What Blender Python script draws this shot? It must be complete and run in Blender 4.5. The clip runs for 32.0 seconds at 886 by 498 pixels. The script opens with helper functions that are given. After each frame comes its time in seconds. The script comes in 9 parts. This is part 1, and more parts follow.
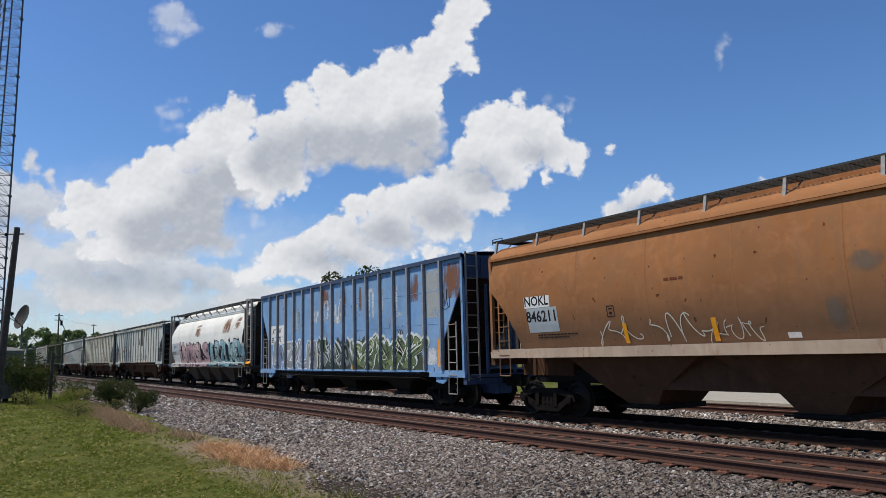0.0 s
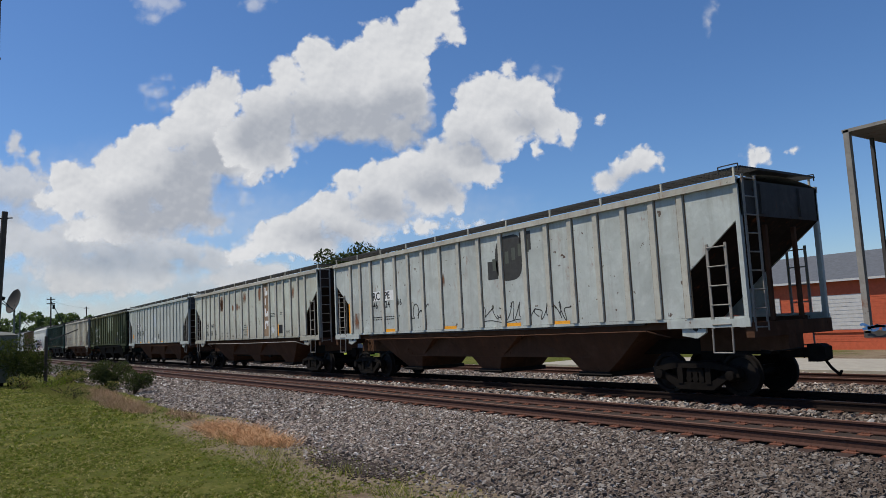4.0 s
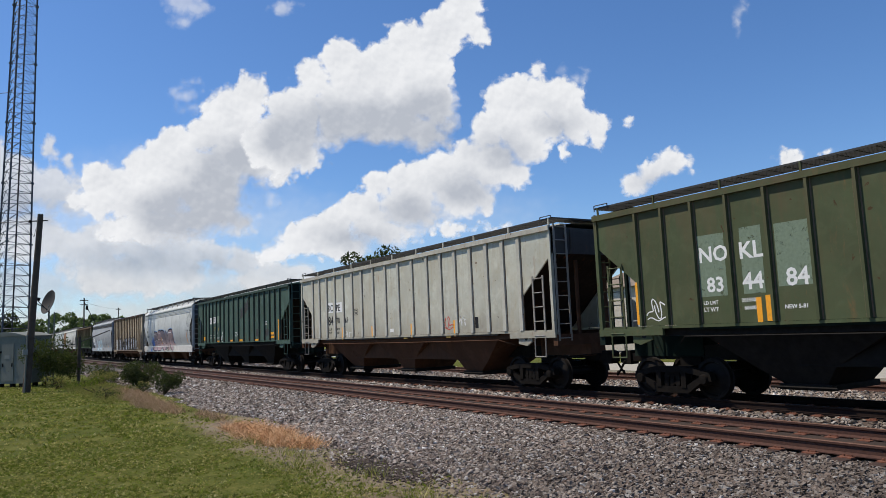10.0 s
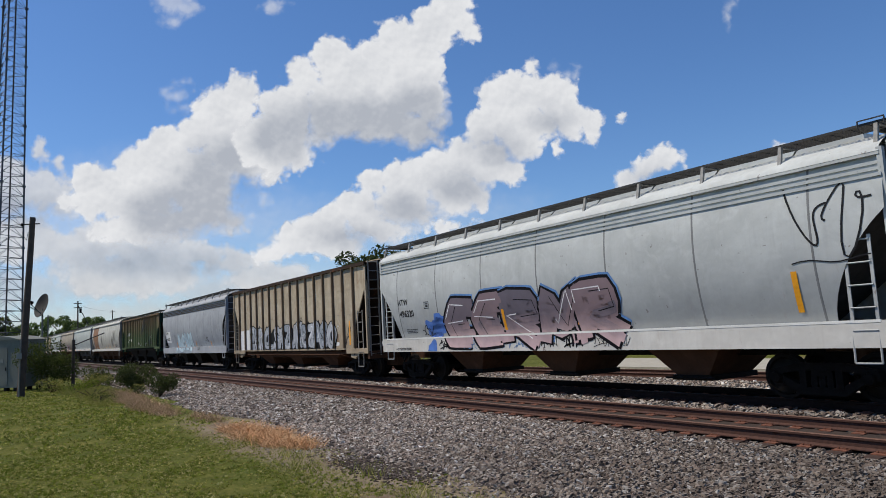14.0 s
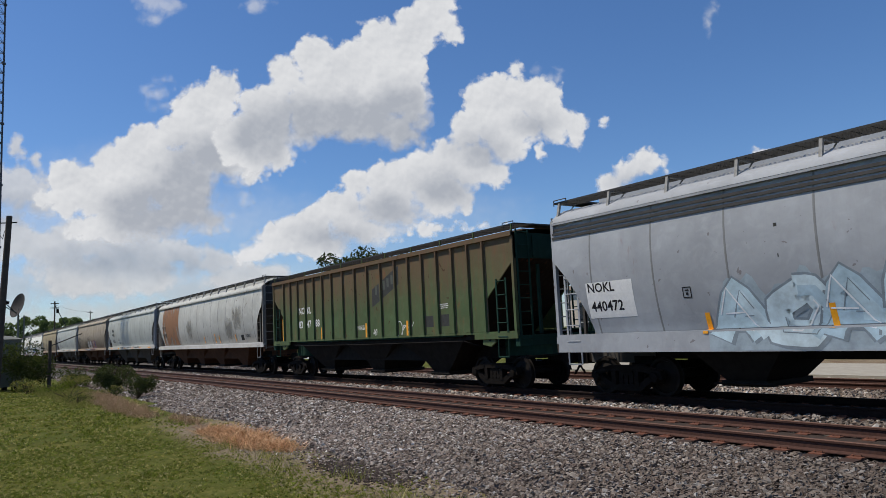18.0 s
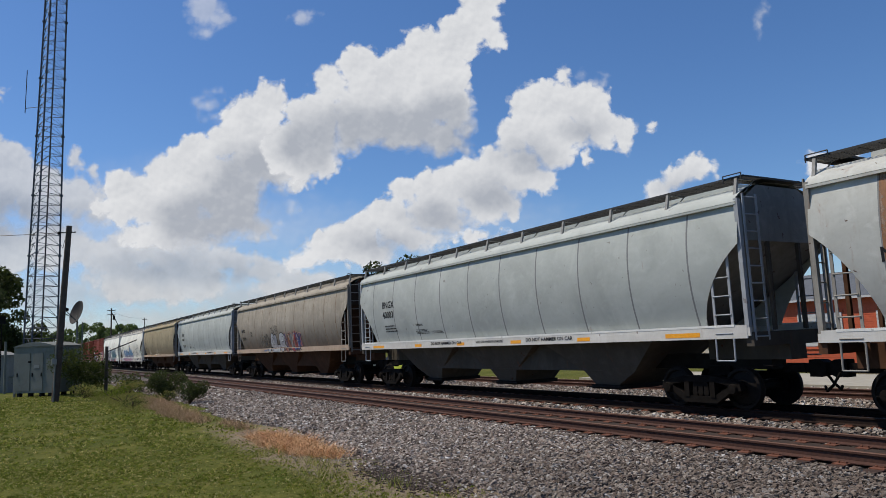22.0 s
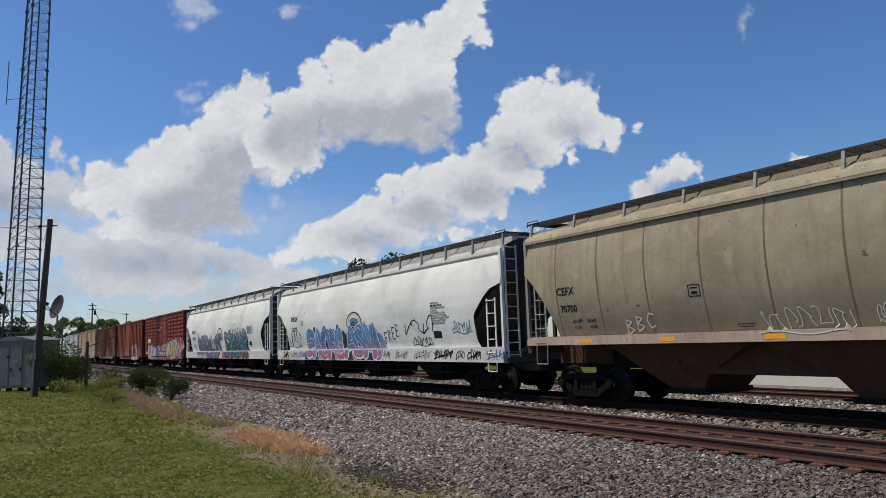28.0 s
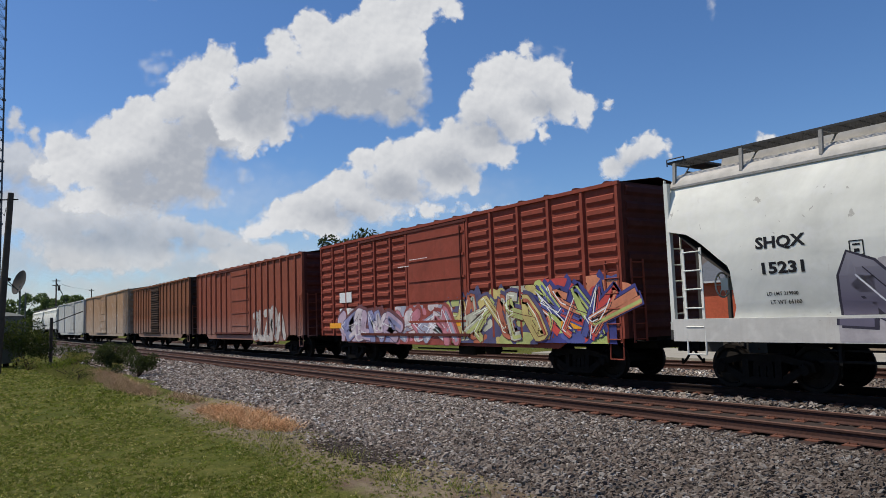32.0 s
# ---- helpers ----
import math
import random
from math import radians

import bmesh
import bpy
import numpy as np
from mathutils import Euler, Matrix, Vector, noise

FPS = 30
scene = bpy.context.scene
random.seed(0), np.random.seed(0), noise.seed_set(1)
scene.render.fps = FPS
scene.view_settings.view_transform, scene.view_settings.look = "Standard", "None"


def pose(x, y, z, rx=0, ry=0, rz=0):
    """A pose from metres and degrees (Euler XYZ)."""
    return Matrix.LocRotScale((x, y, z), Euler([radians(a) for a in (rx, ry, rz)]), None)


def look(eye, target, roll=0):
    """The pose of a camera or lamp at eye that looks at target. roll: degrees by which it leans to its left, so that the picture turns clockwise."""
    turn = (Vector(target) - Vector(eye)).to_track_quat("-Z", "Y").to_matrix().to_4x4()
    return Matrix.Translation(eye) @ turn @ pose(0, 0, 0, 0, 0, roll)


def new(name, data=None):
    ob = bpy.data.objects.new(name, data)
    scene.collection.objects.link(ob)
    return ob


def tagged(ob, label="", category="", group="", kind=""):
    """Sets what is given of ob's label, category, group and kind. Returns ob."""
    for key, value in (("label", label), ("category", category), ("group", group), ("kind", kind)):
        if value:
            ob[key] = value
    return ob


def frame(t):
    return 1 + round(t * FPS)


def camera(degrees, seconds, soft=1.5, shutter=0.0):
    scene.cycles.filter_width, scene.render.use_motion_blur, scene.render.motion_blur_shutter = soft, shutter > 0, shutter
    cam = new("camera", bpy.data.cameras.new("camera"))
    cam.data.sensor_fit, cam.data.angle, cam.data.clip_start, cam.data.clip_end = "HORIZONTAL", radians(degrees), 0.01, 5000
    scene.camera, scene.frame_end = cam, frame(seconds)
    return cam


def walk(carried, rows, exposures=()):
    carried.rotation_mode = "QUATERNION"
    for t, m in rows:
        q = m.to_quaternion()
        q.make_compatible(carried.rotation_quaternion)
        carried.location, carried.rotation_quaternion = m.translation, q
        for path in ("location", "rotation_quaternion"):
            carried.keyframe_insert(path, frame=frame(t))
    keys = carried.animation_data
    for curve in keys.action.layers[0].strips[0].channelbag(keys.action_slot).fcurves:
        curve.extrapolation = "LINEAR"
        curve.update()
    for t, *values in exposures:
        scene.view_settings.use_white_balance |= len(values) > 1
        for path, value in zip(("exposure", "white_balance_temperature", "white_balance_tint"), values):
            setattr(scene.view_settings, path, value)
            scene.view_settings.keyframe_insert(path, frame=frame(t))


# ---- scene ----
# world: X along the track (the train runs towards +X), Y across it, z = 0 at the top of the rails
cam = camera(63.25, 32.0, soft=0.75)
EYE = (0.0, 0.0, 1.77)
AIM = [  # seconds, yaw, pitch, roll: hand-held, turning only
    (0, 55.95, 8.23, 1.44),
    (0.5, 56.60, 8.51, 1.48),
    (1, 55.28, 9.27, 1.89),
    (1.5, 54.77, 8.77, 1.56),
    (2, 55.35, 8.85, 1.49),
    (2.5, 54.92, 8.05, 1.73),
    (4.5, 56.18, 6.00, 3.06),
    (5, 57.43, 6.51, 3.24),
    (5.5, 57.09, 6.15, 3.20),
    (6, 57.19, 5.99, 2.46),
    (6.5, 57.89, 6.56, 2.28),
    (7, 57.81, 6.94, 2.30),
    (7.5, 57.33, 6.66, 2.51),
    (8, 57.33, 6.26, 2.28),
    (8.5, 57.56, 6.53, 2.13),
    (9, 57.62, 6.44, 2.45),
    (9.5, 57.57, 6.20, 3.18),
    (10, 57.54, 6.55, 2.38),
    (10.5, 57.07, 6.36, 2.29),
    (11, 57.21, 6.40, 2.19),
    (11.5, 57.88, 6.22, 2.63),
    (12, 58.41, 6.32, 2.63),
    (12.5, 58.20, 6.59, 3.31),
    (13, 58.20, 6.72, 3.01),
    (13.5, 57.30, 6.86, 3.23),
    (14, 57.17, 6.42, 3.09),
    (14.5, 57.24, 6.72, 3.57),
    (15, 58.51, 6.56, 2.84),
    (15.5, 57.96, 5.52, 2.69),
    (17.5, 56.11, 6.45, 2.75),
    (18, 55.72, 6.55, 2.78),
    (18.5, 56.03, 6.17, 2.41),
    (19, 56.60, 6.08, 2.42),
    (19.5, 57.35, 5.54, 2.87),
    (20, 57.94, 5.89, 2.69),
    (20.5, 57.27, 5.35, 2.24),
    (21, 56.97, 5.85, 3.25),
    (21.5, 56.73, 5.77, 2.68),
    (22, 59.33, 7.35, 2.47),
    (22.5, 59.95, 7.12, 1.84),
    (23, 60.65, 6.39, 1.33),
    (23.5, 59.12, 6.97, 2.07),
    (24, 57.55, 6.58, 2.09),
    (24.5, 57.35, 7.67, 1.67),
    (26.5, 57.55, 7.82, 1.70),
    (27, 57.29, 6.49, 2.42),
    (27.5, 59.24, 7.18, 1.81),
    (28, 58.06, 7.17, 1.93),
    (28.5, 57.75, 7.57, 2.58),
    (29, 56.84, 6.65, 2.09),
    (29.5, 57.32, 7.05, 2.20),
    (30, 56.02, 4.04, 2.39),
    (30.5, 57.01, 5.55, 2.56),
    (31, 56.43, 5.91, 2.13),
    (31.5, 56.50, 5.91, 2.18),
    (32, 55.73, 5.20, 1.96),
]
EXPOSED = [(0, 0.03), (1, 0.01), (2, -0.15), (5, -0.09), (6, -0.02), (7, -0.02), (8, -0.07), (9, 0.07), (10, 0.13), (11, 0.03), (12, -0.01), (13, 0.13), (14, -0.02), (15, -0.07),
           (18, -0.11), (19, 0.03), (20, 0.17), (21, 0.00), (22, -0.10), (23, -0.12), (24, -0.09), (27, -0.15), (28, -0.13), (29, -0.13), (30, -0.27), (31, -0.15), (32, -0.13)]  # the phone's automatic exposure
walk(cam, [(t, pose(*EYE, 90 + p, r, y)) for t, y, p, r in AIM], EXPOSED)

# ---- sky and sun ----
SUN_EL, SUN_AZ = radians(58.5), radians(221)  # azimuth from +Y clockwise: behind the camera's left shoulder
world = bpy.data.worlds.new("world")
scene.world = world
world.use_nodes = True
wn = world.node_tree.nodes
sky = wn.new("ShaderNodeTexSky")
sky.sky_type, sky.sun_disc = "NISHITA", False
sky.sun_elevation, sky.sun_rotation = SUN_EL, SUN_AZ
sky.air_density, sky.dust_density, sky.ozone_density = 1.0, 0.3, 6.0
wn["Background"].inputs[1].default_value = 0.098
deep = wn.new("ShaderNodeHueSaturation")
deep.inputs["Saturation"].default_value, deep.inputs["Value"].default_value = 1.10, 1.15
world.node_tree.links.new(sky.outputs[0], deep.inputs["Color"])
cool = wn.new("ShaderNodeMix")  # the white balance of the film leans to blue
cool.data_type, cool.blend_type = "RGBA", "MULTIPLY"
cool.inputs[0].default_value, cool.inputs[7].default_value = 1.0, (0.945, 0.98, 1.075, 1.0)
world.node_tree.links.new(deep.outputs[0], cool.inputs[6])
world.node_tree.links.new(cool.outputs[2], wn["Background"].inputs[0])
sun = new("sun", bpy.data.lights.new("sun", "SUN"))
sun.data.energy, sun.data.angle, sun.data.color = 4.45, radians(0.55), (1.0, 0.91, 0.77)
to_sun = Vector((math.sin(SUN_AZ) * math.cos(SUN_EL), math.cos(SUN_AZ) * math.cos(SUN_EL), math.sin(SUN_EL)))
sun.matrix_world = look(to_sun * 50, (0, 0, 0))

# ---- clouds: thin sheets far behind everything, drifting slowly ----
VIEW = pose(*EYE, 90 + 6.73, 3.0, 58.21)  # the way the camera mostly looks
UNIT = 1273.0
CLOUDS = []


def cloud_sheet(name, puffs, greys, depth, drift, seed, label, edge=11.0, thick=1.0, billow=1.0, gain=1.0):
    """puffs: (x, y, radius x, radius y) from the middle of the view, in thousandths of the distance / 1.273; greys: the
    thick undersides, painted dim as the cloud's own shade.
    """
    mat = bpy.data.materials.new(name)
    mat.use_nodes = True
    mat.cycles.emission_sampling = "NONE"
    nt = mat.node_tree
    nt.nodes.clear()

    def put(socket, v):
        if isinstance(v, bpy.types.NodeSocket):
            nt.links.new(v, socket)
        else:
            socket.default_value = v

    def op(kind, a, b=0.0, c=0.0):
        n = nt.nodes.new("ShaderNodeMath")
        n.operation = kind
        for i, v in enumerate((a, b, c)):
            put(n.inputs[i], v)
        return n.outputs[0]

    def vec(kind, a, b=(0, 0, 0), c=(0, 0, 0), scale=None):
        n = nt.nodes.new("ShaderNodeVectorMath")
        n.operation = kind
        put(n.inputs[0], a)
        if scale is None:
            put(n.inputs[1], b)
            if kind == "MULTIPLY_ADD":
                put(n.inputs[2], c)
        else:
            put(n.inputs["Scale"], scale)
        return n.outputs["Value"] if kind == "LENGTH" else n.outputs[0]

    def noise_at(p, scale, detail, rough, out="Fac"):
        n = nt.nodes.new("ShaderNodeTexNoise")
        put(n.inputs["Vector"], p)
        put(n.inputs["Scale"], scale)
        put(n.inputs["Detail"], detail)
        put(n.inputs["Roughness"], rough)
        return n.outputs[out]

    def cells(p, scale):
        n = nt.nodes.new("ShaderNodeTexVoronoi")
        n.feature = "SMOOTH_F1"
        put(n.inputs["Vector"], p)
        put(n.inputs["Scale"], scale)
        put(n.inputs["Smoothness"], 0.35)
        return n.outputs["Distance"]

    def smooth(v, lo, hi, top=1.0):
        n = nt.nodes.new("ShaderNodeMapRange")
        n.interpolation_type = "SMOOTHSTEP"
        for i, x in ((0, v), (1, lo), (2, hi), (3, 0.0), (4, top)):
            put(n.inputs[i], x)
        return n.outputs[0]

    def gather(p, spots, blend):
        """How deep p lies inside the union of the ellipses."""
        field = None
        for x, y, rx, ry in spots:
            d = vec("LENGTH", vec("MULTIPLY_ADD", p, (1 / rx, 1 / ry, 0), (-x / rx, -y / ry, 0)))
            v = op("MULTIPLY", op("SUBTRACT", 1.0, d), min(rx, ry))
            field = v if field is None else op("SMOOTH_MAX", field, v, blend)
        return field

    tc = nt.nodes.new("ShaderNodeTexCoord").outputs["Object"]
    flat = vec("SCALE", tc, scale=UNIT / depth)
    p = vec("ADD", flat, (0, 0, seed * 37.0))
    bend = vec("SCALE", vec("SUBTRACT", noise_at(p, 0.03, 3.0, 0.5, "Color"), (0.5, 0.5, 0.5)), scale=26.0)
    bent = vec("ADD", flat, bend)

    def heaps(q):
        """Cauliflower relief at three sizes."""
        q = vec("ADD", q, vec("SCALE", vec("SUBTRACT", noise_at(q, 0.06, 2.0, 0.5, "Color"), (0.5, 0.5, 0.5)), scale=14.0))
        a = op("MULTIPLY", op("SUBTRACT", 0.42, cells(q, 0.03)), 16.0)
        b = op("MULTIPLY", op("SUBTRACT", 0.45, cells(q, 0.075)), 10.0)
        c = op("MULTIPLY", op("SUBTRACT", noise_at(q, 0.11, 5.0, 0.65), 0.5), 11.0)
        return op("ADD", op("ADD", a, b), c)

    here, lit = heaps(p), heaps(vec("ADD", p, (-3.0, 7.0, 0)))
    broad = op("MULTIPLY", op("SUBTRACT", noise_at(p, 0.012, 4.0, 0.55), 0.5), 26.0)
    deep = op("ADD", op("ADD", gather(bent, puffs, 12.0), op("MULTIPLY", here, billow)), op("ADD", broad, 5.0))
    if greys:
        g = op("ADD", gather(bent, greys, 20.0), op("MULTIPLY", here, 0.5))
        dim = smooth(g, -18.0, 30.0)
    else:
        dim = 0.0
    rim = op("MULTIPLY_ADD", dim, 15.0, edge) if greys else edge
    mask = smooth(deep, 0.0, rim, thick)
    # relief: light from the upper left painted into the glow
    relief = op("MULTIPLY", op("SUBTRACT", here, lit), 0.016)
    thin = smooth(deep, 0.0, 46.0, 0.10)
    mottle = op("MULTIPLY", op("SUBTRACT", noise_at(p, 0.02, 5.0, 0.6), 0.5), 0.7)
    shade = op("ADD", op("SUBTRACT", op("ADD", op("ADD", 0.86, relief), mottle), thin), op("MULTIPLY", dim, -0.74))
    cl = nt.nodes.new("ShaderNodeClamp")
    put(cl.inputs[0], shade)
    mix = nt.nodes.new("ShaderNodeMix")
    mix.data_type = "RGBA"
    put(mix.inputs[0], cl.outputs[0])
    mix.inputs[6].default_value, mix.inputs[7].default_value = (0.44, 0.47, 0.53, 1), (0.81, 0.819, 0.838, 1)
    em, mx, tr, out = (nt.nodes.new(k) for k in ("ShaderNodeEmission", "ShaderNodeMixShader", "ShaderNodeBsdfTransparent", "ShaderNodeOutputMaterial"))
    put(em.inputs[0], mix.outputs[2])
    put(em.inputs[1], gain)
    put(mx.inputs[0], mask)
    put(mx.inputs[1], tr.outputs[0])
    put(mx.inputs[2], em.outputs[0])
    put(out.inputs[0], mx.outputs[0])
    k = depth / UNIT
    me = bpy.data.meshes.new(name)
    x0, x1 = min(q[0] - 1.4 * q[2] for q in puffs) - 30, max(q[0] + 1.4 * q[2] for q in puffs) + 30
    y0, y1 = min(q[1] - 1.4 * q[3] for q in puffs) - 30, max(q[1] + 1.4 * q[3] for q in puffs) + 30
    me.from_pydata([(x0 * k, y0 * k, 0), (x1 * k, y0 * k, 0), (x1 * k, y1 * k, 0), (x0 * k, y1 * k, 0)], [], [(0, 1, 2, 3)])
    me.materials.append(mat)
    ob = tagged(new(name, me), label, "cloud", kind="structure")
    CLOUDS.append((ob, depth, drift))
    return ob


BANK_EAST = [(41, 433, 36, 46), (78, 379, 15, 13), (6, 379, 46, 44), (-62, 363, 42, 44), (-94, 316, 58, 55), (-172, 329, 38, 42), (-129, 291, 70, 62), (-38, 268, 56, 60), (-14, 311, 44, 62), (1, 242, 40, 58), (-24, 206, 50, 42), (-84, 229, 80, 52), (-164, 236, 80, 58), (-222, 291, 32, 44), (-249, 226, 58, 62), (-194, 196, 60, 28), (-284, 183, 62, 56), (-239, 163, 42, 30), (22, 183, 16, 20), (61, 401, 22, 36), (66, 481, 40, 40)]
BANK_WEST = [(-334, 251, 34, 46), (-374, 226, 44, 52), (-316, 281, 11, 24), (-409, 193, 42, 40), (-454, 169, 45, 46), (-484, 149, 45, 46), (-526, 136, 34, 42), (-554, 106, 40, 36), (-594, 106, 40, 38), (-636, 79, 26, 24), (-589, 73, 52, 28), (-344, 171, 70, 60), (-414, 111, 78, 70), (-314, 139, 42, 32), (-284, 141, 36, 28), (-484, 81, 60, 50), (-529, 69, 55, 40), (-424, 49, 72, 40), (-454, 31, 55, 24), (-384, 69, 52, 42), (-484, 39, 80, 40), (-539, 29, 60, 28), (-364, 43, 44, 26)]
BANK_DIM = [(-19, 216, 66, 72), (-94, 213, 105, 58), (-184, 216, 95, 50), (-434, 51, 110, 62), (-372, 96, 80, 80), (-354, 151, 80, 44), (-264, 191, 60, 50)]
TOWER = [(176, 315, 11, 18), (168, 269, 46, 40), (121, 265, 32, 38), (221, 263, 40, 42), (241, 223, 38, 38), (286, 217, 20, 32), (146, 213, 55, 48), (96, 199, 38, 40), (54, 153, 44, 34), (101, 149, 56, 48), (16, 139, 40, 36), (-14, 119, 50, 38), (-64, 115, 30, 34), (-99, 109, 36, 28), (46, 99, 58, 44), (91, 79, 20, 24), (-44, 69, 70, 44), (-124, 63, 50, 38), (-169, 49, 32, 30), (-94, 29, 70, 32), (-204, 25, 40, 34), (-244, 9, 36, 28), (-164, 9, 60, 36), (-288, -15, 34, 22), (146, 129, 22, 28), (204, 214, 42, 34), (160, 184, 42, 36)]
TOWER_DIM = [(121, 173, 60, 34), (51, 103, 70, 34), (-39, 63, 70, 34), (216, 219, 46, 28), (-134, 16, 70, 28)]
SMALL = [(421, 155, 30, 24), (386, 139, 32, 26), (354, 119, 28, 24), (452, 151, 12, 18), (631, 163, 30, 20), (696, 177, 11, 9), (334, 228, 9, 9), (226, 175, 9, 20), (26, 33, 40, 12), (121, 39, 30, 8)]
SMALL_DIM = [(406, 119, 50, 22)]
WISPS = [(-462, 263, 13, 22), (-436, 287, 26, 9), (-438, 241, 20, 9), (-416, 273, 10, 9), (-444, 263, 24, 20), (228, 317, 13, 11), (252, 322, 11, 6), (259, 303, 7, 15), (241, 301, 18, 14), (-452, 433, 40, 34), (-422, 417, 30, 20), (-452, 395, 24, 14), (-278, 419, 22, 15), (541, 433, 11, 6), (534, 409, 5, 18), (-292, 79, 10, 10), (-314, 55, 8, 8)]
LOW = [(-684, 169, 17, 22), (-654, 143, 8, 10), (-684, 93, 62, 38), (-744, 101, 60, 58), (-624, 65, 48, 18), (-539, 23, 58, 34), (-604, -11, 84, 44), (-659, -1, 44, 30), (-484, -11, 90, 40), (-412, -17, 62, 28), (-348, -29, 62, 24), (-524, -49, 160, 44), (-724, 11, 84, 46), (-814, 145, 56, 66), (-846, 121, 84, 80), (-836, 279, 22, 11), (-904, 181, 80, 90), (-964, 61, 140, 90), (-844, 1, 110, 60), (-284, -59, 90, 30)]
HORIZON = [(-584, -74, 150, 34), (-364, -84, 140, 36), (-744, -79, 150, 44), (-184, -79, 110, 34), (-484, -119, 260, 30), (-264, -124, 200, 26), (-944, -59, 160, 60), (-64, -119, 120, 26), (-664, -134, 180, 26)]
LOW_DIM = [(-724, 61, 90, 30), (-524, -29, 120, 24), (-844, 61, 110, 60), (-404, -39, 70, 20)]
HAZE = [(-354, 41, 380, 90), (-164, 21, 300, 80), (-524, 81, 260, 110), (-664, 21, 260, 120), (56, 61, 220, 70), (-284, -59, 460, 80)]
cloud_sheet("cloud_tower", TOWER, TOWER_DIM, 3100.0, (20, 15), 2, "bright white towering cumulus")
cloud_sheet("cloud_bank", BANK_EAST, BANK_DIM[:3] + BANK_DIM[6:], 3000.0, (-21, 22), 1, "tall white cumulus bank with grey undersides")
cloud_sheet("cloud_bank", BANK_WEST, BANK_DIM[3:], 3010.0, (-21, 22), 1, "spreading white cumulus bank with a grey base")
cloud_sheet("small_clouds", SMALL, SMALL_DIM, 2900.0, (2, 8), 3, "scattered small white clouds")
cloud_sheet("cloud_wisp", WISPS, [], 2950.0, (-12, 14), 6, "torn wisps of cloud", 22.0, 0.5, 0.8)
cloud_sheet("low_clouds", LOW, LOW_DIM, 3200.0, (-12, 10), 4, "soft low clouds near the horizon", 14.0, 0.85, gain=0.86)
cloud_sheet("horizon_clouds", HORIZON, LOW_DIM[1:2], 3250.0, (-12, 10), 8, "pale clouds along the horizon", 34.0, 0.6, gain=0.76)
cloud_sheet("thin_haze", HAZE, [], 3300.0, (-12, 10), 5, "thin white haze between the clouds", 120.0, 0.34)

# ---- materials ----
class Tree:
    """A small helper to write node trees."""

    def __init__(self, name):
        self.mat = bpy.data.materials.new(name)
        self.mat.use_nodes = True
        self.nt = self.mat.node_tree
        self.bsdf = self.nt.nodes["Principled BSDF"]
        self.out = self.nt.nodes["Material Output"]

    def node(self, kind, ins=()):
        n = self.nt.nodes.new(kind)
        for k, v in dict(ins).items():
            self.put(n.inputs[k], v)
        return n

    def put(self, socket, v):
        if isinstance(v, bpy.types.NodeSocket):
            self.nt.links.new(v, socket)
        else:
            socket.default_value = v

    def coords(self, scale=(1, 1, 1), kind="Object"):
        tc = self.node("ShaderNodeTexCoord")
        return self.node("ShaderNodeMapping", {"Vector": tc.outputs[kind], "Scale": scale}).outputs[0]

    def noise(self, vec, scale, detail=4.0, rough=0.55, dist=0.0):
        return self.node("ShaderNodeTexNoise", {"Vector": vec, "Scale": scale, "Detail": detail, "Roughness": rough, "Distortion": dist}).outputs[0]

    def ramp(self, fac, lo, hi):
        return self.node("ShaderNodeMapRange", {0: fac, 1: lo, 2: hi, 3: 0.0, 4: 1.0}).outputs[0]

    def math(self, op, a, b=0.0):
        n = self.node("ShaderNodeMath")
        n.operation = op
        self.put(n.inputs[0], a)
        self.put(n.inputs[1], b)
        return n.outputs[0]

    def mix(self, fac, a, b, blend="MIX"):
        n = self.node("ShaderNodeMix")
        n.data_type, n.blend_type = "RGBA", blend
        for i, v in ((0, fac), (6, a), (7, b)):
            self.put(n.inputs[i], (*v, 1.0) if isinstance(v, tuple) and len(v) == 3 else v)
        return n.outputs[2]

    def bump(self, height, strength, distance):
        return self.node("ShaderNodeBump", {"Height": height, "Strength": strength, "Distance": distance}).outputs[0]

    def finish(self, color, rough=0.6, metal=0.0, normal=None, spec=0.4):
        b = self.bsdf.inputs
        self.put(b["Base Color"], (*color, 1.0) if isinstance(color, tuple) and len(color) == 3 else color)
        self.put(b["Roughness"], rough)
        self.put(b["Metallic"], metal)
        self.put(b["Specular IOR Level"], spec)
        if normal is not None:
            self.put(b["Normal"], normal)
        return self.mat


def hexa(r, g, b):
    """A base colour from 0-255 display values."""
    return tuple(((c / 255) / 12.92 if c < 10.3 else ((c / 255 + 0.055) / 1.055) ** 2.4) for c in (r, g, b))


RUST = hexa(120, 70, 40)


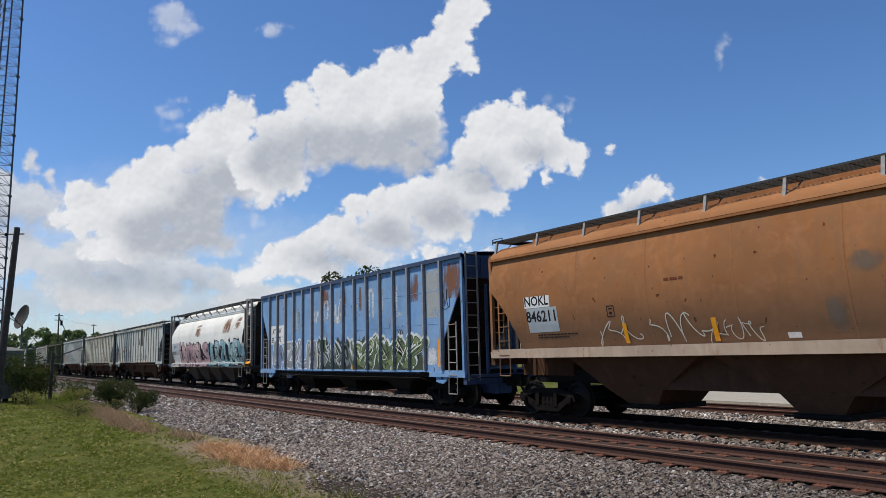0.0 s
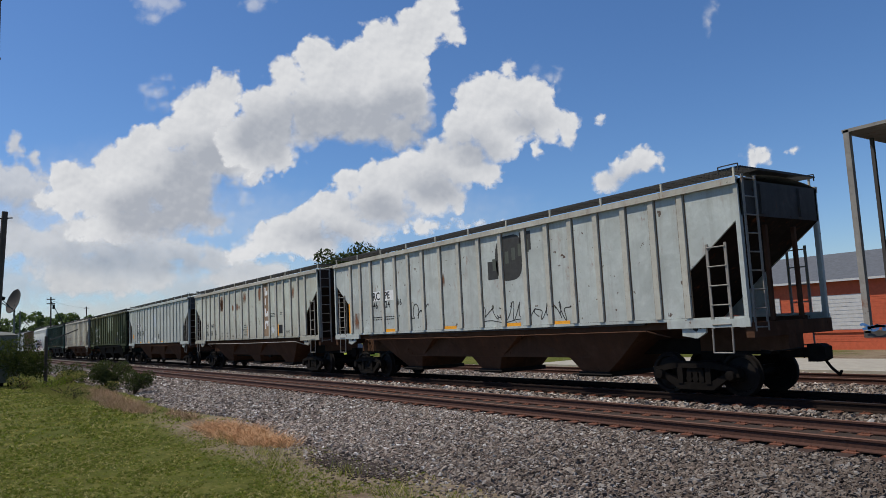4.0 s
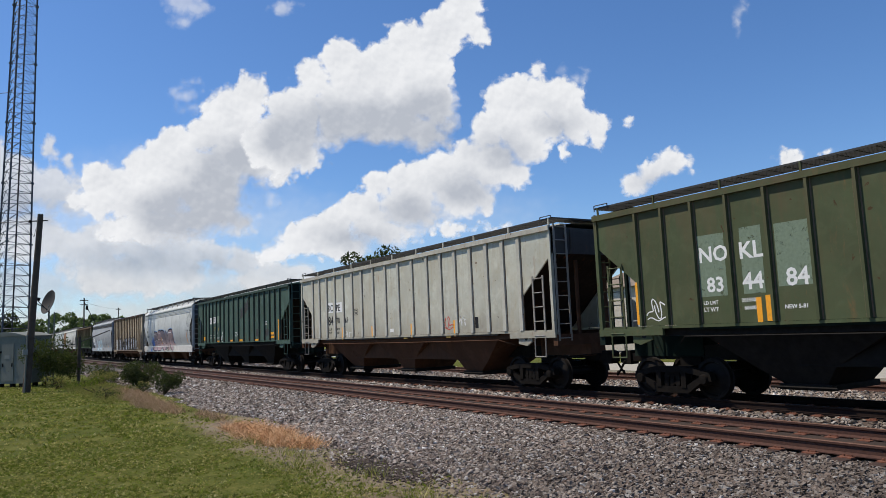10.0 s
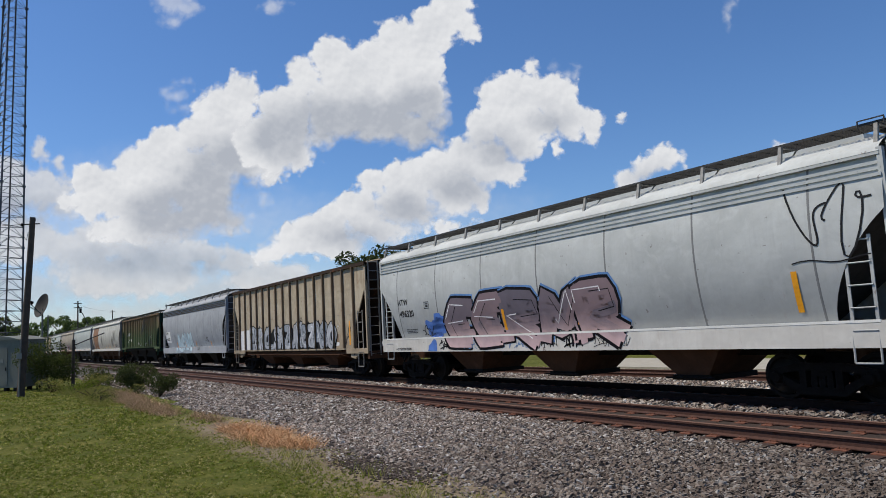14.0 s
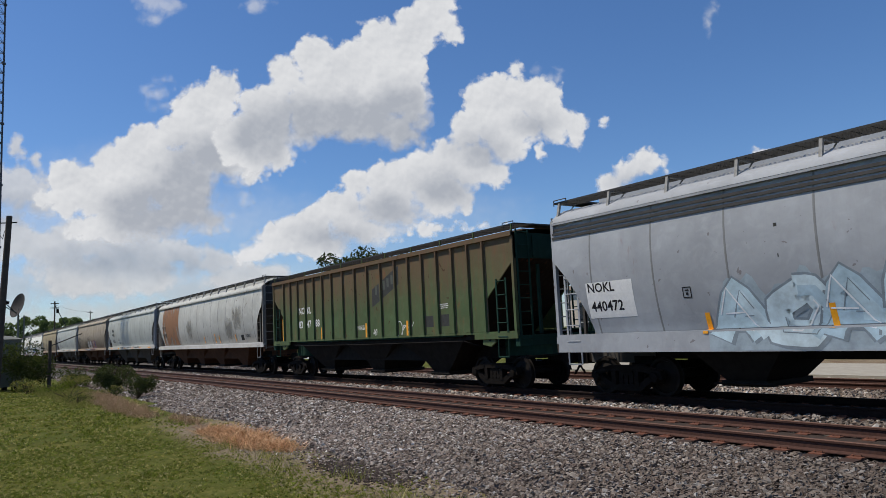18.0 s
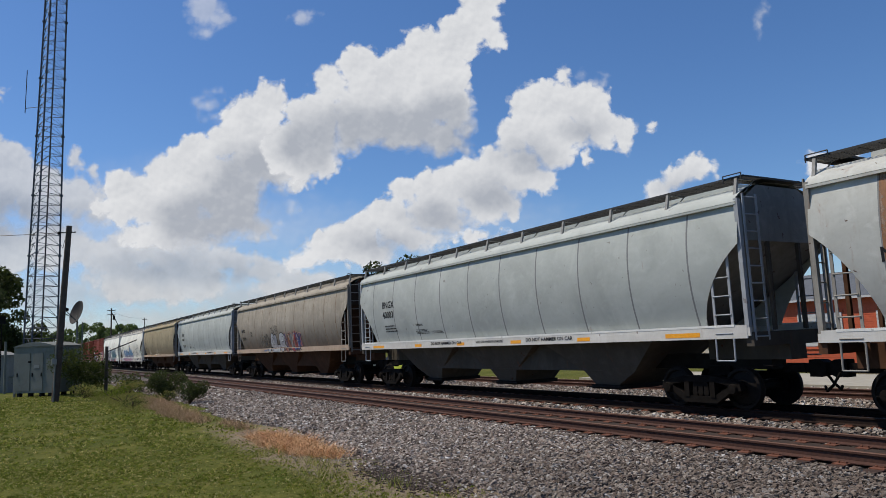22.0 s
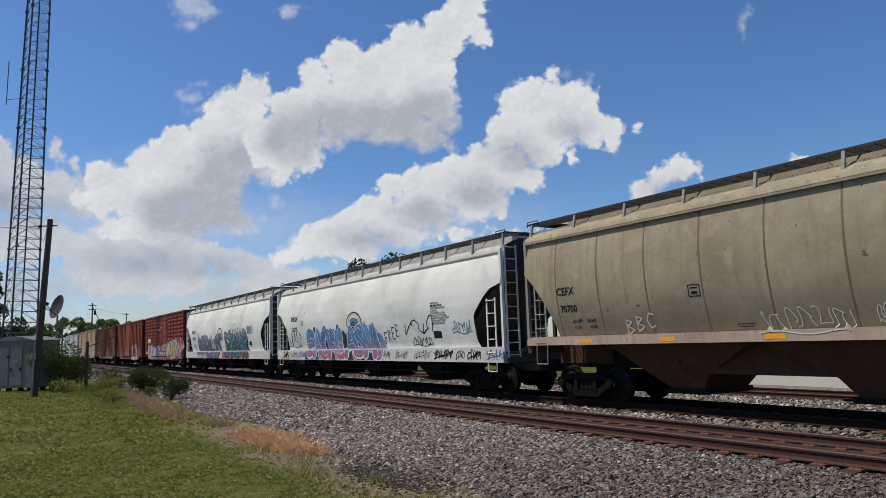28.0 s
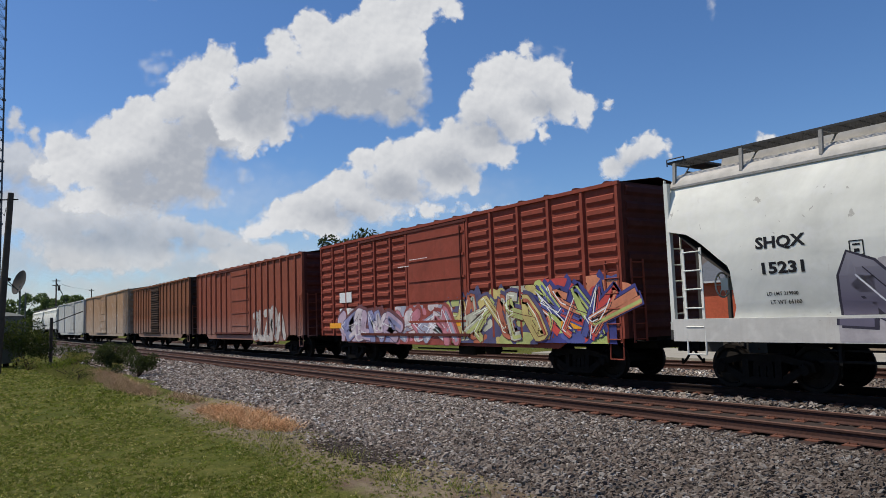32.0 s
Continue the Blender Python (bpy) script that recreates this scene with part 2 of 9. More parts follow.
def paint(name, color, rust=0.1, grime=0.3, dirt=(0.16, 0.14, 0.12), rust_color=RUST, rough=0.72, spec=0.18, low_tint=None, crown=None):
    """Weathered paint on steel: blotches, runs of dirt, chips, scabs of rust that bleed downwards."""
    t = Tree(name)
    COAT[name] = color
    k = sum(ord(ch) * (i + 3) for i, ch in enumerate(name)) % 97
    tc = t.node("ShaderNodeTexCoord").outputs["Object"]

    def at(sx, sz):
        return t.node("ShaderNodeMapping", {"Vector": tc, "Scale": (sx, sx, sz), "Location": (k * 1.7, k * 0.6, k * 2.3)}).outputs[0]

    v = at(1, 1)
    cloud = t.noise(v, 0.42, 5.0, 0.6, 0.9)
    patchy = t.noise(v, 1.15, 6.0, 0.62, 0.6)
    fine = t.noise(v, 8.0, 7.0, 0.72)
    runs = t.noise(at(3.2, 0.14), 1.7, 6.0, 0.65)
    c = t.mix(t.ramp(cloud, 0.3, 0.72), tuple(x * 0.76 for x in color), tuple(min(1, x * 1.12) for x in color))
    chalk = t.noise(v, 2.4, 5.0, 0.6, 0.8)
    c = t.mix(t.math("MULTIPLY", t.ramp(chalk, 0.5, 0.72), 0.25 + 0.6 * grime), c, tuple(min(0.8, x * 1.22 + 0.012) for x in color))
    c = t.mix(t.math("MULTIPLY", t.ramp(patchy, 0.42, 0.68), grime * 0.75), c, tuple(0.5 * (x + d) for x, d in zip(color, dirt)))
    c = t.mix(t.math("MULTIPLY", t.math("MULTIPLY", t.ramp(runs, 0.5, 0.8), t.ramp(cloud, 0.25, 0.65)), grime), c, dirt)
    c = t.mix(t.math("MULTIPLY", t.ramp(fine, 0.52, 0.8), grime * 0.45), c, dirt)
    own = t.node("ShaderNodeObjectInfo").outputs["Random"]  # no two sheets have aged alike
    c = t.mix(t.math("MULTIPLY", own, 0.10 + 0.22 * grime), c, tuple(0.6 * x + 0.4 * d for x, d in zip(color, dirt)))
    if low_tint:  # low tint for dirt, chalk and painted-in shade: lower and upper reach, strength, colour
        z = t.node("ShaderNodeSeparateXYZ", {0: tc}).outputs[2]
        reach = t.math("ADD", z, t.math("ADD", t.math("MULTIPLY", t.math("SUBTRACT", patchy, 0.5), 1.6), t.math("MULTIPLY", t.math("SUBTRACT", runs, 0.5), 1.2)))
        c = t.mix(t.math("MULTIPLY", t.math("SUBTRACT", 1.0, t.ramp(reach, low_tint[0], low_tint[1])), low_tint[2]), c, low_tint[3])
    if crown:  # rust and dirt running down from the roof edge
        z = t.node("ShaderNodeSeparateXYZ", {0: tc}).outputs[2]
        reach = t.math("ADD", z, t.math("ADD", t.math("MULTIPLY", t.math("SUBTRACT", patchy, 0.5), 1.5), t.math("MULTIPLY", t.math("SUBTRACT", runs, 0.5), 2.2)))
        c = t.mix(t.math("MULTIPLY", t.ramp(reach, crown[0], crown[1]), crown[2]), c, crown[3])
    chips = t.noise(v, 5.5, 3.0, 0.5, 0.4)
    c = t.mix(t.math("MULTIPLY", t.ramp(chips, 0.705, 0.725), min(0.85, 0.3 + 3 * rust)), c, tuple(0.35 * x for x in rust_color))
    if rust > 0.15:  # a few larger scars down to the dark primer
        scars = t.noise(at(1.0, 0.8), 2.1, 5.0, 0.6, 0.6)
        c = t.mix(t.math("MULTIPLY", t.ramp(scars, 0.70, 0.72), 0.8), c, tuple(0.3 * x for x in rust_color))
    lo = 0.74 - rust * 0.35
    scab = t.noise(at(1.3, 0.55), 2.3, 8.0, 0.72, 0.5)
    bleed = t.noise(at(4.5, 0.22), 1.5, 5.0, 0.7)
    c = t.mix(t.math("MULTIPLY", t.math("MULTIPLY", t.ramp(scab, lo - 0.12, lo + 0.05), t.ramp(bleed, 0.46, 0.7)), 0.75), c, tuple(1.25 * x for x in rust_color))
    c = t.mix(t.math("MULTIPLY", t.ramp(scab, lo - 0.02, lo + 0.1), 0.9), c, rust_color)
    n = t.bump(t.math("ADD", t.noise(v, 1.1, 3.0), t.math("MULTIPLY", fine, 0.06)), 0.4, 0.06)
    return t.finish(c, t.math("ADD", t.math("MULTIPLY", fine, 0.25), rough - 0.12), normal=n, spec=spec)


COAT = {}  # the base colour of each weathered paint


def coat_of(mat):
    return COAT[mat.name]


def plain(name, color, rough=0.6, metal=0.0, scale=8.0, vary=0.25, bump=0.0):
    """One colour with some unevenness."""
    t = Tree(name)
    n1 = t.noise(t.coords(), scale, 5.0, 0.65)
    c = t.mix(t.ramp(n1, 0.3, 0.75), tuple(x * (1 - vary) for x in color), tuple(min(1.0, x * (1 + vary)) for x in color))
    return t.finish(c, rough, metal, t.bump(n1, 0.4, bump) if bump else None, 0.1 if max(color) < 0.03 else 0.4)


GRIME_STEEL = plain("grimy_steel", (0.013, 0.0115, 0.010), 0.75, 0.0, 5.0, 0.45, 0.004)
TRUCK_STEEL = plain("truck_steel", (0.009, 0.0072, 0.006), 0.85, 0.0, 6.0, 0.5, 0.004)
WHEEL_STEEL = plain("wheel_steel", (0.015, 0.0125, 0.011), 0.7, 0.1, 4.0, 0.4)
BRACKET = plain("weathered_bracket_steel", (0.27, 0.265, 0.25), 0.75, 0.1, 5.0, 0.35)
GRATING = plain("galvanised_grating", (0.035, 0.035, 0.035), 0.7, 0.1, 6.0, 0.3)
WHITE_PAINT = plain("white_lettering", (0.72, 0.72, 0.7), 0.6, 0.0, 12.0, 0.1)
BLACK_PAINT = plain("black_lettering", (0.02, 0.02, 0.022), 0.6, 0.0, 12.0, 0.2)
ORANGE_TAPE = plain("orange_reflector", (0.85, 0.36, 0.02), 0.35, 0.0, 14.0, 0.12)

# ---- mesh helpers ----
class Shape:
    """Collects faces for one mesh."""

    def __init__(self):
        self.v, self.f = [], []

    def add(self, verts, faces):
        k = len(self.v)
        self.v.extend(verts)
        self.f.extend(tuple(i + k for i in f) for f in faces)
        return self

    def box(self, x0, x1, y0, y1, z0, z1):
        return self.add([(x, y, z) for x in (x0, x1) for y in (y0, y1) for z in (z0, z1)],
                        [(0, 1, 3, 2), (4, 6, 7, 5), (0, 4, 5, 1), (2, 3, 7, 6), (0, 2, 6, 4), (1, 5, 7, 3)])

    def prism(self, poly, y0, y1):
        """A polygon in x, z, swept from y0 to y1."""
        n = len(poly)
        return self.add([(x, y0, z) for x, z in poly] + [(x, y1, z) for x, z in poly],
                        [tuple(range(n)), tuple(range(2 * n - 1, n - 1, -1))] + [(i, n + i, n + (i + 1) % n, (i + 1) % n) for i in range(n)])

    def bar(self, p, q, r, n=6, r2=None):
        """A round bar from p to q."""
        p, q = Vector(p), Vector(q)
        d = (q - p).normalized()
        a = d.cross(Vector((0, 0, 1)) if abs(d.z) < 0.9 else Vector((1, 0, 0))).normalized()
        b = d.cross(a)
        r2 = r if r2 is None else r2
        ring = [(math.cos(2 * math.pi * i / n), math.sin(2 * math.pi * i / n)) for i in range(n)]
        v = [tuple(p + (a * c + b * s) * r) for c, s in ring] + [tuple(q + (a * c + b * s) * r2) for c, s in ring]
        return self.add(v, [(i, (i + 1) % n, n + (i + 1) % n, n + i) for i in range(n)] + [tuple(range(n - 1, -1, -1)), tuple(range(n, 2 * n))])

    def path(self, pts, r, n=6):
        for p, q in zip(pts, pts[1:]):
            self.bar(p, q, r, n)
        return self

    def lathe(self, profile, cx, cy, cz, n=24):
        """Turn (radius, y) round a line along y."""
        m = len(profile)
        v = [(cx + r * math.cos(2 * math.pi * i / n), cy + y, cz + r * math.sin(2 * math.pi * i / n)) for i in range(n) for r, y in profile]
        f = [(i * m + j, i * m + j + 1, ((i + 1) % n) * m + j + 1, ((i + 1) % n) * m + j) for i in range(n) for j in range(m - 1)]
        return self.add(v, f)

    def grid(self, rows):
        """Quads between rows of points of equal length."""
        m = len(rows[0])
        return self.add([p for r in rows for p in r],
                        [(i * m + j, i * m + j + 1, (i + 1) * m + j + 1, (i + 1) * m + j) for i in range(len(rows) - 1) for j in range(m - 1)])

    def mesh(self, name, mat, smooth=0.0):
        me = bpy.data.meshes.new(name)
        me.from_pydata(self.v, [], self.f)
        bm = bmesh.new()
        bm.from_mesh(me)
        bmesh.ops.recalc_face_normals(bm, faces=bm.faces)
        bm.to_mesh(me)
        bm.free()
        if smooth:
            me.shade_smooth()
            me.set_sharp_from_angle(angle=radians(smooth))
        if mat:
            me.materials.append(mat)
        return me


def thing(name, label, category, m=None, group="", kind=""):
    ob = new(name)
    ob.empty_display_size = 0.2
    if m is not None:
        ob.matrix_basis = m
    return tagged(ob, label, category, group, kind)


def part(name, shape, mat, parent, label="", at=None, smooth=0.0):
    """One mesh object under a thing or a part. shape: a Shape, or a mesh to share."""
    me = shape.mesh(name, mat, smooth) if isinstance(shape, Shape) else shape
    ob = new(name, me)
    ob.parent = parent
    if at is not None:
        ob.matrix_basis = at if isinstance(at, Matrix) else Matrix.Translation(at)
    return tagged(ob, label) if label else ob


def solo(name, shape, mat, label, category, m=None, kind="", group="", smooth=0.0):
    ob = new(name, shape.mesh(name, mat, smooth) if isinstance(shape, Shape) else shape)
    if m is not None:
        ob.matrix_basis = m
    return tagged(ob, label, category, group, kind)

# ---- rolling stock: shared pieces ----
TRACK_Y, NEAR_Y, THIRD_Y = 14.74, 10.97, 22.9
WHEEL_R = 0.457


def wheelset_mesh():
    s = Shape()
    for side in (-1, 1):
        y = 0.715 * side
        prof = [(0.075, -0.10), (0.17, -0.10), (0.19, -0.05), (0.36, 0.0), (0.385, -0.055), (WHEEL_R, -0.05), (WHEEL_R + 0.004, 0.045), (WHEEL_R + 0.028, 0.06),
                (WHEEL_R + 0.022, 0.085), (0.39, 0.085), (0.36, 0.035), (0.19, 0.0), (0.17, 0.08), (0.075, 0.08)]
        s.lathe([(r, -side * a) for r, a in prof] if side > 0 else prof, 0, y, 0, 28)
    s.lathe([(0.0, -1.05), (0.075, -1.05), (0.08, -0.6), (0.08, 0.6), (0.075, 1.05), (0.0, 1.05)], 0, 0, 0, 12)
    return s.mesh("wheelset", WHEEL_STEEL, 40)


def side_frame_mesh():
    s = Shape()
    s.prism([(-1.12, 0.42), (-1.08, 0.60), (-0.45, 0.74), (0.45, 0.74), (1.08, 0.60), (1.12, 0.42), (0.98, 0.42), (0.9, 0.52), (0.4, 0.60), (-0.4, 0.60), (-0.9, 0.52), (-0.98, 0.42)], -0.09, 0.09)
    s.prism([(-0.95, 0.46), (-0.78, 0.50), (-0.36, 0.28), (0.36, 0.28), (0.78, 0.50), (0.95, 0.46), (0.45, 0.13), (-0.45, 0.13)], -0.08, 0.08)
    for x in (-1, 1):
        s.box(x * 0.36 - 0.07, x * 0.36 + 0.07, -0.1, 0.1, 0.26, 0.62)
        s.lathe([(0.0, -0.16), (0.10, -0.15), (0.13, -0.08), (0.13, 0.10), (0.0, 0.10)], x * 0.915, 0, WHEEL_R, 14)
        s.box(x * 0.915 - 0.14, x * 0.915 + 0.14, -0.08, 0.08, WHEEL_R + 0.02, 0.62)
    for i in range(-1, 2):
        s.lathe([(0.0, -0.06), (0.075, -0.06), (0.075, 0.06), (0.0, 0.06)], i * 0.16, 0, 0.36, 10)
        s.box(i * 0.16 - 0.06, i * 0.16 + 0.06, -0.05, 0.05, 0.28, 0.55)
    return s.mesh("side_frame", TRUCK_STEEL, 30)


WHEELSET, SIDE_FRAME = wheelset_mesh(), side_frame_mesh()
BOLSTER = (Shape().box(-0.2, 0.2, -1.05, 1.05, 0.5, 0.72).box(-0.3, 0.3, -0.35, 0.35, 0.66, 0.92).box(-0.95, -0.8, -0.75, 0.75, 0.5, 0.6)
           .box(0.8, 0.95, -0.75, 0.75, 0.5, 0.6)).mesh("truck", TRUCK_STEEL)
ROLLING = []  # wheelsets with their car


def add_truck(car, x):
    """A two-axle truck under the car at x."""
    t = part("truck", BOLSTER, None, car, "dark dusty cast-steel truck", (x, 0, 0))
    for y in (-1.0, 1.0):
        part("side_frame", SIDE_FRAME, None, t, at=(0, y, 0))
    for dx in (-0.915, 0.915):
        ROLLING.append((part("wheelset", WHEELSET, None, t, at=(dx, 0, WHEEL_R)), car, dx + x))


def coupler_shape():
    s = Shape()
    s.box(-0.55, 0.2, -0.09, 0.09, 0.78, 0.98)
    s.prism([(0.1, 0.70), (0.35, 0.70), (0.46, 0.76), (0.46, 1.0), (0.35, 1.06), (0.1, 1.06)], -0.16, 0.14)
    s.path([(0.15, 0.3, 0.8), (0.3, 0.34, 0.55), (0.5, 0.25, 0.42), (0.62, 0.1, 0.5)], 0.03)  # brake hose
    s.path([(-0.2, -1.3, 1.0), (0.05, -1.3, 0.98), (0.05, -0.25, 0.98), (0.05, -0.2, 0.78)], 0.015)  # uncoupling lever
    return s


COUPLER = coupler_shape().mesh("coupler", TRUCK_STEEL)


def ladder_shape(z0, z1, width=0.42, step=0.38, r=0.016):
    """A ladder in the x-z plane at y = 0, centred on x = 0."""
    s = Shape()
    for x in (-width / 2, width / 2):
        s.box(x - 0.03, x + 0.03, -0.012, 0.012, z0, z1)
    n = max(2, int((z1 - z0) / step))
    for i in range(n + 1):
        z = z0 + 0.08 + (z1 - z0 - 0.16) * i / n
        s.bar((-width / 2, -0.02, z), (width / 2, -0.02, z), r, 5)
    return s


def flip(end):
    """The pose that carries a piece built for the +x end to that end."""
    return Matrix.Identity(4) if end > 0 else pose(0, 0, 0, 0, 0, 180)


def text_shape(words, size, bold=0.0):
    """Flat letters as polygons in x (rightwards) and z, from (0, 0)."""
    cu = bpy.data.curves.new("letters", "FONT")
    cu.body, cu.size, cu.offset, cu.resolution_u = words, size * 1.38, bold or 0.03 * size, 2
    ob = bpy.data.objects.new("letters", cu)
    me = ob.to_mesh()
    v = [(p.co.x, p.co.y) for p in me.vertices]
    f = [tuple(p.vertices) for p in me.polygons]
    ob.to_mesh_clear()
    bpy.data.objects.remove(ob)
    bpy.data.curves.remove(cu)
    return v, f


def on_side(car, name, flat, mat, label="", lift=0.004, wrap=False):
    """Paint laid on the car's near side: polygons in (x along the car, z). car['side'] is kept in SIDES."""
    v, f = flat
    v = [p if len(p) > 2 else (p[0], p[1], 0.0) for p in v]
    k = 0.4 if car in POSTS else 1.0
    y_of = SIDES[car]
    s = Shape()
    if wrap and car in POSTS:
        # what crosses a post is painted on the post's face too
        posts, hw = POSTS[car]
        for p in posts:
            near = [q for q in f if any(abs(v[i][0] - p) < hw for i in q) or (min(v[i][0] for i in q) < p < max(v[i][0] for i in q))]
            if near:
                used = sorted({i for q in near for i in q})
                at = {i: n for n, i in enumerate(used)}
                s.add([(min(max(v[i][0], p - hw + 0.02), p + hw - 0.02), y_of(0, v[i][1]) - DEPTHS[car] - k * (lift + v[i][2]), v[i][1]) for i in used], [tuple(at[i] for i in q) for q in near])
    if wrap and car in SILLS:
        # the upper part on the side sheet, the rest on the face of the sill
        edge = SILLS[car]
        if max(p[1] for p in v) > edge + 0.06:
            s.add([(x, y_of(x, max(z, edge + 0.05)) - lift - e, max(z, edge + 0.05)) for x, z, e in v], f)
        if min(p[1] for p in v) < edge - 0.02:
            s.add([(x, -1.551 - 0.5 * (lift + e), min(z, edge - 0.007)) for x, z, e in v], f)
    else:
        edge = SILLS[car] + 0.02 if car in SILLS else -1.0  # what stands lower is on the face of the sill
        s.add([(x, (y_of(x, z) if z > edge else -1.551) - k * (lift + e), z) for x, z, e in v], f)
    me = bpy.data.meshes.new(name)
    me.from_pydata(s.v, [], s.f)
    me.materials.append(mat)
    ob = new(name, me)
    ob.parent = car
    if name == "graffiti":
        return tagged(ob, label, kind="stuff")
    return tagged(ob, label) if label else ob


POSTS = {}  # where the outside posts of a car stand, and half their width


def fitted(car, x0, x1):
    """How far to move what is painted from x0 to x1 so that it lies between two posts."""
    if car not in POSTS:
        return 0.0
    posts, hw = POSTS[car]
    for p, q in zip(posts, posts[1:]):
        if p <= (x0 + x1) / 2 <= q and x1 - x0 <= q - p - 2 * hw:
            return max(0.0, p + hw - x0) + min(0.0, q - hw - x1)
    return 0.0


SILLS = {}  # the upper edge of the side sill
DEPTHS = {}  # how far the posts stand out
SIDES = {}  # the side plane of each car; the same with its posts or sill


def shifted(flat, dx, dz, sx=1.0, sz=1.0):
    return [(x * sx + dx, z * sz + dz) for x, z in flat[0]], flat[1]


def sliced(flat, step=0.05):
    """Flat polygons cut into low strips, so that they follow a bowed side."""
    bm = bmesh.new()
    vs = [bm.verts.new((p[0], 0.0, p[1])) for p in flat[0]]
    for q in flat[1]:
        bm.faces.new([vs[i] for i in q])
    z = min(p[1] for p in flat[0]) + step
    hi = max(p[1] for p in flat[0])
    while z < hi:
        bmesh.ops.bisect_plane(bm, geom=bm.verts[:] + bm.edges[:] + bm.faces[:], plane_co=(0, 0, z), plane_no=(0, 0, 1))
        z += step
    bm.verts.index_update()
    out = [(v.co.x, v.co.z) for v in bm.verts], [tuple(v.index for v in f.verts) for f in bm.faces]
    bm.free()
    return out


def words_on(car, words, x, z, size, mat, name="lettering", bold=0.0, sx=1.0, lift=0.0068, label=""):
    """Letters with their left lower corner at x, z."""
    flat = shifted(text_shape(words, size, bold), x, z, sx)
    flat = shifted(flat, fitted(car, min(p[0] for p in flat[0]), max(p[0] for p in flat[0])), 0.0)
    return on_side(car, name, flat if car in POSTS else sliced(flat), mat, label, lift)


def patch(x0, x1, z0, z1, nx=1, nz=1):
    """A rectangle in nx by nz cells."""
    v = [(x0 + (x1 - x0) * i / nx, z0 + (z1 - z0) * j / nz) for j in range(nz + 1) for i in range(nx + 1)]
    return v, [(j * (nx + 1) + i, j * (nx + 1) + i + 1, (j + 1) * (nx + 1) + i + 1, (j + 1) * (nx + 1) + i) for j in range(nz) for i in range(nx)]


def joined(*flats):
    v, f = [], []
    for fv, ff in flats:
        f += [tuple(i + len(v) for i in q) for q in ff]
        v += fv
    return v, f


def stroke(pts, w):
    """A ribbon of width w along points in x, z."""
    v, f = [], []
    for i, (x, z) in enumerate(pts):
        a, b = pts[max(0, i - 1)], pts[min(len(pts) - 1, i + 1)]
        dx, dz = b[0] - a[0], b[1] - a[1]
        k = math.hypot(dx, dz) or 1
        v += [(x - dz / k * w / 2, z + dx / k * w / 2), (x + dz / k * w / 2, z - dx / k * w / 2)]
    return v, [(2 * i, 2 * i + 1, 2 * i + 3, 2 * i + 2) for i in range(len(pts) - 1)]


def small_print(x, z, width, rows, height, rng):
    """Lines of writing too small to read: bars."""
    out = []
    for r in range(rows):
        x0, zz = x, z - r * height * 2.2
        while x0 < x + width * rng.uniform(0.75, 1.0):
            w = rng.uniform(1.2, 4.0) * height
            out.append(patch(x0, min(x0 + w, x + width), zz, zz + height))
            x0 += w + height * 0.7
    return joined(*out)


def running_board(car, x0, x1, z, mat, width=0.6, legs=10, leg_z=None, spread=1.0, slats=5):
    """The walkway along the roof's middle and its supports."""
    s = Shape()
    for side in (-1, 1):
        for i in range(slats):
            y = side * (spread - width * i / (slats - 1))
            s.box(x0, x1, y - 0.012, y + 0.012, z - 0.045, z)
    n = int((x1 - x0) / 0.35)
    for i in range(n + 1):
        x = x0 + (x1 - x0) * i / n
        for side in (-1, 1):
            a, b = sorted((side * spread, side * (spread - width)))
            s.box(x - 0.01, x + 0.01, a, b, z - 0.04, z - 0.01)
    part("running_board", s, mat, car, "steel grating walkway along the roof")
    for end in (-1, 1):
        e = x1 if end > 0 else x0
        inner = spread - width
        c = Shape().box(*sorted((e, e - end * 0.55)), -inner, inner, z - 0.045, z)
        part("crossover", c, mat, car, "grating step across the roof end")
        for y in (-spread - 0.04, spread + 0.04):
            part("grab_iron", Shape().path([(e - end * 0.04, y, z - 0.1), (e - end * 0.04, y, z + 0.05), (e - end * 0.5, y, z + 0.05), (e - end * 0.5, y, z - 0.1)], 0.014, 5), mat, car)
    return s


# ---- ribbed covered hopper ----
# dark brown that holds both soot and the inward slope's own shade
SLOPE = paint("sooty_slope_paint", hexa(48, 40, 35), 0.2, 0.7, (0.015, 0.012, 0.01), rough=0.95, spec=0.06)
LADDER = paint("grimy_ladder_paint", hexa(150, 146, 138), 0.3, 0.8, (0.06, 0.045, 0.035), rough=0.75)
PIPE_PALE = plain("dusty_pale_pipe", hexa(150, 142, 132), 0.8, 0.0, 6.0, 0.3)

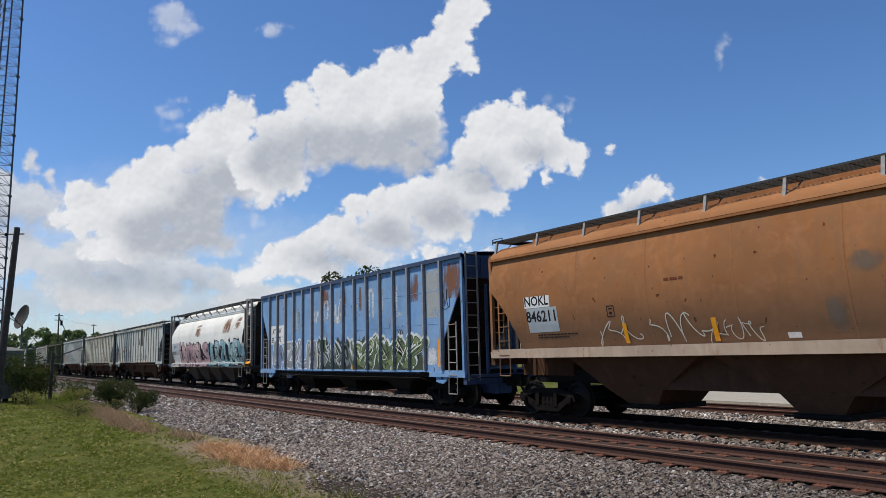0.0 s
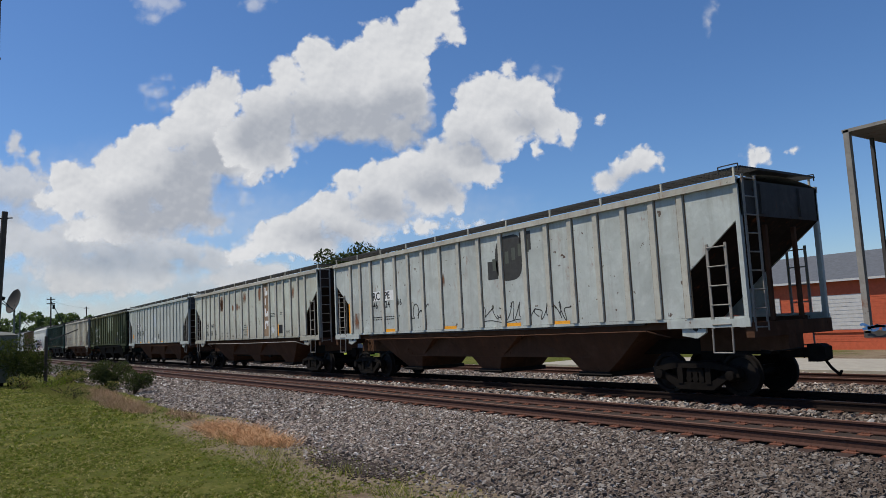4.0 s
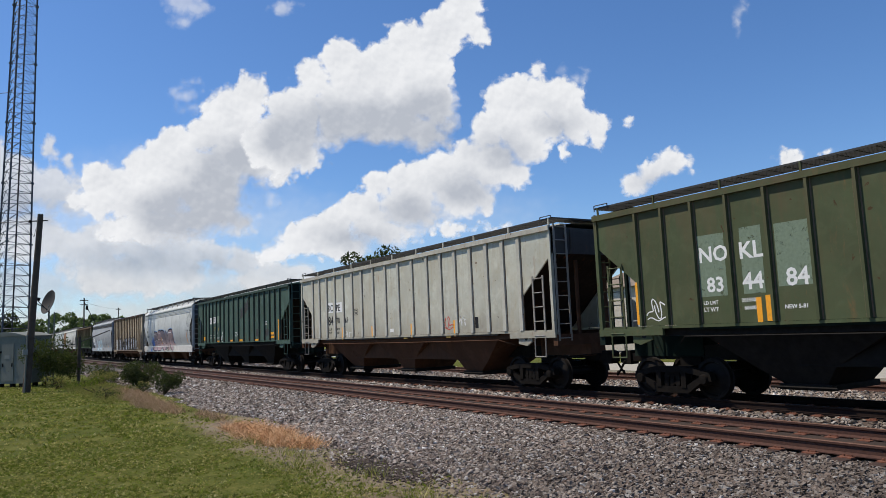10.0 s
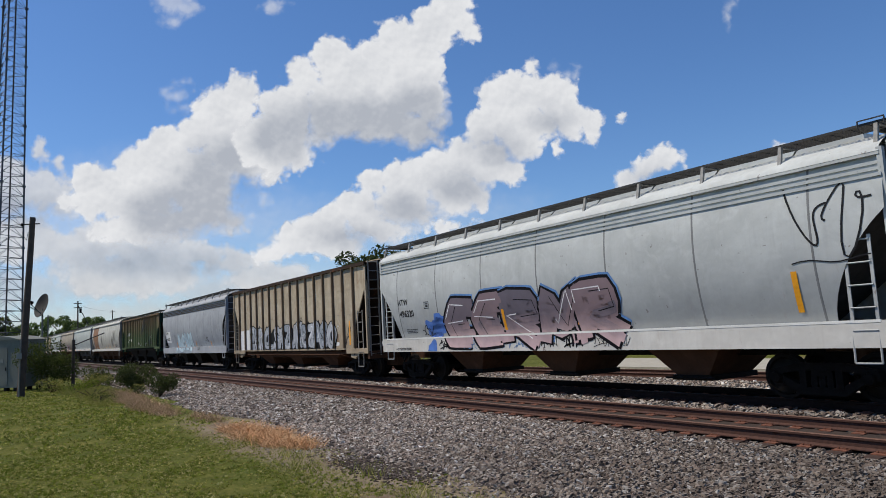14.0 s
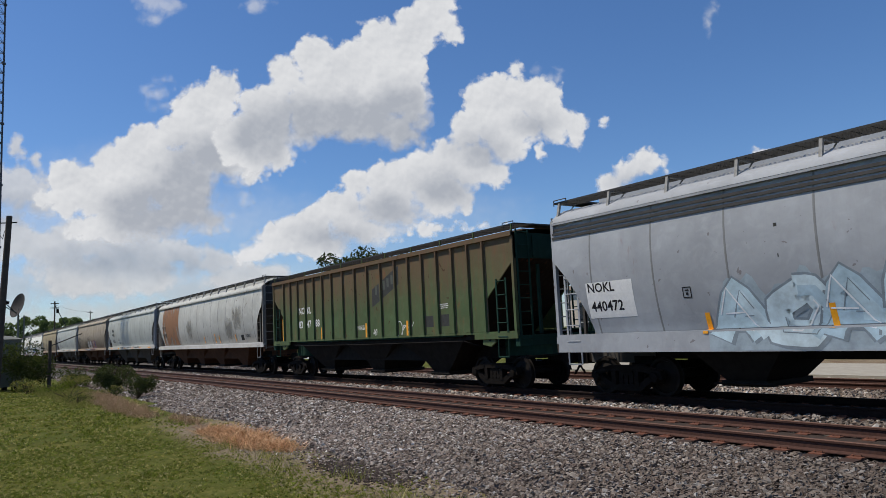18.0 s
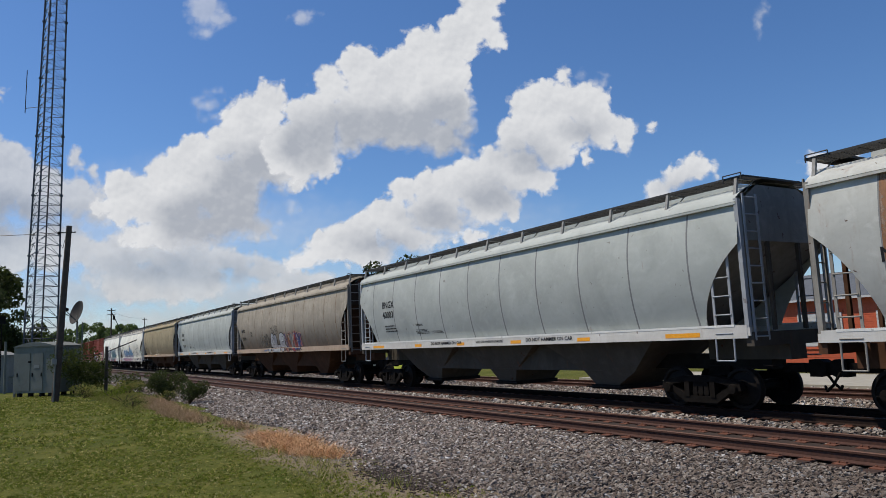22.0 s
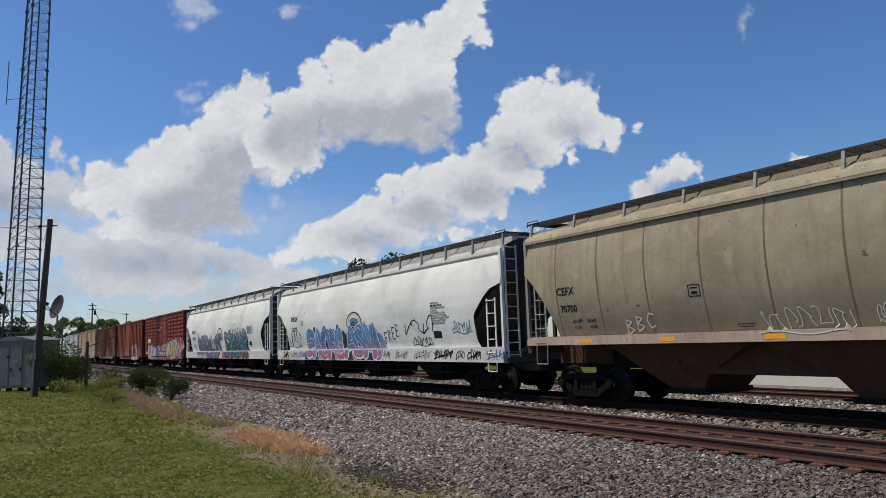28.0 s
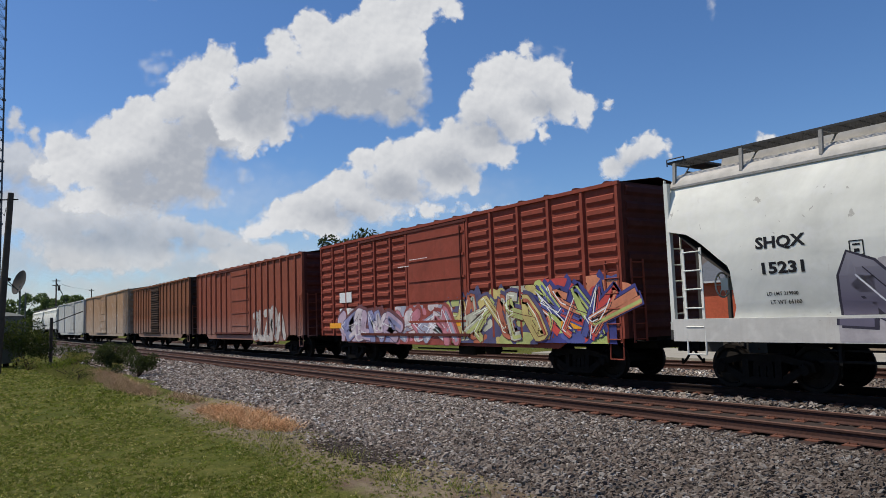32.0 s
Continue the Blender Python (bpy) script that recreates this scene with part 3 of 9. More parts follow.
def bays(car, mat, x0, x1, n, top, low, ytop, ybot, wide=0.44, split=False):
    """Funnels below the sill between x0 and x1, each with its outlet gate."""
    w = (x1 - x0) / n
    knee = top - 0.25 if split else low + 0.36
    yk = ybot + (ytop - ybot) * (knee - low) / (top - low)
    for i in range(n):
        s = Shape()
        a, b = x0 + w * i, x0 + w * (i + 1)
        m = (a + b) / 2
        a1, b1 = (a if i else a + 1.15), (b if i < n - 1 else b - 1.15)
        loops = [[(p, -y, z), (q, -y, z), (q, y, z), (p, y, z)] for p, q, y, z in ((a, b, ytop, top), (a1, b1, yk, knee), (m - wide, m + wide, ybot, low))]
        v = [p for l in loops for p in l]
        if split:  # funnels that hang apart
            loops[0] = [(m - 1.2, -ytop, top), (m + 1.2, -ytop, top), (m + 1.2, ytop, top), (m - 1.2, ytop, top)]
            v = loops[0] + [(m - 1.1, -yk, knee), (m + 1.1, -yk, knee), (m + 1.1, yk, knee), (m - 1.1, yk, knee)] + loops[2]
        elif 0 < i:  # the saddle between neighbours stays high
            v[4], v[7] = (m - wide - 0.28, -yk, knee), (m - wide - 0.28, yk, knee)
        if i < n - 1 and not split:
            v[5], v[6] = (m + wide + 0.28, -yk, knee), (m + wide + 0.28, yk, knee)
        s.add(v, [(4 * l + k, 4 * l + (k + 1) % 4, 4 * l + 4 + (k + 1) % 4, 4 * l + 4 + k) for l in (0, 1) for k in range(4)] + [(8, 9, 10, 11)])
        if i < n - 1 and not split:  # web between two bays
            s.box(b - w / 2, b + w / 2, -yk - 0.02, yk + 0.02, knee + 0.02, top)
        bay = part("discharge_bay", s, mat, car, "dusty dark funnel")
        g = Shape().box(m - wide - 0.1, m + wide + 0.1, -ybot - 0.06, ybot + 0.06, low - 0.11, low + 0.01)
        g.bar((m - wide - 0.25, -ybot - 0.12, low - 0.05), (m + wide + 0.25, -ybot - 0.12, low - 0.05), 0.025)
        part("outlet_gate", g, GRIME_STEEL, bay)


def end_gear(car, a, mat, rail_mat, top, sill, sill_mat=None, post_mat=None):
    """Platform, posts, ladders, coupler and hand brake at both ends; a: half the body's length."""
    for end in (1, -1):
        m = flip(end)
        s = Shape()
        s.box(a - 2.1, a + 0.05, -0.28, 0.28, sill - 0.75, sill - 0.25)  # draft sill
        s.box(a - 0.12, a + 0.06, -1.5, 1.5, sill - 0.42, sill - 0.12)
        part("end_platform", s, mat, car, at=m)
        for y in (-1.51, 1.51):
            part("platform_sill", Shape().box(a - 2.0, a + 0.02, y - 0.035, y + 0.035, sill - 0.2, sill - 0.03), sill_mat or mat, car, at=m)
        part("coupler", COUPLER, None, car, "rusty knuckle coupler with brake hose", at=m @ pose(a + 0.25, 0, 0))
        for y in (-1.49, 1.49):
            part("corner_post", Shape().box(a - 0.1, a, y - 0.05, y + 0.05, sill - 0.1, top), post_mat or rail_mat, car, at=m)
        # side ladders, one each side, and the end ladder
        for y in (-1.53, 1.53):
            lad = ladder_shape(sill - 0.22, sill + 1.55, 0.44, 0.36)
            part("ladder", lad, rail_mat, car, at=m @ pose(a - 0.62, y, 0, 0, 0, 0 if y < 0 else 180))
        part("ladder", ladder_shape(sill - 0.3, top + 0.1, 0.44, 0.38), rail_mat, car, at=m @ pose(a + 0.05, -1.2 if end > 0 else 1.2, 0, 0, 0, 90))
        for y in (-1.53, 1.53):
            part("sill_step", Shape().path([(a - 0.86, y, sill - 0.2), (a - 0.86, y * 1.01, sill - 0.72), (a - 0.40, y * 1.01, sill - 0.72), (a - 0.40, y, sill - 0.2)], 0.02), rail_mat, car, at=m)
        for y in (-0.55, 0.55):
            part("end_brace", Shape().box(a - 0.12, a - 0.04, y - 0.04, y + 0.04, sill - 0.1, top - 0.9), mat, car, at=m)
    # brake wheel at the rear end
    s = Shape().lathe([(0.26, -0.02), (0.29, 0.0), (0.26, 0.02), (0.25, 0.0), (0.26, -0.02)], 0, 0, 0, 20)
    for k in range(3):
        s.bar((0.26 * math.cos(k * math.pi / 3), 0, 0.26 * math.sin(k * math.pi / 3)), (-0.26 * math.cos(k * math.pi / 3), 0, -0.26 * math.sin(k * math.pi / 3)), 0.012, 5)
    s.box(-0.09, 0.09, 0.02, 0.2, -0.12, 0.14)
    part("brake_wheel", s, rail_mat, car, "hand brake wheel", at=pose(-a + 0.7, -0.6, sill + 0.75, 0, 0, -90))
    part("brake_cylinder", Shape().lathe([(0, -0.3), (0.2, -0.3), (0.2, 0.25), (0.12, 0.3), (0, 0.3)], 0, 0, 0, 14), mat, car, at=pose(-a + 1.25, 0.4, sill + 0.2, 0, 0, 90))


FLANGE = paint("rust_streaked_flange", hexa(120, 104, 86), 0.4, 0.8, (0.09, 0.062, 0.042), hexa(104, 68, 46))


def ribbed_hopper(name, label, a, coat, rib_coat, ribs=17, top=4.48, sill=1.68, end_dark=None, nbays=3, rib_w=0.15, rib_d=0.05, board=True, cut=(0.74, 1.38, 1.5), low_coat=None, chord=None):
    """A hopper with outside posts. a: half the body's length; cut: drop, run and height of the side sheet's slanted corner."""
    car = thing(name, label, "freight car", group="freight train")
    y = 1.50
    SIDES[car] = lambda x, z: -y
    gear = end_dark or coat
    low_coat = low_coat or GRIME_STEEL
    # container: end slopes and roof
    drop, run, foot = cut
    s = Shape()
    prof = [(-a, top), (a, top), (a, top - drop), (a - run, top - drop - run * 0.75), (a - run - 1.35, sill - 0.1), (-a + run + 1.35, sill - 0.1), (-a + run, top - drop - run * 0.75), (-a, top - drop)]
    s.prism(prof, -y + 0.03, y - 0.03)
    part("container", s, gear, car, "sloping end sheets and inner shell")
    for end in (-1, 1):
        z0, z1 = top - drop, top - drop - run * 0.75
        slope = Shape().add([(end * (x + 0.012), yy, z - 0.004) for x, z in ((a, z0), (a - run, z1), (a - run - 1.35, sill - 0.1)) for yy in (-y + 0.05, y - 0.05)], [(0, 1, 3, 2), (2, 3, 5, 4)])
        part("slope_sheet", slope, SLOPE, car, "sloping end sheet dark with soot and painted-in shade")
        for yy in (-0.75, 0.75):
            part("end_stiffener", Shape().box(*sorted((end * a, end * (a + 0.05))), yy - 0.05, yy + 0.05, z0 + 0.05, top - 0.05), gear, car)
    roof = Shape().grid([[(x, yy, top + 0.16 * (1 - (yy / y) ** 2) + 0.012) for yy in (-y - 0.02, -1.1, -0.6, 0, 0.6, 1.1, y + 0.02)] for x in (-a, a)])
    part("roof", roof, coat, car)
    part("hatch", Shape().box(-a + 0.8, a - 0.8, -0.42, 0.42, top + 0.1, top + 0.27), coat, car, "long loading hatch cover")
    # side sheets panel by panel, with posts between
    if ribs == 17:
        posts = [0.52, 1.57, 2.62, 3.53, 4.43, 5.33, 6.22, 7.06, 7.85]
    else:
        posts = [0.515 + 1.03 * i for i in range(8)]
    x0 = posts[-1]
    posts = [-p for p in posts[::-1]] + posts
    run = a - x0 - 0.05
    POSTS[car] = posts, rib_w / 2 + 0.035
    DEPTHS[car] = rib_d
    for side in (-1, 1):
        ys = side * y
        ya, yb = sorted((ys, ys - side * 0.04))
        rib = Shape().prism([(-rib_w / 2 - 0.012, 0), (rib_w / 2 + 0.012, 0), (rib_w / 2, 1), (-rib_w / 2, 1)], 0, 1)
        rib = Shape().add([(px, side * (y + rib_d * pz), sill + 0.02 if py < 0.5 else top - 0.06) for px, py, pz in rib.v], rib.f).mesh("post", rib_coat, 0)
        for p, q in zip(posts, posts[1:]):
            part("side_panel", Shape().box(p + 0.002, q - 0.002, ya, yb, sill + 0.02, top - 0.01), coat, car)
        if ribs == 15 and side < 0:
            for z in (sill + 0.42 * (top - sill), sill + 0.72 * (top - sill)):
                part("sheet_lap", Shape().box(-x0, x0, -y - 0.006, -y, z - 0.008, z + 0.008), coat, car)
        for p in posts:
            part("post", rib, None, car, at=(p, 0, 0))
        if side < 0:  # the rust-stained foot of each post against the sheet
            flange = Shape().box(-rib_w / 2 - 0.04, rib_w / 2 + 0.04, -y - 0.007, -y + 0.01, sill + 0.03, top - 0.1).mesh("post_flange", FLANGE)
            for p in posts:
                part("post_flange", flange, None, car, at=(p, 0, 0))
        for end in (-1, 1):
            poly = [(end * (x0 + 0.002), sill + 0.02), (end * (x0 + 0.05), sill + 0.02), (end * (x0 + 0.05), foot + sill - 0.5), (end * a, top - drop), (end * a, top - 0.01), (end * (x0 + 0.002), top - 0.01)]
            part("end_panel", Shape().prism(poly, ya, yb), coat, car)
        yo = side * (y + 0.085)
        c0, c1 = sorted((ys - side * 0.02, yo))
        part("top_chord", Shape().box(-a, a, c0, c1, top - 0.09, top + 0.05), chord or rib_coat, car)
        c0, c1 = sorted((ys - side * 0.05, ys + side * 0.02))
        part("side_sill", Shape().box(-a + 0.1, a - 0.1, c0, c1, sill - 0.05, sill + 0.015), coat, car)
        c0, c1 = sorted((ys - side * 0.25, ys - side * 0.14))
        part("sill_channel", Shape().box(-a + 0.4, a - 0.4, c0, c1, sill - 0.22, sill - 0.04), low_coat, car)
    bays(car, low_coat, -a + 2.75, a - 2.75, nbays, sill - 0.1, 0.42, y - 0.16, 0.85)
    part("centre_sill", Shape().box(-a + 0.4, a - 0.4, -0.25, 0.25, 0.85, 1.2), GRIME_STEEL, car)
    part("train_line", Shape().path([(-a + 2.2, -1.2, sill - 0.4), (-a + 2.6, -1.53, sill - 0.24), (0, -1.53, sill - 0.26), (a - 2.6, -1.53, sill - 0.24), (a - 2.2, -1.2, sill - 0.4)], 0.02), PIPE_PALE if coat is C_TAN1 else low_coat, car, "brake pipe under the sill")
    if coat is C_TAN1:
        part("brake_rod", Shape().bar((-a + 4.0, -0.75, 0.72), (a - 4.0, -0.75, 0.72), 0.025, 6).box(-0.35, 0.0, -0.8, -0.7, 0.67, 0.77).box(1.4, 1.7, -0.8, -0.7, 0.66, 0.78), GRIME_STEEL, car)
    if board:
        zb = top + 0.28
        running_board(car, -a - 0.05, a + 0.05, zb, GRATING, 0.62, spread=1.42, slats=8)
        post = Shape().box(-0.02, 0.02, -0.02, 0.02, 0, 0.24).mesh("board_bracket", rib_coat)
        for i in range(11):
            x = -a + 0.1 + (2 * a - 0.2) * i / 10
            for yy in (-1.45, 1.45):
                part("board_bracket", post, None, car, at=(x, yy, top + 0.02))
    end_gear(car, a, low_coat if low_coat is not GRIME_STEEL else gear, LADDER if sum(coat_of(coat)) > 0.9 else gear if coat is C_GREEN2 else coat, top, sill, coat, coat)
    for end in (-1, 1):
        for side in (-1, 1):
            y0, y1 = sorted((side * 1.44, side * 1.50))
            x = end * (a - 1.35)
            part("jacking_pad", Shape().prism([(x - 0.3, sill - 0.05), (x + 0.3, sill - 0.05), (x + 0.3, sill - 0.3), (x + 0.08 * end, sill - 0.42), (x - 0.3, sill - 0.36)], y0, y1), coat, car)
            # no opening: a black disc paints the dark inside of the hole
            part("jacking_hole", Shape().lathe([(0, -0.004), (0.07, -0.004), (0.07, 0.004), (0, 0.004)], 0, 0, 0, 14), BLACK_PAINT, car, at=(x + 0.05, side * 1.502, sill - 0.2))
    for x in (-a + 1.75, a - 1.75):
        add_truck(car, x)
    return car


# ---- round-sided covered hopper ----
SEAM_GREY = paint("dusty_grey_weld_seam", hexa(128, 130, 130), 0.1, 0.4, (0.14, 0.13, 0.12))
SEAM_BROWN = paint("rust_stained_weld_seam", hexa(124, 104, 82), 0.2, 0.5, (0.1, 0.07, 0.05))
HEX = [(0.0, 0.92), (0.08, 1.0), (0.36, 1.0), (0.56, 0.55), (0.64, 0.3), (0.66, 0.0)]  # height and depth of the cut-away corner

def curved_hopper(name, label, a, coat, sill_coat, end_coat, top=4.45, sill=1.80, seams=9, nbays=3, board_z=None, board_mat=None, legs=11, profile=None, cage=False,
                  bulge=0.0, low_coat=None, roof_coat=None, stripes=0, stripe_coat=None, rail_coat=None, sill_h=0.22, notch=1.15, pipes=False, seam_coat=None, split=False):
    """A hopper with bowed sides, an eave and a curved roof."""
    car = thing(name, label, "freight car", group="freight train")
    low_coat = low_coat or GRIME_STEEL
    wide = sill + 0.58 * (top - sill)  # where the side bows out most
    prof = profile or [(1.60 - (0.27 * ((wide - z) / (wide - sill)) ** 2 if z < wide else 0.15 * ((z - wide) / (top - wide)) ** 2), z) for z in [sill + (top - sill) * i / 12 for i in range(13)]]

    def y_of(x, z):
        for (ya, za), (yb, zb) in zip(prof, prof[1:]):
            if z <= zb:
                k = max(0.0, (z - za) / (zb - za))
                return -(ya + (yb - ya) * k)
        return -prof[-1][0]

    SIDES[car] = y_of
    SILLS[car] = sill
    zs = [sill + (top - sill) * i / 24 for i in range(25)]

    def inset(z):
        """How far the side sheet draws back from the end, low down."""
        k = (z - sill) / (top - sill)
        if pipes:
            for (ka, ia), (kb, ib) in zip(HEX, HEX[1:]):
                if k <= kb:
                    return notch * (ia + (ib - ia) * (k - ka) / (kb - ka))
            return 0.0
        return notch * max(0.0, 1 - (k / 0.66) ** 1.6) ** 0.85

    for side in (-1, 1):
        rows = []
        for z in zs:
            e = a - inset(z)
            rows.append([(e * t, side * -y_of(0, z), z) for t in (-1, -0.8, -0.5, 0, 0.5, 0.8, 1)])
        part("side_sheet", Shape().grid(rows), coat, car, smooth=50)
    if seams:
        strip = Shape().grid([[(x, y_of(0, z) - 0.004 + (0.0 if abs(x) < 0.01 else 0.004), z) for x in (-0.025, 0.0, 0.025)] for z in zs]).mesh("weld_seam", seam_coat or coat)
        for i in range(seams):
            part("weld_seam", strip, None, car, at=(-a + notch + 0.2 + (2 * a - 2 * notch - 0.4) * i / (seams - 1), 0, 0))
    # roof: eave, then a curve up to the middle
    yt = prof[-1][0]
    arc = [(yt + 0.02, top - 0.02), (yt + 0.10, top + 0.03), (yt + 0.06, top + 0.13), (yt - 0.10, top + 0.25), (yt - 0.4, top + 0.40), (0.5, top + 0.52), (0.0, top + 0.55)]
    if pipes:
        arc = [(yt + 0.02, top - 0.02), (yt + 0.0, top + 0.10), (yt - 0.1, top + 0.22), (yt - 0.3, top + 0.33), (yt - 0.55, top + 0.40), (0.5, top + 0.45), (0.0, top + 0.47)]
    arc = [(-yy, z) for yy, z in arc] + [(yy, z) for yy, z in arc[-2::-1]]
    part("roof", Shape().grid([[(x, yy, z) for yy, z in arc] for x in (-a, a)]), roof_coat or coat, car, smooth=50)
    for side in (-1, 1):
        part("eave", Shape().box(-a, a, *sorted((side * (yt - 0.02), side * (yt + (0.045 if pipes else 0.10)))), top - 0.03, top + 0.02), BRACKET if pipes else roof_coat or coat, car)
    for i in range(stripes):
        z = top - 0.16 - 0.11 * i
        s = Shape()
        for side in (-1, 1):
            yy = -y_of(0, z)
            c0, c1 = sorted((side * (yy - 0.02), side * (yy + 0.035)))
            s.box(-a, a, c0, c1, z - 0.03, z + 0.03)
        part("stiffener", s, stripe_coat or coat, car)
    # end sheets, drawn in towards the bays
    for end in (1, -1):
        ez = [(a - 0.02, top + 0.46), (a - 0.02, top), (a - 0.02, sill + 0.70 * (top - sill)), (a - 1.0, sill + 0.42 * (top - sill)), (a - 2.7, sill - 0.1)]
        rows = []
        for x, z in ez:
            w = (-y_of(0, min(z, top)) - 0.02) if z <= top else 0.75
            rows.append([(end * x, t * w, z) for t in (-1, -0.5, 0, 0.5, 1)])
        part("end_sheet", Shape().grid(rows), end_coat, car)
    for y in (-1, 1):
        y0, y1 = sorted((y * 1.36, y * 1.55))
        part("side_sill", Shape().box(-a, a, y0, y1, sill - sill_h, sill + 0.03), sill_coat, car)
        if sill_coat is SILL_WHITE and not pipes:
            y0, y1 = sorted((y * 1.5, y * 1.556))
            part("sill_flange", Shape().box(-a + 0.3, a - 0.3, y0, y1, sill - 0.005, sill + 0.045), SILL_EDGE, car, "white sill flange, paler for its sunlit edge")
    bays(car, low_coat, -a + 2.75, a - 2.75, nbays, sill - 0.12, 0.42, 1.30, 0.8, split=split)
    part("centre_sill", Shape().box(-a + 0.4, a - 0.4, -0.25, 0.25, 0.85, 1.2), GRIME_STEEL, car)
    if pipes:
        s = Shape()
        for yy, zz, rr in ((-1.34, 0.66, 0.03), (-1.30, 0.86, 0.022)):
            s.bar((-a + 3.1, yy, zz), (a - 3.1, yy, zz), rr, 6)
        for i in range(7):
            x = (i - 3) * (2 * a - 7.0) / 6
            s.box(x - 0.03, x + 0.03, -1.38, -1.28, 0.6, sill - sill_h + 0.02)
        part("air_line", s, GRIME_STEEL, car, "dark pipes hung below the sill")
    zb = board_z or top + 0.62
    part("hatch", Shape().prism([(-a + 0.7, top + 0.3), (a - 0.7, top + 0.3), (a - 0.75, zb + 0.04), (-a + 0.75, zb + 0.04)], -0.45, 0.45), roof_coat or coat, car, "long loading hatch cover")
    running_board(car, -a - 0.1, a + 0.1, zb, board_mat or GRATING, 0.6, spread=1.3, slats=8)
    rc = rail_coat or roof_coat or coat
    leg = Shape().box(-0.035, 0.035, -0.03, 0.03, 0, 1.0).box(-0.03, 0.03, -0.02, 0.58, 0.93, 1.0).bar((0, 0.56, 0.95), (0, 0.30, 0.35), 0.02, 6)
    for side in (-1, 1):
        lm = Shape().add([(x, side * (min(1.4, yt - 0.02) - (min(1.4, yt - 0.02) - 1.28) * z - yy), top + 0.1 + (zb - top - 0.13) * z) for x, yy, z in leg.v], leg.f).mesh("board_bracket", BRACKET)
        for i in range(legs):
            part("board_bracket", lm, None, car, at=(-a + 0.1 + (2 * a - 0.2) * i / (legs - 1), 0, 0))
    end_gear(car, a + 0.05, low_coat if low_coat is not GRIME_STEEL else end_coat, LADDER if rc in (C_GREY5, C_DIRTY, C_DIRTY2, D_GREY) else rc, top + 0.1, sill, sill_coat)
    if cage:  # an open frame of posts beyond each end
        for end in (-1, 1):
            for x in (a + 0.12, a + 0.85):
                for y in (-1.42, 1.42):
                    part("frame_post", Shape().box(*sorted((end * (x - 0.05), end * (x + 0.05))), y - 0.05, y + 0.05, sill - 0.2, zb - 0.02), LADDER, car, "rust-streaked grey frame post")
                for y in (-0.5, 0.5):
                    part("frame_post", Shape().box(*sorted((end * (x - 0.03), end * (x + 0.03))), y - 0.03, y + 0.03, sill - 0.2, zb - 0.02), D_GREY, car)
            part("frame_top", Shape().box(*sorted((end * (a + 0.05), end * (a + 0.92))), -1.47, 1.47, zb - 0.06, zb), LADDER, car)
            part("frame_floor", Shape().box(*sorted((end * (a - 0.3), end * (a + 0.92))), -1.47, 1.47, sill - 0.28, sill - 0.16), D_GREY, car)
            part("frame_ladder", ladder_shape(sill - 0.6, zb, 0.5, 0.36), LADDER, car, at=flip(end) @ pose(a + 0.5, -1.45, 0))
    for x in (-a + 1.75, a - 1.75):
        add_truck(car, x)
    return car

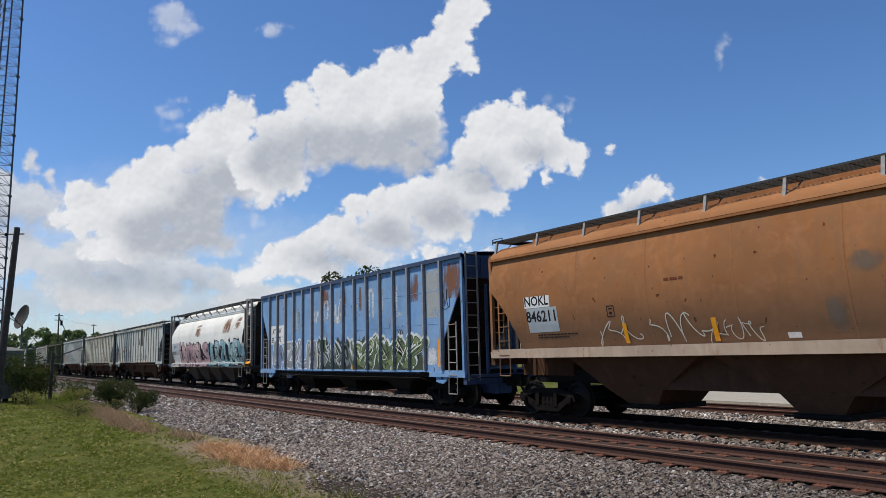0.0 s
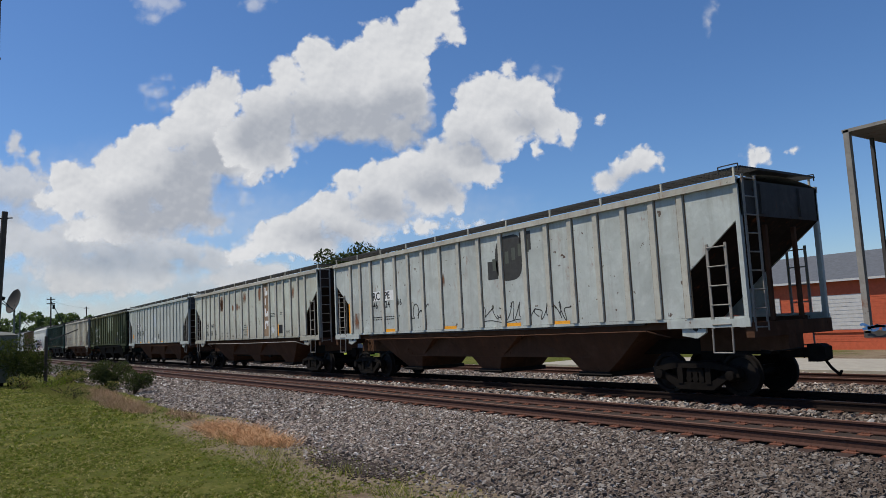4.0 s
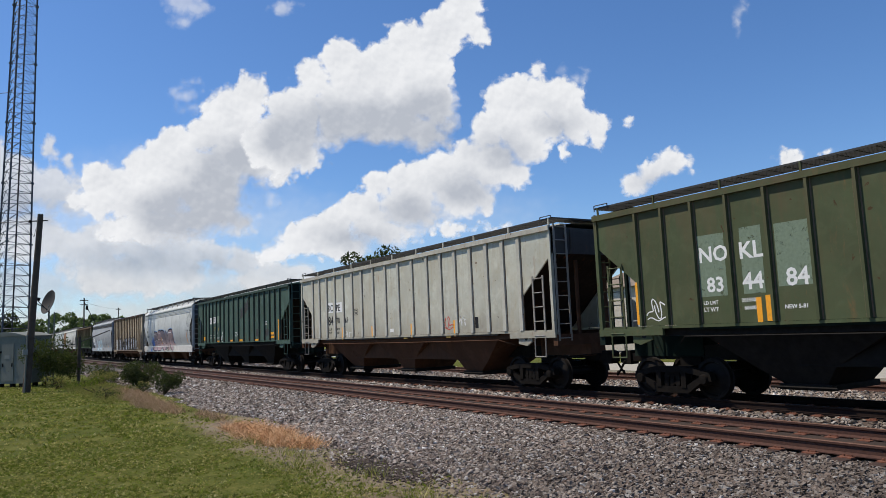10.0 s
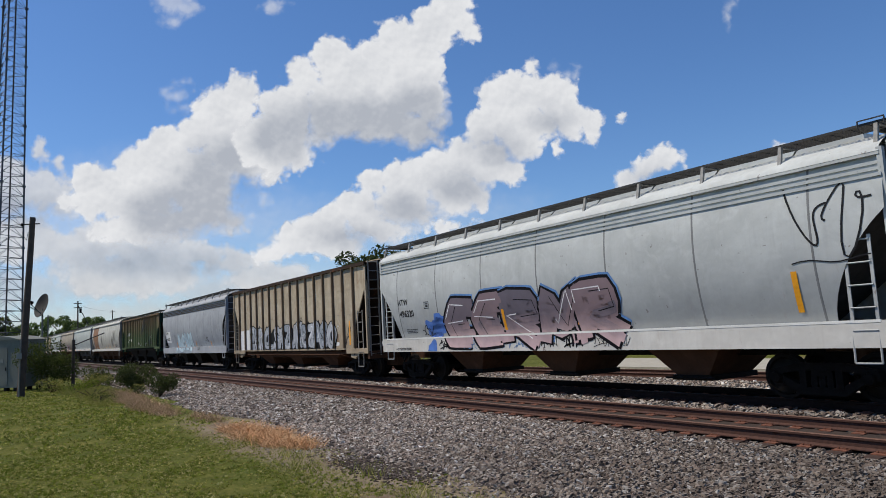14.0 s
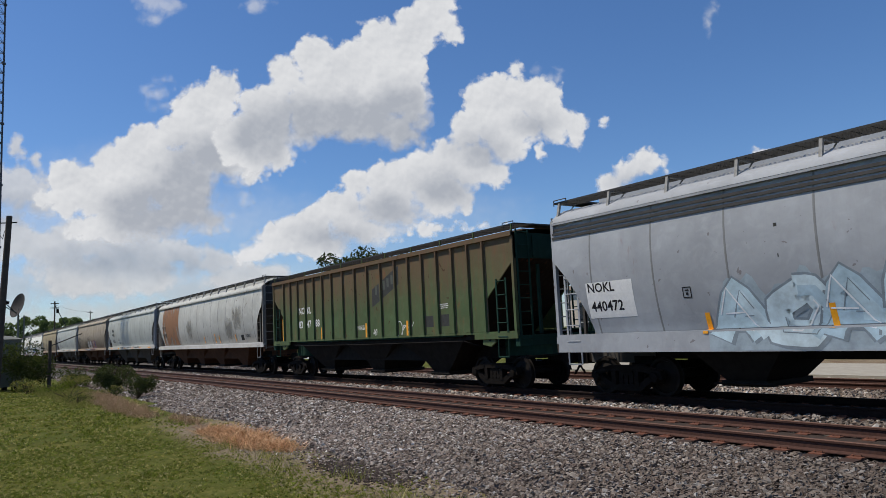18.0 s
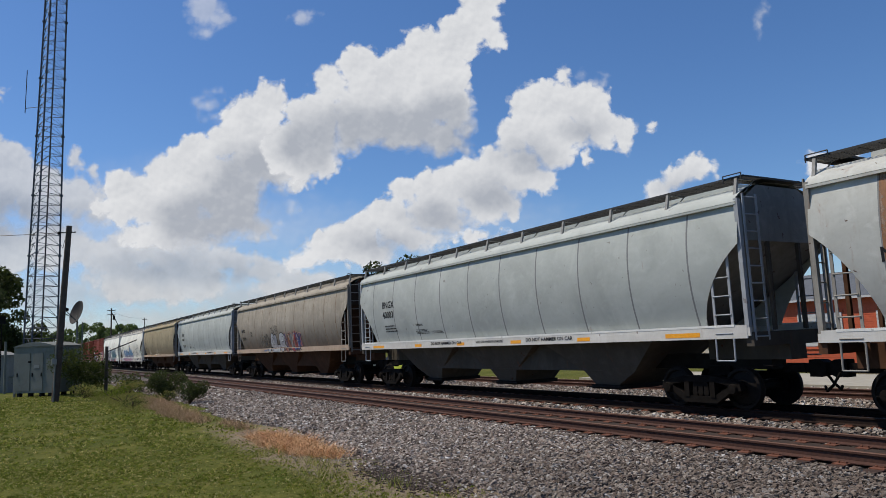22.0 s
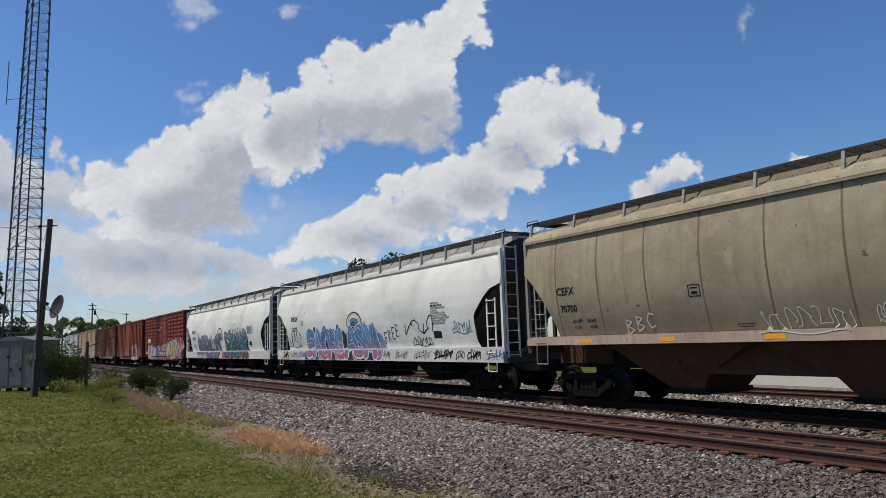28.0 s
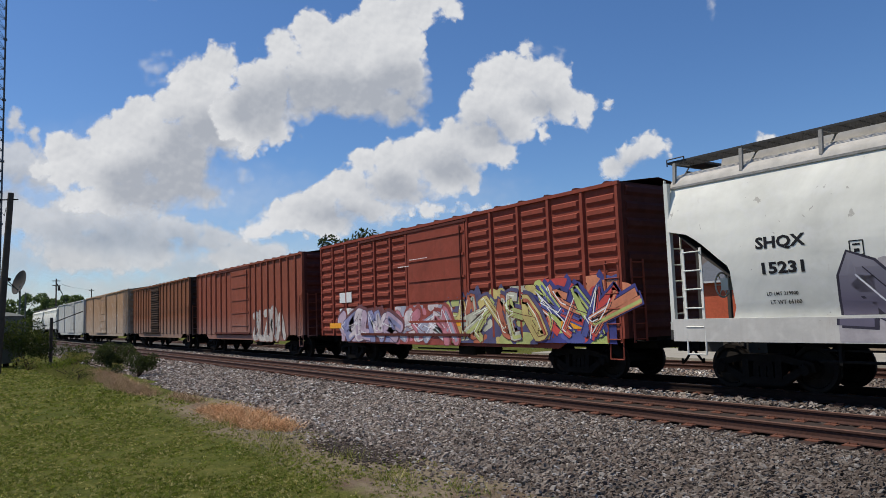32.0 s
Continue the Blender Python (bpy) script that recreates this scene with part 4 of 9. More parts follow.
# ---- boxcar ----
def boxcar(name, label, a, coat, end_coat, top=4.72, sill=1.05, door=None, ribs=10, corrugated=False, louvred=False, door_coat=None, roof_coat=None):
    car = thing(name, label, "freight car", group="freight train")
    y = 1.45
    SIDES[car] = (lambda x, z: -y - 0.064) if corrugated else (lambda x, z: -y)
    s = Shape().box(-a, a, -y + 0.04, y - 0.04, sill, top - 0.02)
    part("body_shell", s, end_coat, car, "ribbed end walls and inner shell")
    for end in (1, -1):
        for i in range(9):
            z = sill + 0.3 + (top - sill - 0.5) * i / 8
            x = end * a
            part("end_corrugation", Shape().prism([(x, z - 0.14), (x + end * 0.07, z - 0.06), (x + end * 0.07, z + 0.06), (x, z + 0.14)], -y + 0.15, y - 0.15), end_coat, car)
    d0, d1 = door or (-1.6, 1.6)
    for side in (-1, 1):
        ys = side * y
        ya, yb = sorted((ys, ys - side * 0.05))
        spans = [(-a, d0), (d1, a)]
        for u, v in spans:
            n = max(1, round((v - u) / (2 * a) * ribs))
            w = (v - u) / n
            pan = Shape().box(0.003, w - 0.003, ya, yb, sill, top - 0.05).mesh("side_panel", coat)
            post = Shape().add([(px, side * (y + pd * 0.07), pz) for px, pd in ((-0.07, 0), (-0.045, 1), (0.045, 1), (0.07, 0)) for pz in (sill, top - 0.08)],
                               [(0, 1, 3, 2), (2, 3, 5, 4), (4, 5, 7, 6), (0, 2, 4, 6), (1, 7, 5, 3)]).mesh("post", coat)
            rows = 11
            dz = (top - sill - 0.3) / rows
            cor = Shape()
            e0, e1 = 0.13, w - 0.13
            cor.add([(e0, side * y, 0), (e1, side * y, 0), (e1 - 0.05, side * (y + 0.06), dz * 0.28), (e0 + 0.05, side * (y + 0.06), dz * 0.28),
                     (e1 - 0.05, side * (y + 0.06), dz * 0.62), (e0 + 0.05, side * (y + 0.06), dz * 0.62), (e1, side * y, dz * 0.72), (e0, side * y, dz * 0.72)],
                    [(0, 1, 2, 3), (3, 2, 4, 5), (5, 4, 6, 7), (0, 3, 5, 7), (1, 6, 4, 2)])
            cor = cor.mesh("corrugation", coat)
            for i in range(n):
                part("side_panel", pan, None, car, at=(u + w * i, 0, 0))
                part("post", post, None, car, at=(u + w * i + (0.08 if i == 0 else 0), 0, 0))
                if corrugated:
                    for j in range(rows):
                        part("corrugation", cor, None, car, at=(u + w * i, 0, sill + 0.12 + dz * j))
            part("post", post, None, car, at=(v - 0.08, 0, 0))
        # door, hung proud of the side
        c0, c1 = sorted((ys + side * 0.005, ys + side * 0.06))
        dr = part("door", Shape().box(d0 + 0.02, d1 - 0.02, c0, c1, sill + 0.12, top - 0.2), door_coat or coat, car, "sliding door")
        for i in range(5):
            z = sill + 0.5 + (top - sill - 1.0) * i / 4
            part("door_rib", Shape().box(d0 + 0.08, d1 - 0.08, *sorted((ys + side * 0.055, ys + side * (0.12 if louvred else 0.09))), z - 0.035, z + 0.035), door_coat or coat, dr)
        if louvred:
            for i in range(18):
                z = sill + 0.3 + (top - sill - 0.7) * i / 17
                part("slat", Shape().add([(x, side * (y + o), zz) for x in (d0 + 0.1, d1 - 0.1) for o, zz in ((0.055, z + 0.06), (0.10, z - 0.05), (0.085, z - 0.05))],
                                         [(0, 1, 4, 3), (1, 2, 5, 4)]), end_coat, dr)
        part("door_rod", Shape().bar((d1 - 0.25, side * (y + 0.1), sill + 0.2), (d1 - 0.25, side * (y + 0.1), top - 0.3), 0.025), end_coat, dr)
        part("door_track", Shape().box(2 * d0 - d1, d1 + 0.1, *sorted((ys, ys + side * 0.11)), sill + 0.02, sill + 0.11), end_coat, car)
        part("door_rail", Shape().box(2 * d0 - d1, d1 + 0.1, *sorted((ys, ys + side * 0.09)), top - 0.2, top - 0.12), end_coat, car)
        part("side_sill", Shape().prism([(-a + 1.9, sill - 0.02), (-a + 2.4, sill - 0.28), (a - 2.4, sill - 0.28), (a - 1.9, sill - 0.02)], *sorted((ys, ys - side * 0.06))), coat, car)
    r = Shape().grid([[(x, yy, top + 0.22 * (1 - abs(yy) / y) - 0.02) for yy in (-y - 0.06, -0.7, 0, 0.7, y + 0.06)] for x in (-a, a)])
    part("roof", r, roof_coat or end_coat, car)
    lap = Shape().prism([(-0.12, 0.0), (-0.06, 0.05), (0.06, 0.05), (0.12, 0.0)], -1, 1)
    for i in range(16):
        x = -a + 0.4 + (2 * a - 0.8) * i / 15
        part("roof_rib", Shape().add([(px + x, py * (y + 0.05), top + 0.22 * (1 - abs(py * y) / y) * 0 + pz + (0.0)) for px, py, pz in lap.v], lap.f), roof_coat or end_coat, car)
    part("eave", Shape().box(-a, a, -y - 0.08, -y, top - 0.09, top + 0.0).box(-a, a, y, y + 0.08, top - 0.09, top + 0.0), coat, car)
    for end in (1, -1):
        m = flip(end)
        part("ladder", ladder_shape(sill - 0.1, sill + 1.9, 0.42, 0.4), coat, car, at=m @ pose(a - 0.35, -y - 0.07, 0))
        part("ladder", ladder_shape(sill - 0.1, sill + 1.9, 0.42, 0.4), coat, car, at=m @ pose(a + 0.09, -1.1, 0, 0, 0, 90))
        part("sill_step", Shape().path([(a - 0.56, -y, sill), (a - 0.56, -y - 0.02, sill - 0.5), (a - 0.14, -y - 0.02, sill - 0.5), (a - 0.14, -y, sill)], 0.018), coat, car, at=m)
        part("coupler", COUPLER, None, car, "rusty knuckle coupler with brake hose", at=m @ pose(a + 0.3, 0, 0))
    part("centre_sill", Shape().box(-a + 0.1, a - 0.1, -0.3, 0.3, 0.75, sill + 0.05), GRIME_STEEL, car)
    for i in range(7):
        x = -a + 3 + (2 * a - 6) * i / 6
        part("cross_bearer", Shape().box(x - 0.08, x + 0.08, -y + 0.1, y - 0.1, sill - 0.3, sill + 0.02), GRIME_STEEL, car)
    part("brake_gear", Shape().box(0.8, 1.7, -0.9, -0.5, 0.45, 0.8).bar((-2, -0.7, 0.6), (3.5, -0.7, 0.6), 0.03).bar((2.2, -0.75, 0.65), (2.7, -0.75, 0.65), 0.16, 12), GRIME_STEEL, car)
    for x in (-a + 2.1, a - 2.1):
        add_truck(car, x)
    return car

# ---- the train, car by car from the front ----
TAN_DIRT = (0.13, 0.105, 0.08)
# whiter than the sill: the sunlit upper edge is put into this paint
SILL_EDGE = paint("clean_sill_edge_paint", hexa(226, 226, 220), 0.02, 0.15, (0.4, 0.38, 0.34))
# mixes towards a grey brown over the lower side
C_ORANGE = paint("faded_orange_paint", hexa(157, 107, 69), 0.16, 0.75, (0.19, 0.13, 0.085), rough=0.9, spec=0.06, low_tint=(1.9, 3.1, 0.6, (0.115, 0.095, 0.07)))
C_BLUE = paint("faded_blue_paint", hexa(112, 156, 200), 0.28, 0.55, (0.36, 0.38, 0.40), hexa(140, 80, 55))
C_WHITE = paint("chalky_white_paint", hexa(222, 224, 218), 0.18, 0.3, (0.45, 0.42, 0.36), hexa(200, 160, 120))
C_GREY1 = paint("pale_grey_paint", hexa(186, 193, 188), 0.24, 0.5, TAN_DIRT, crown=(3.9, 5.2, 0.4, (0.2, 0.14, 0.09)))
C_TAN1 = paint("dusty_pale_paint", hexa(188, 194, 182), 0.3, 0.7, (0.26, 0.22, 0.16), hexa(140, 105, 70), crown=(3.6, 5.0, 0.45, (0.26, 0.2, 0.14)), low_tint=(1.6, 2.6, 0.45, (0.2, 0.15, 0.11)))
C_GREY2 = paint("light_grey_paint", hexa(178, 184, 178), 0.1, 0.35, TAN_DIRT)
C_GREEN = paint("olive_green_paint", hexa(74, 84, 58), 0.16, 0.5, (0.10, 0.07, 0.04), hexa(120, 82, 50), crown=(3.7, 5.2, 0.45, (0.13, 0.08, 0.045)))
C_GREY3 = paint("blotched_cream_grey_paint", hexa(186, 187, 174), 0.2, 0.85, (0.30, 0.225, 0.125), low_tint=(1.6, 2.4, 0.4, (0.17, 0.13, 0.09)))
C_DKGREEN = paint("dark_green_paint", hexa(70, 92, 82), 0.16, 0.6, (0.035, 0.045, 0.04))
# darker than the side green, to hold the posts' own shade
G_RIB = paint("green_rib_paint", hexa(52, 70, 62), 0.1, 0.4, (0.03, 0.03, 0.025))
# low grey tint: shade of the inward-curving lower side, put into the paint
C_SILVER = paint("grey_white_paint", hexa(190, 194, 192), 0.04, 0.35, (0.24, 0.235, 0.225), low_tint=(1.7, 3.0, 0.45, (0.2, 0.2, 0.2)))
C_CREAM = paint("stained_cream_paint", hexa(188, 176, 154), 0.26, 0.75, (0.15, 0.105, 0.068), rough=0.9, spec=0.06, low_tint=(1.2, 2.7, 0.4, (0.17, 0.11, 0.065)), crown=(3.6, 5.2, 0.5, (0.22, 0.14, 0.08)))
C_GREY4 = paint("steel_grey_paint", hexa(160, 164, 168), 0.05, 0.3, (0.22, 0.22, 0.23))
C_GREEN2 = paint("rusty_olive_paint", hexa(80, 100, 66), 0.26, 0.6, (0.11, 0.075, 0.042), hexa(118, 78, 48), crown=(2.5, 4.5, 0.85, (0.15, 0.085, 0.052)))
C_GREY5 = paint("scuffed_grey_paint", hexa(190, 192, 186), 0.2, 0.55, (0.28, 0.25, 0.21), low_tint=(1.8, 2.7, 0.4, (0.2, 0.17, 0.14)))
C_GREY6 = paint("clean_pale_grey_paint", hexa(173, 178, 173), 0.03, 0.2, (0.3, 0.3, 0.3))
C_DIRTY = paint("dirty_beige_paint", hexa(166, 159, 146), 0.12, 0.75, (0.12, 0.092, 0.065), rough=0.9, spec=0.06, low_tint=(1.8, 3.3, 0.8, (0.075, 0.06, 0.048)))
C_DIRTY2 = paint("dusty_taupe_paint", hexa(162, 152, 127), 0.1, 0.7, (0.13, 0.1, 0.07), rough=0.9, spec=0.06, low_tint=(1.8, 2.7, 0.45, (0.13, 0.1, 0.07)))
C_CLEAN = paint("clean_white_paint", hexa(229, 229, 219), 0.02, 0.15, (0.5, 0.48, 0.42))
C_RED = paint("boxcar_red_paint", hexa(146, 70, 54), 0.06, 0.6, (0.085, 0.04, 0.03))
C_RED2 = paint("faded_red_paint", hexa(146, 78, 58), 0.2, 0.7, (0.10, 0.045, 0.03), low_tint=(1.0, 2.3, 0.4, (0.30, 0.25, 0.22)))
C_BROWN = paint("rusty_brown_paint", hexa(138, 86, 58), 0.36, 0.8, (0.075, 0.042, 0.028), hexa(96, 54, 34), low_tint=(1.0, 2.3, 0.45, (0.32, 0.28, 0.24)))
C_SAND = paint("peeling_sand_paint", hexa(168, 132, 98), 0.42, 1.0, (0.2, 0.13, 0.085), hexa(188, 186, 178), low_tint=(1.0, 3.6, 0.5, (0.40, 0.37, 0.33)))
C_OLDWHITE = paint("peeling_white_paint", hexa(190, 192, 188), 0.26, 0.7, (0.2, 0.19, 0.17))
# the ends' shade is put into these darker end coats, along with soot
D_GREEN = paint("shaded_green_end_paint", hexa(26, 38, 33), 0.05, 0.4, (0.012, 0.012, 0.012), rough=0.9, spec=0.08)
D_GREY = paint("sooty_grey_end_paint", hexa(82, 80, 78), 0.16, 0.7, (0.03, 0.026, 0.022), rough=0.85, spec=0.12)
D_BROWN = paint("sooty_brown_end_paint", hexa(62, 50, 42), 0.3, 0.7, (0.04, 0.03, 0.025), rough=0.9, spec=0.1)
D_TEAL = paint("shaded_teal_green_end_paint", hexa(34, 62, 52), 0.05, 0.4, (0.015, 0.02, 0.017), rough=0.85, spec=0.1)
# pale side colour darkened to hold the shade of the end sheets
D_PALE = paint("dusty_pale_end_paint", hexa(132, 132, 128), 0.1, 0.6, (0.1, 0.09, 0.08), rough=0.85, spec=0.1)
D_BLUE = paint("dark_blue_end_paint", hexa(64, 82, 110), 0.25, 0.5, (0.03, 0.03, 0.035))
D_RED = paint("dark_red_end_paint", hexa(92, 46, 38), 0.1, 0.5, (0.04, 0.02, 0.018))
LOW_BROWN = paint("brown_dust_on_steel", hexa(86, 61, 46), 0.25, 0.7, (0.034, 0.023, 0.017), hexa(104, 66, 42), 0.95, 0.08)
LOW_GREY = paint("grey_dust_on_steel", hexa(84, 78, 70), 0.15, 0.7, (0.045, 0.038, 0.032), rough=0.95, spec=0.08)
POST_PALE = paint("brown_weathered_pale_post_paint", hexa(190, 190, 178), 0.34, 0.75, (0.24, 0.18, 0.13), hexa(120, 84, 58), crown=(2.6, 5.0, 0.25, (0.2, 0.14, 0.1)))
SILL_WHITE = paint("white_sill_paint", hexa(205, 203, 196), 0.1, 0.35, (0.3, 0.25, 0.2))
SILL_TAN = paint("dusty_sill_paint", hexa(180, 160, 140), 0.3, 0.5, (0.2, 0.14, 0.1))

POST_BLUE = paint("rust_stained_blue_post_paint", hexa(150, 155, 162), 0.35, 0.7, (0.10, 0.075, 0.055), hexa(120, 74, 50))
POST_TAN = paint("brown_stained_post_paint", hexa(120, 102, 82), 0.3, 0.7, (0.055, 0.042, 0.032))
CARS = []  # (car, middle at 0 s)


def couple(car, front, rear):
    CARS.append((car, (front + rear) / 2))
    return car


def half(front, rear):
    return (front - rear) / 2


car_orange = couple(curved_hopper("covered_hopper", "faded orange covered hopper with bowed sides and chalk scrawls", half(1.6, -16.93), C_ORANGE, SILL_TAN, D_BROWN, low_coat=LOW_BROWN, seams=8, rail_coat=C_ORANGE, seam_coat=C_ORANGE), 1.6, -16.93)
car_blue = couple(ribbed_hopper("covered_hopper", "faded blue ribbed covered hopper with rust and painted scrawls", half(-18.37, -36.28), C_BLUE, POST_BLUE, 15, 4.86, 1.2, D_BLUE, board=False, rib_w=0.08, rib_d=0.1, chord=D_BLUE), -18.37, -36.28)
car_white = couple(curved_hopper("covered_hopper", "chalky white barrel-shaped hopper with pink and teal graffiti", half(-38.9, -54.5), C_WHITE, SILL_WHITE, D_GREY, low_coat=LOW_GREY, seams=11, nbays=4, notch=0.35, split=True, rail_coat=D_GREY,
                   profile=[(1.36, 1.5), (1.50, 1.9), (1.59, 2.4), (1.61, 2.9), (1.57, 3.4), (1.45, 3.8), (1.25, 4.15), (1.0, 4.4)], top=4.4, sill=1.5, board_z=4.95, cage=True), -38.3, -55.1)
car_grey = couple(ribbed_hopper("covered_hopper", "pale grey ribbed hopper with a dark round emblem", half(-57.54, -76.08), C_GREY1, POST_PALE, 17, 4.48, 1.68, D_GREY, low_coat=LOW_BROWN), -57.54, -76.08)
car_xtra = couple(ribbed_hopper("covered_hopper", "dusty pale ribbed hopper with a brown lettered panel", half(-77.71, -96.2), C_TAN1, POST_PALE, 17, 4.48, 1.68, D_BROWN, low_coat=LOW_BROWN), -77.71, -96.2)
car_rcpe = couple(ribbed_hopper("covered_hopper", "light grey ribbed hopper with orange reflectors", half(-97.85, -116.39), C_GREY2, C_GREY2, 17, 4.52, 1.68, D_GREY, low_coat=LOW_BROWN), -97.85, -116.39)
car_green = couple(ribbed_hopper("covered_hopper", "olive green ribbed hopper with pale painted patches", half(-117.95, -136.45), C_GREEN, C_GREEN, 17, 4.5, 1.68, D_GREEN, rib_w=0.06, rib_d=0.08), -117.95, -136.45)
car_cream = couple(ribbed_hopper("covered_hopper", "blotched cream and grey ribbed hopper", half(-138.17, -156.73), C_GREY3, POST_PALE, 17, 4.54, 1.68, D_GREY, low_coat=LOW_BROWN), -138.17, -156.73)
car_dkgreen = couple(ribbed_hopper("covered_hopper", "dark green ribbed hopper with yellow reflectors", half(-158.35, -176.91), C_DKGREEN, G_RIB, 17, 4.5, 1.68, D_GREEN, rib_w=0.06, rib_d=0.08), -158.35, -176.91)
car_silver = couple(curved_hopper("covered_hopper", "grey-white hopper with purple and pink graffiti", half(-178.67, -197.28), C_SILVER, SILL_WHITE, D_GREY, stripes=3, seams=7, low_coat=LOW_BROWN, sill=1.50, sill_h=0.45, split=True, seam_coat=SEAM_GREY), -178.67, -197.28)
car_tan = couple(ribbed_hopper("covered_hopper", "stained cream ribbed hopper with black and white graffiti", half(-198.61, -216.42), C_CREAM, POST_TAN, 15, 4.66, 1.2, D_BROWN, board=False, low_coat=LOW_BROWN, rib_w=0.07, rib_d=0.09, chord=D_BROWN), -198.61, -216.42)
# dark stripe coat stands for the shadow lines along the stiffeners
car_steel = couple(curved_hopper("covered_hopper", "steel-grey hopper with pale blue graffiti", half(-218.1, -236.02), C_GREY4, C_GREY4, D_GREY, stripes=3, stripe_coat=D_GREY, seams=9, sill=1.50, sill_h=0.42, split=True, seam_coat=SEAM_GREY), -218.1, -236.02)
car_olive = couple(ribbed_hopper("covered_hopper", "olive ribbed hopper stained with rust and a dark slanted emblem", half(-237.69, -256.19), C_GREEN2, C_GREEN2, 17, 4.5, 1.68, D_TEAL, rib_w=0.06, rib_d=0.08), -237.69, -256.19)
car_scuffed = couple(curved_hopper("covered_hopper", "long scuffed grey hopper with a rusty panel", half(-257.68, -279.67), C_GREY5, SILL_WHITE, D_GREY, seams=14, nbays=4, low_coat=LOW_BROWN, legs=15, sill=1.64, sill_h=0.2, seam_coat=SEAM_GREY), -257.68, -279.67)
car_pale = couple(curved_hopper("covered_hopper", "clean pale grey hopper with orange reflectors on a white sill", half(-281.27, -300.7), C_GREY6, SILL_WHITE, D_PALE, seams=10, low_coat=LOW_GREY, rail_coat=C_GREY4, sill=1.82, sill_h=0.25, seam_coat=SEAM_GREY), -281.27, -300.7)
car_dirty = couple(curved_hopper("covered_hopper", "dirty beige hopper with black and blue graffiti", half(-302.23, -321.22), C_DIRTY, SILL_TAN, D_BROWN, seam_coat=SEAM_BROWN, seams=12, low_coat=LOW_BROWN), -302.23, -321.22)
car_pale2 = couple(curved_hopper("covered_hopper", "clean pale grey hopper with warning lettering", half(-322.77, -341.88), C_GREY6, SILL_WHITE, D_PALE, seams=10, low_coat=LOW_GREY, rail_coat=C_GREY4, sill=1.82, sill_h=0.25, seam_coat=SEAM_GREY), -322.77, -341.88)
car_taupe = couple(curved_hopper("covered_hopper", "dusty taupe hopper with white chalk tags", half(-343.4, -362.09), C_DIRTY2, SILL_TAN, D_BROWN, seam_coat=SEAM_BROWN, seams=11, low_coat=LOW_BROWN, sill=1.71, sill_h=0.2), -343.4, -362.09)
ROOF_SHEET = plain("dusty_roof_sheet", (0.46, 0.44, 0.40), 0.8, 0.0, 3.0, 0.2)
car_mill = couple(curved_hopper("covered_hopper", "clean white hopper with blue cloud graffiti", half(-363.34, -383.68), C_CLEAN, SILL_WHITE, D_GREY, profile=[(1.36, 1.46), (1.455, 1.80), (1.555, 2.35), (1.60, 2.85), (1.59, 3.3), (1.54, 3.75), (1.45, 4.12), (1.34, 4.42)], roof_coat=ROOF_SHEET, rail_coat=C_CLEAN, seams=0, legs=13, notch=1.5, sill_h=0.45, sill=1.46, top=4.42, pipes=True, split=True), -363.34, -383.68)
car_mill2 = couple(curved_hopper("covered_hopper", "clean white hopper with teal and grey graffiti", half(-385.05, -405.22), C_CLEAN, SILL_WHITE, D_GREY, profile=[(1.36, 1.46), (1.455, 1.80), (1.555, 2.35), (1.60, 2.85), (1.59, 3.3), (1.54, 3.75), (1.45, 4.12), (1.34, 4.42)], roof_coat=ROOF_SHEET, rail_coat=C_CLEAN, seams=0, legs=13, notch=1.5, sill_h=0.45, sill=1.46, top=4.42, pipes=True, split=True), -385.05, -405.22)
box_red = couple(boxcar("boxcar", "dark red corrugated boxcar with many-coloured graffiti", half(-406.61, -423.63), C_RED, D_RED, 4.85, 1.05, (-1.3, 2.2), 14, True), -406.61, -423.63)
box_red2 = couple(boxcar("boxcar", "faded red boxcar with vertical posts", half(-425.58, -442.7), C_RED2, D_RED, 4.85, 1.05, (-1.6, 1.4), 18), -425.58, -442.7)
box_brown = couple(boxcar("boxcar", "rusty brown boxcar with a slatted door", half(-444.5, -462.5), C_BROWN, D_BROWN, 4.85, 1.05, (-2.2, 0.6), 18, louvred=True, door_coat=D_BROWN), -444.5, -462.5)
box_sand = couple(boxcar("boxcar", "peeling sand-coloured smooth boxcar", half(-464.8, -489.4), C_SAND, C_SAND, 5.05, 1.05, (-1.9, 1.2), 4), -464.8, -489.4)
box_white = couple(boxcar("boxcar", "peeling white smooth boxcar", half(-491.0, -515.6), C_OLDWHITE, C_OLDWHITE, 5.0, 1.05, (1.2, 4.3), 4), -491.0, -515.6)
tail_a = couple(curved_hopper("covered_hopper", "white barrel-shaped hopper far down the line", half(-517.6, -535.6), C_CLEAN, SILL_WHITE, D_GREY, stripes=2, seams=7), -517.6, -535.6)
tail_b = couple(curved_hopper("covered_hopper", "white barrel-shaped hopper at the far end of the line", half(-537.3, -555.3), C_CLEAN, SILL_WHITE, D_GREY, stripes=2, seams=7), -537.3, -555.3)

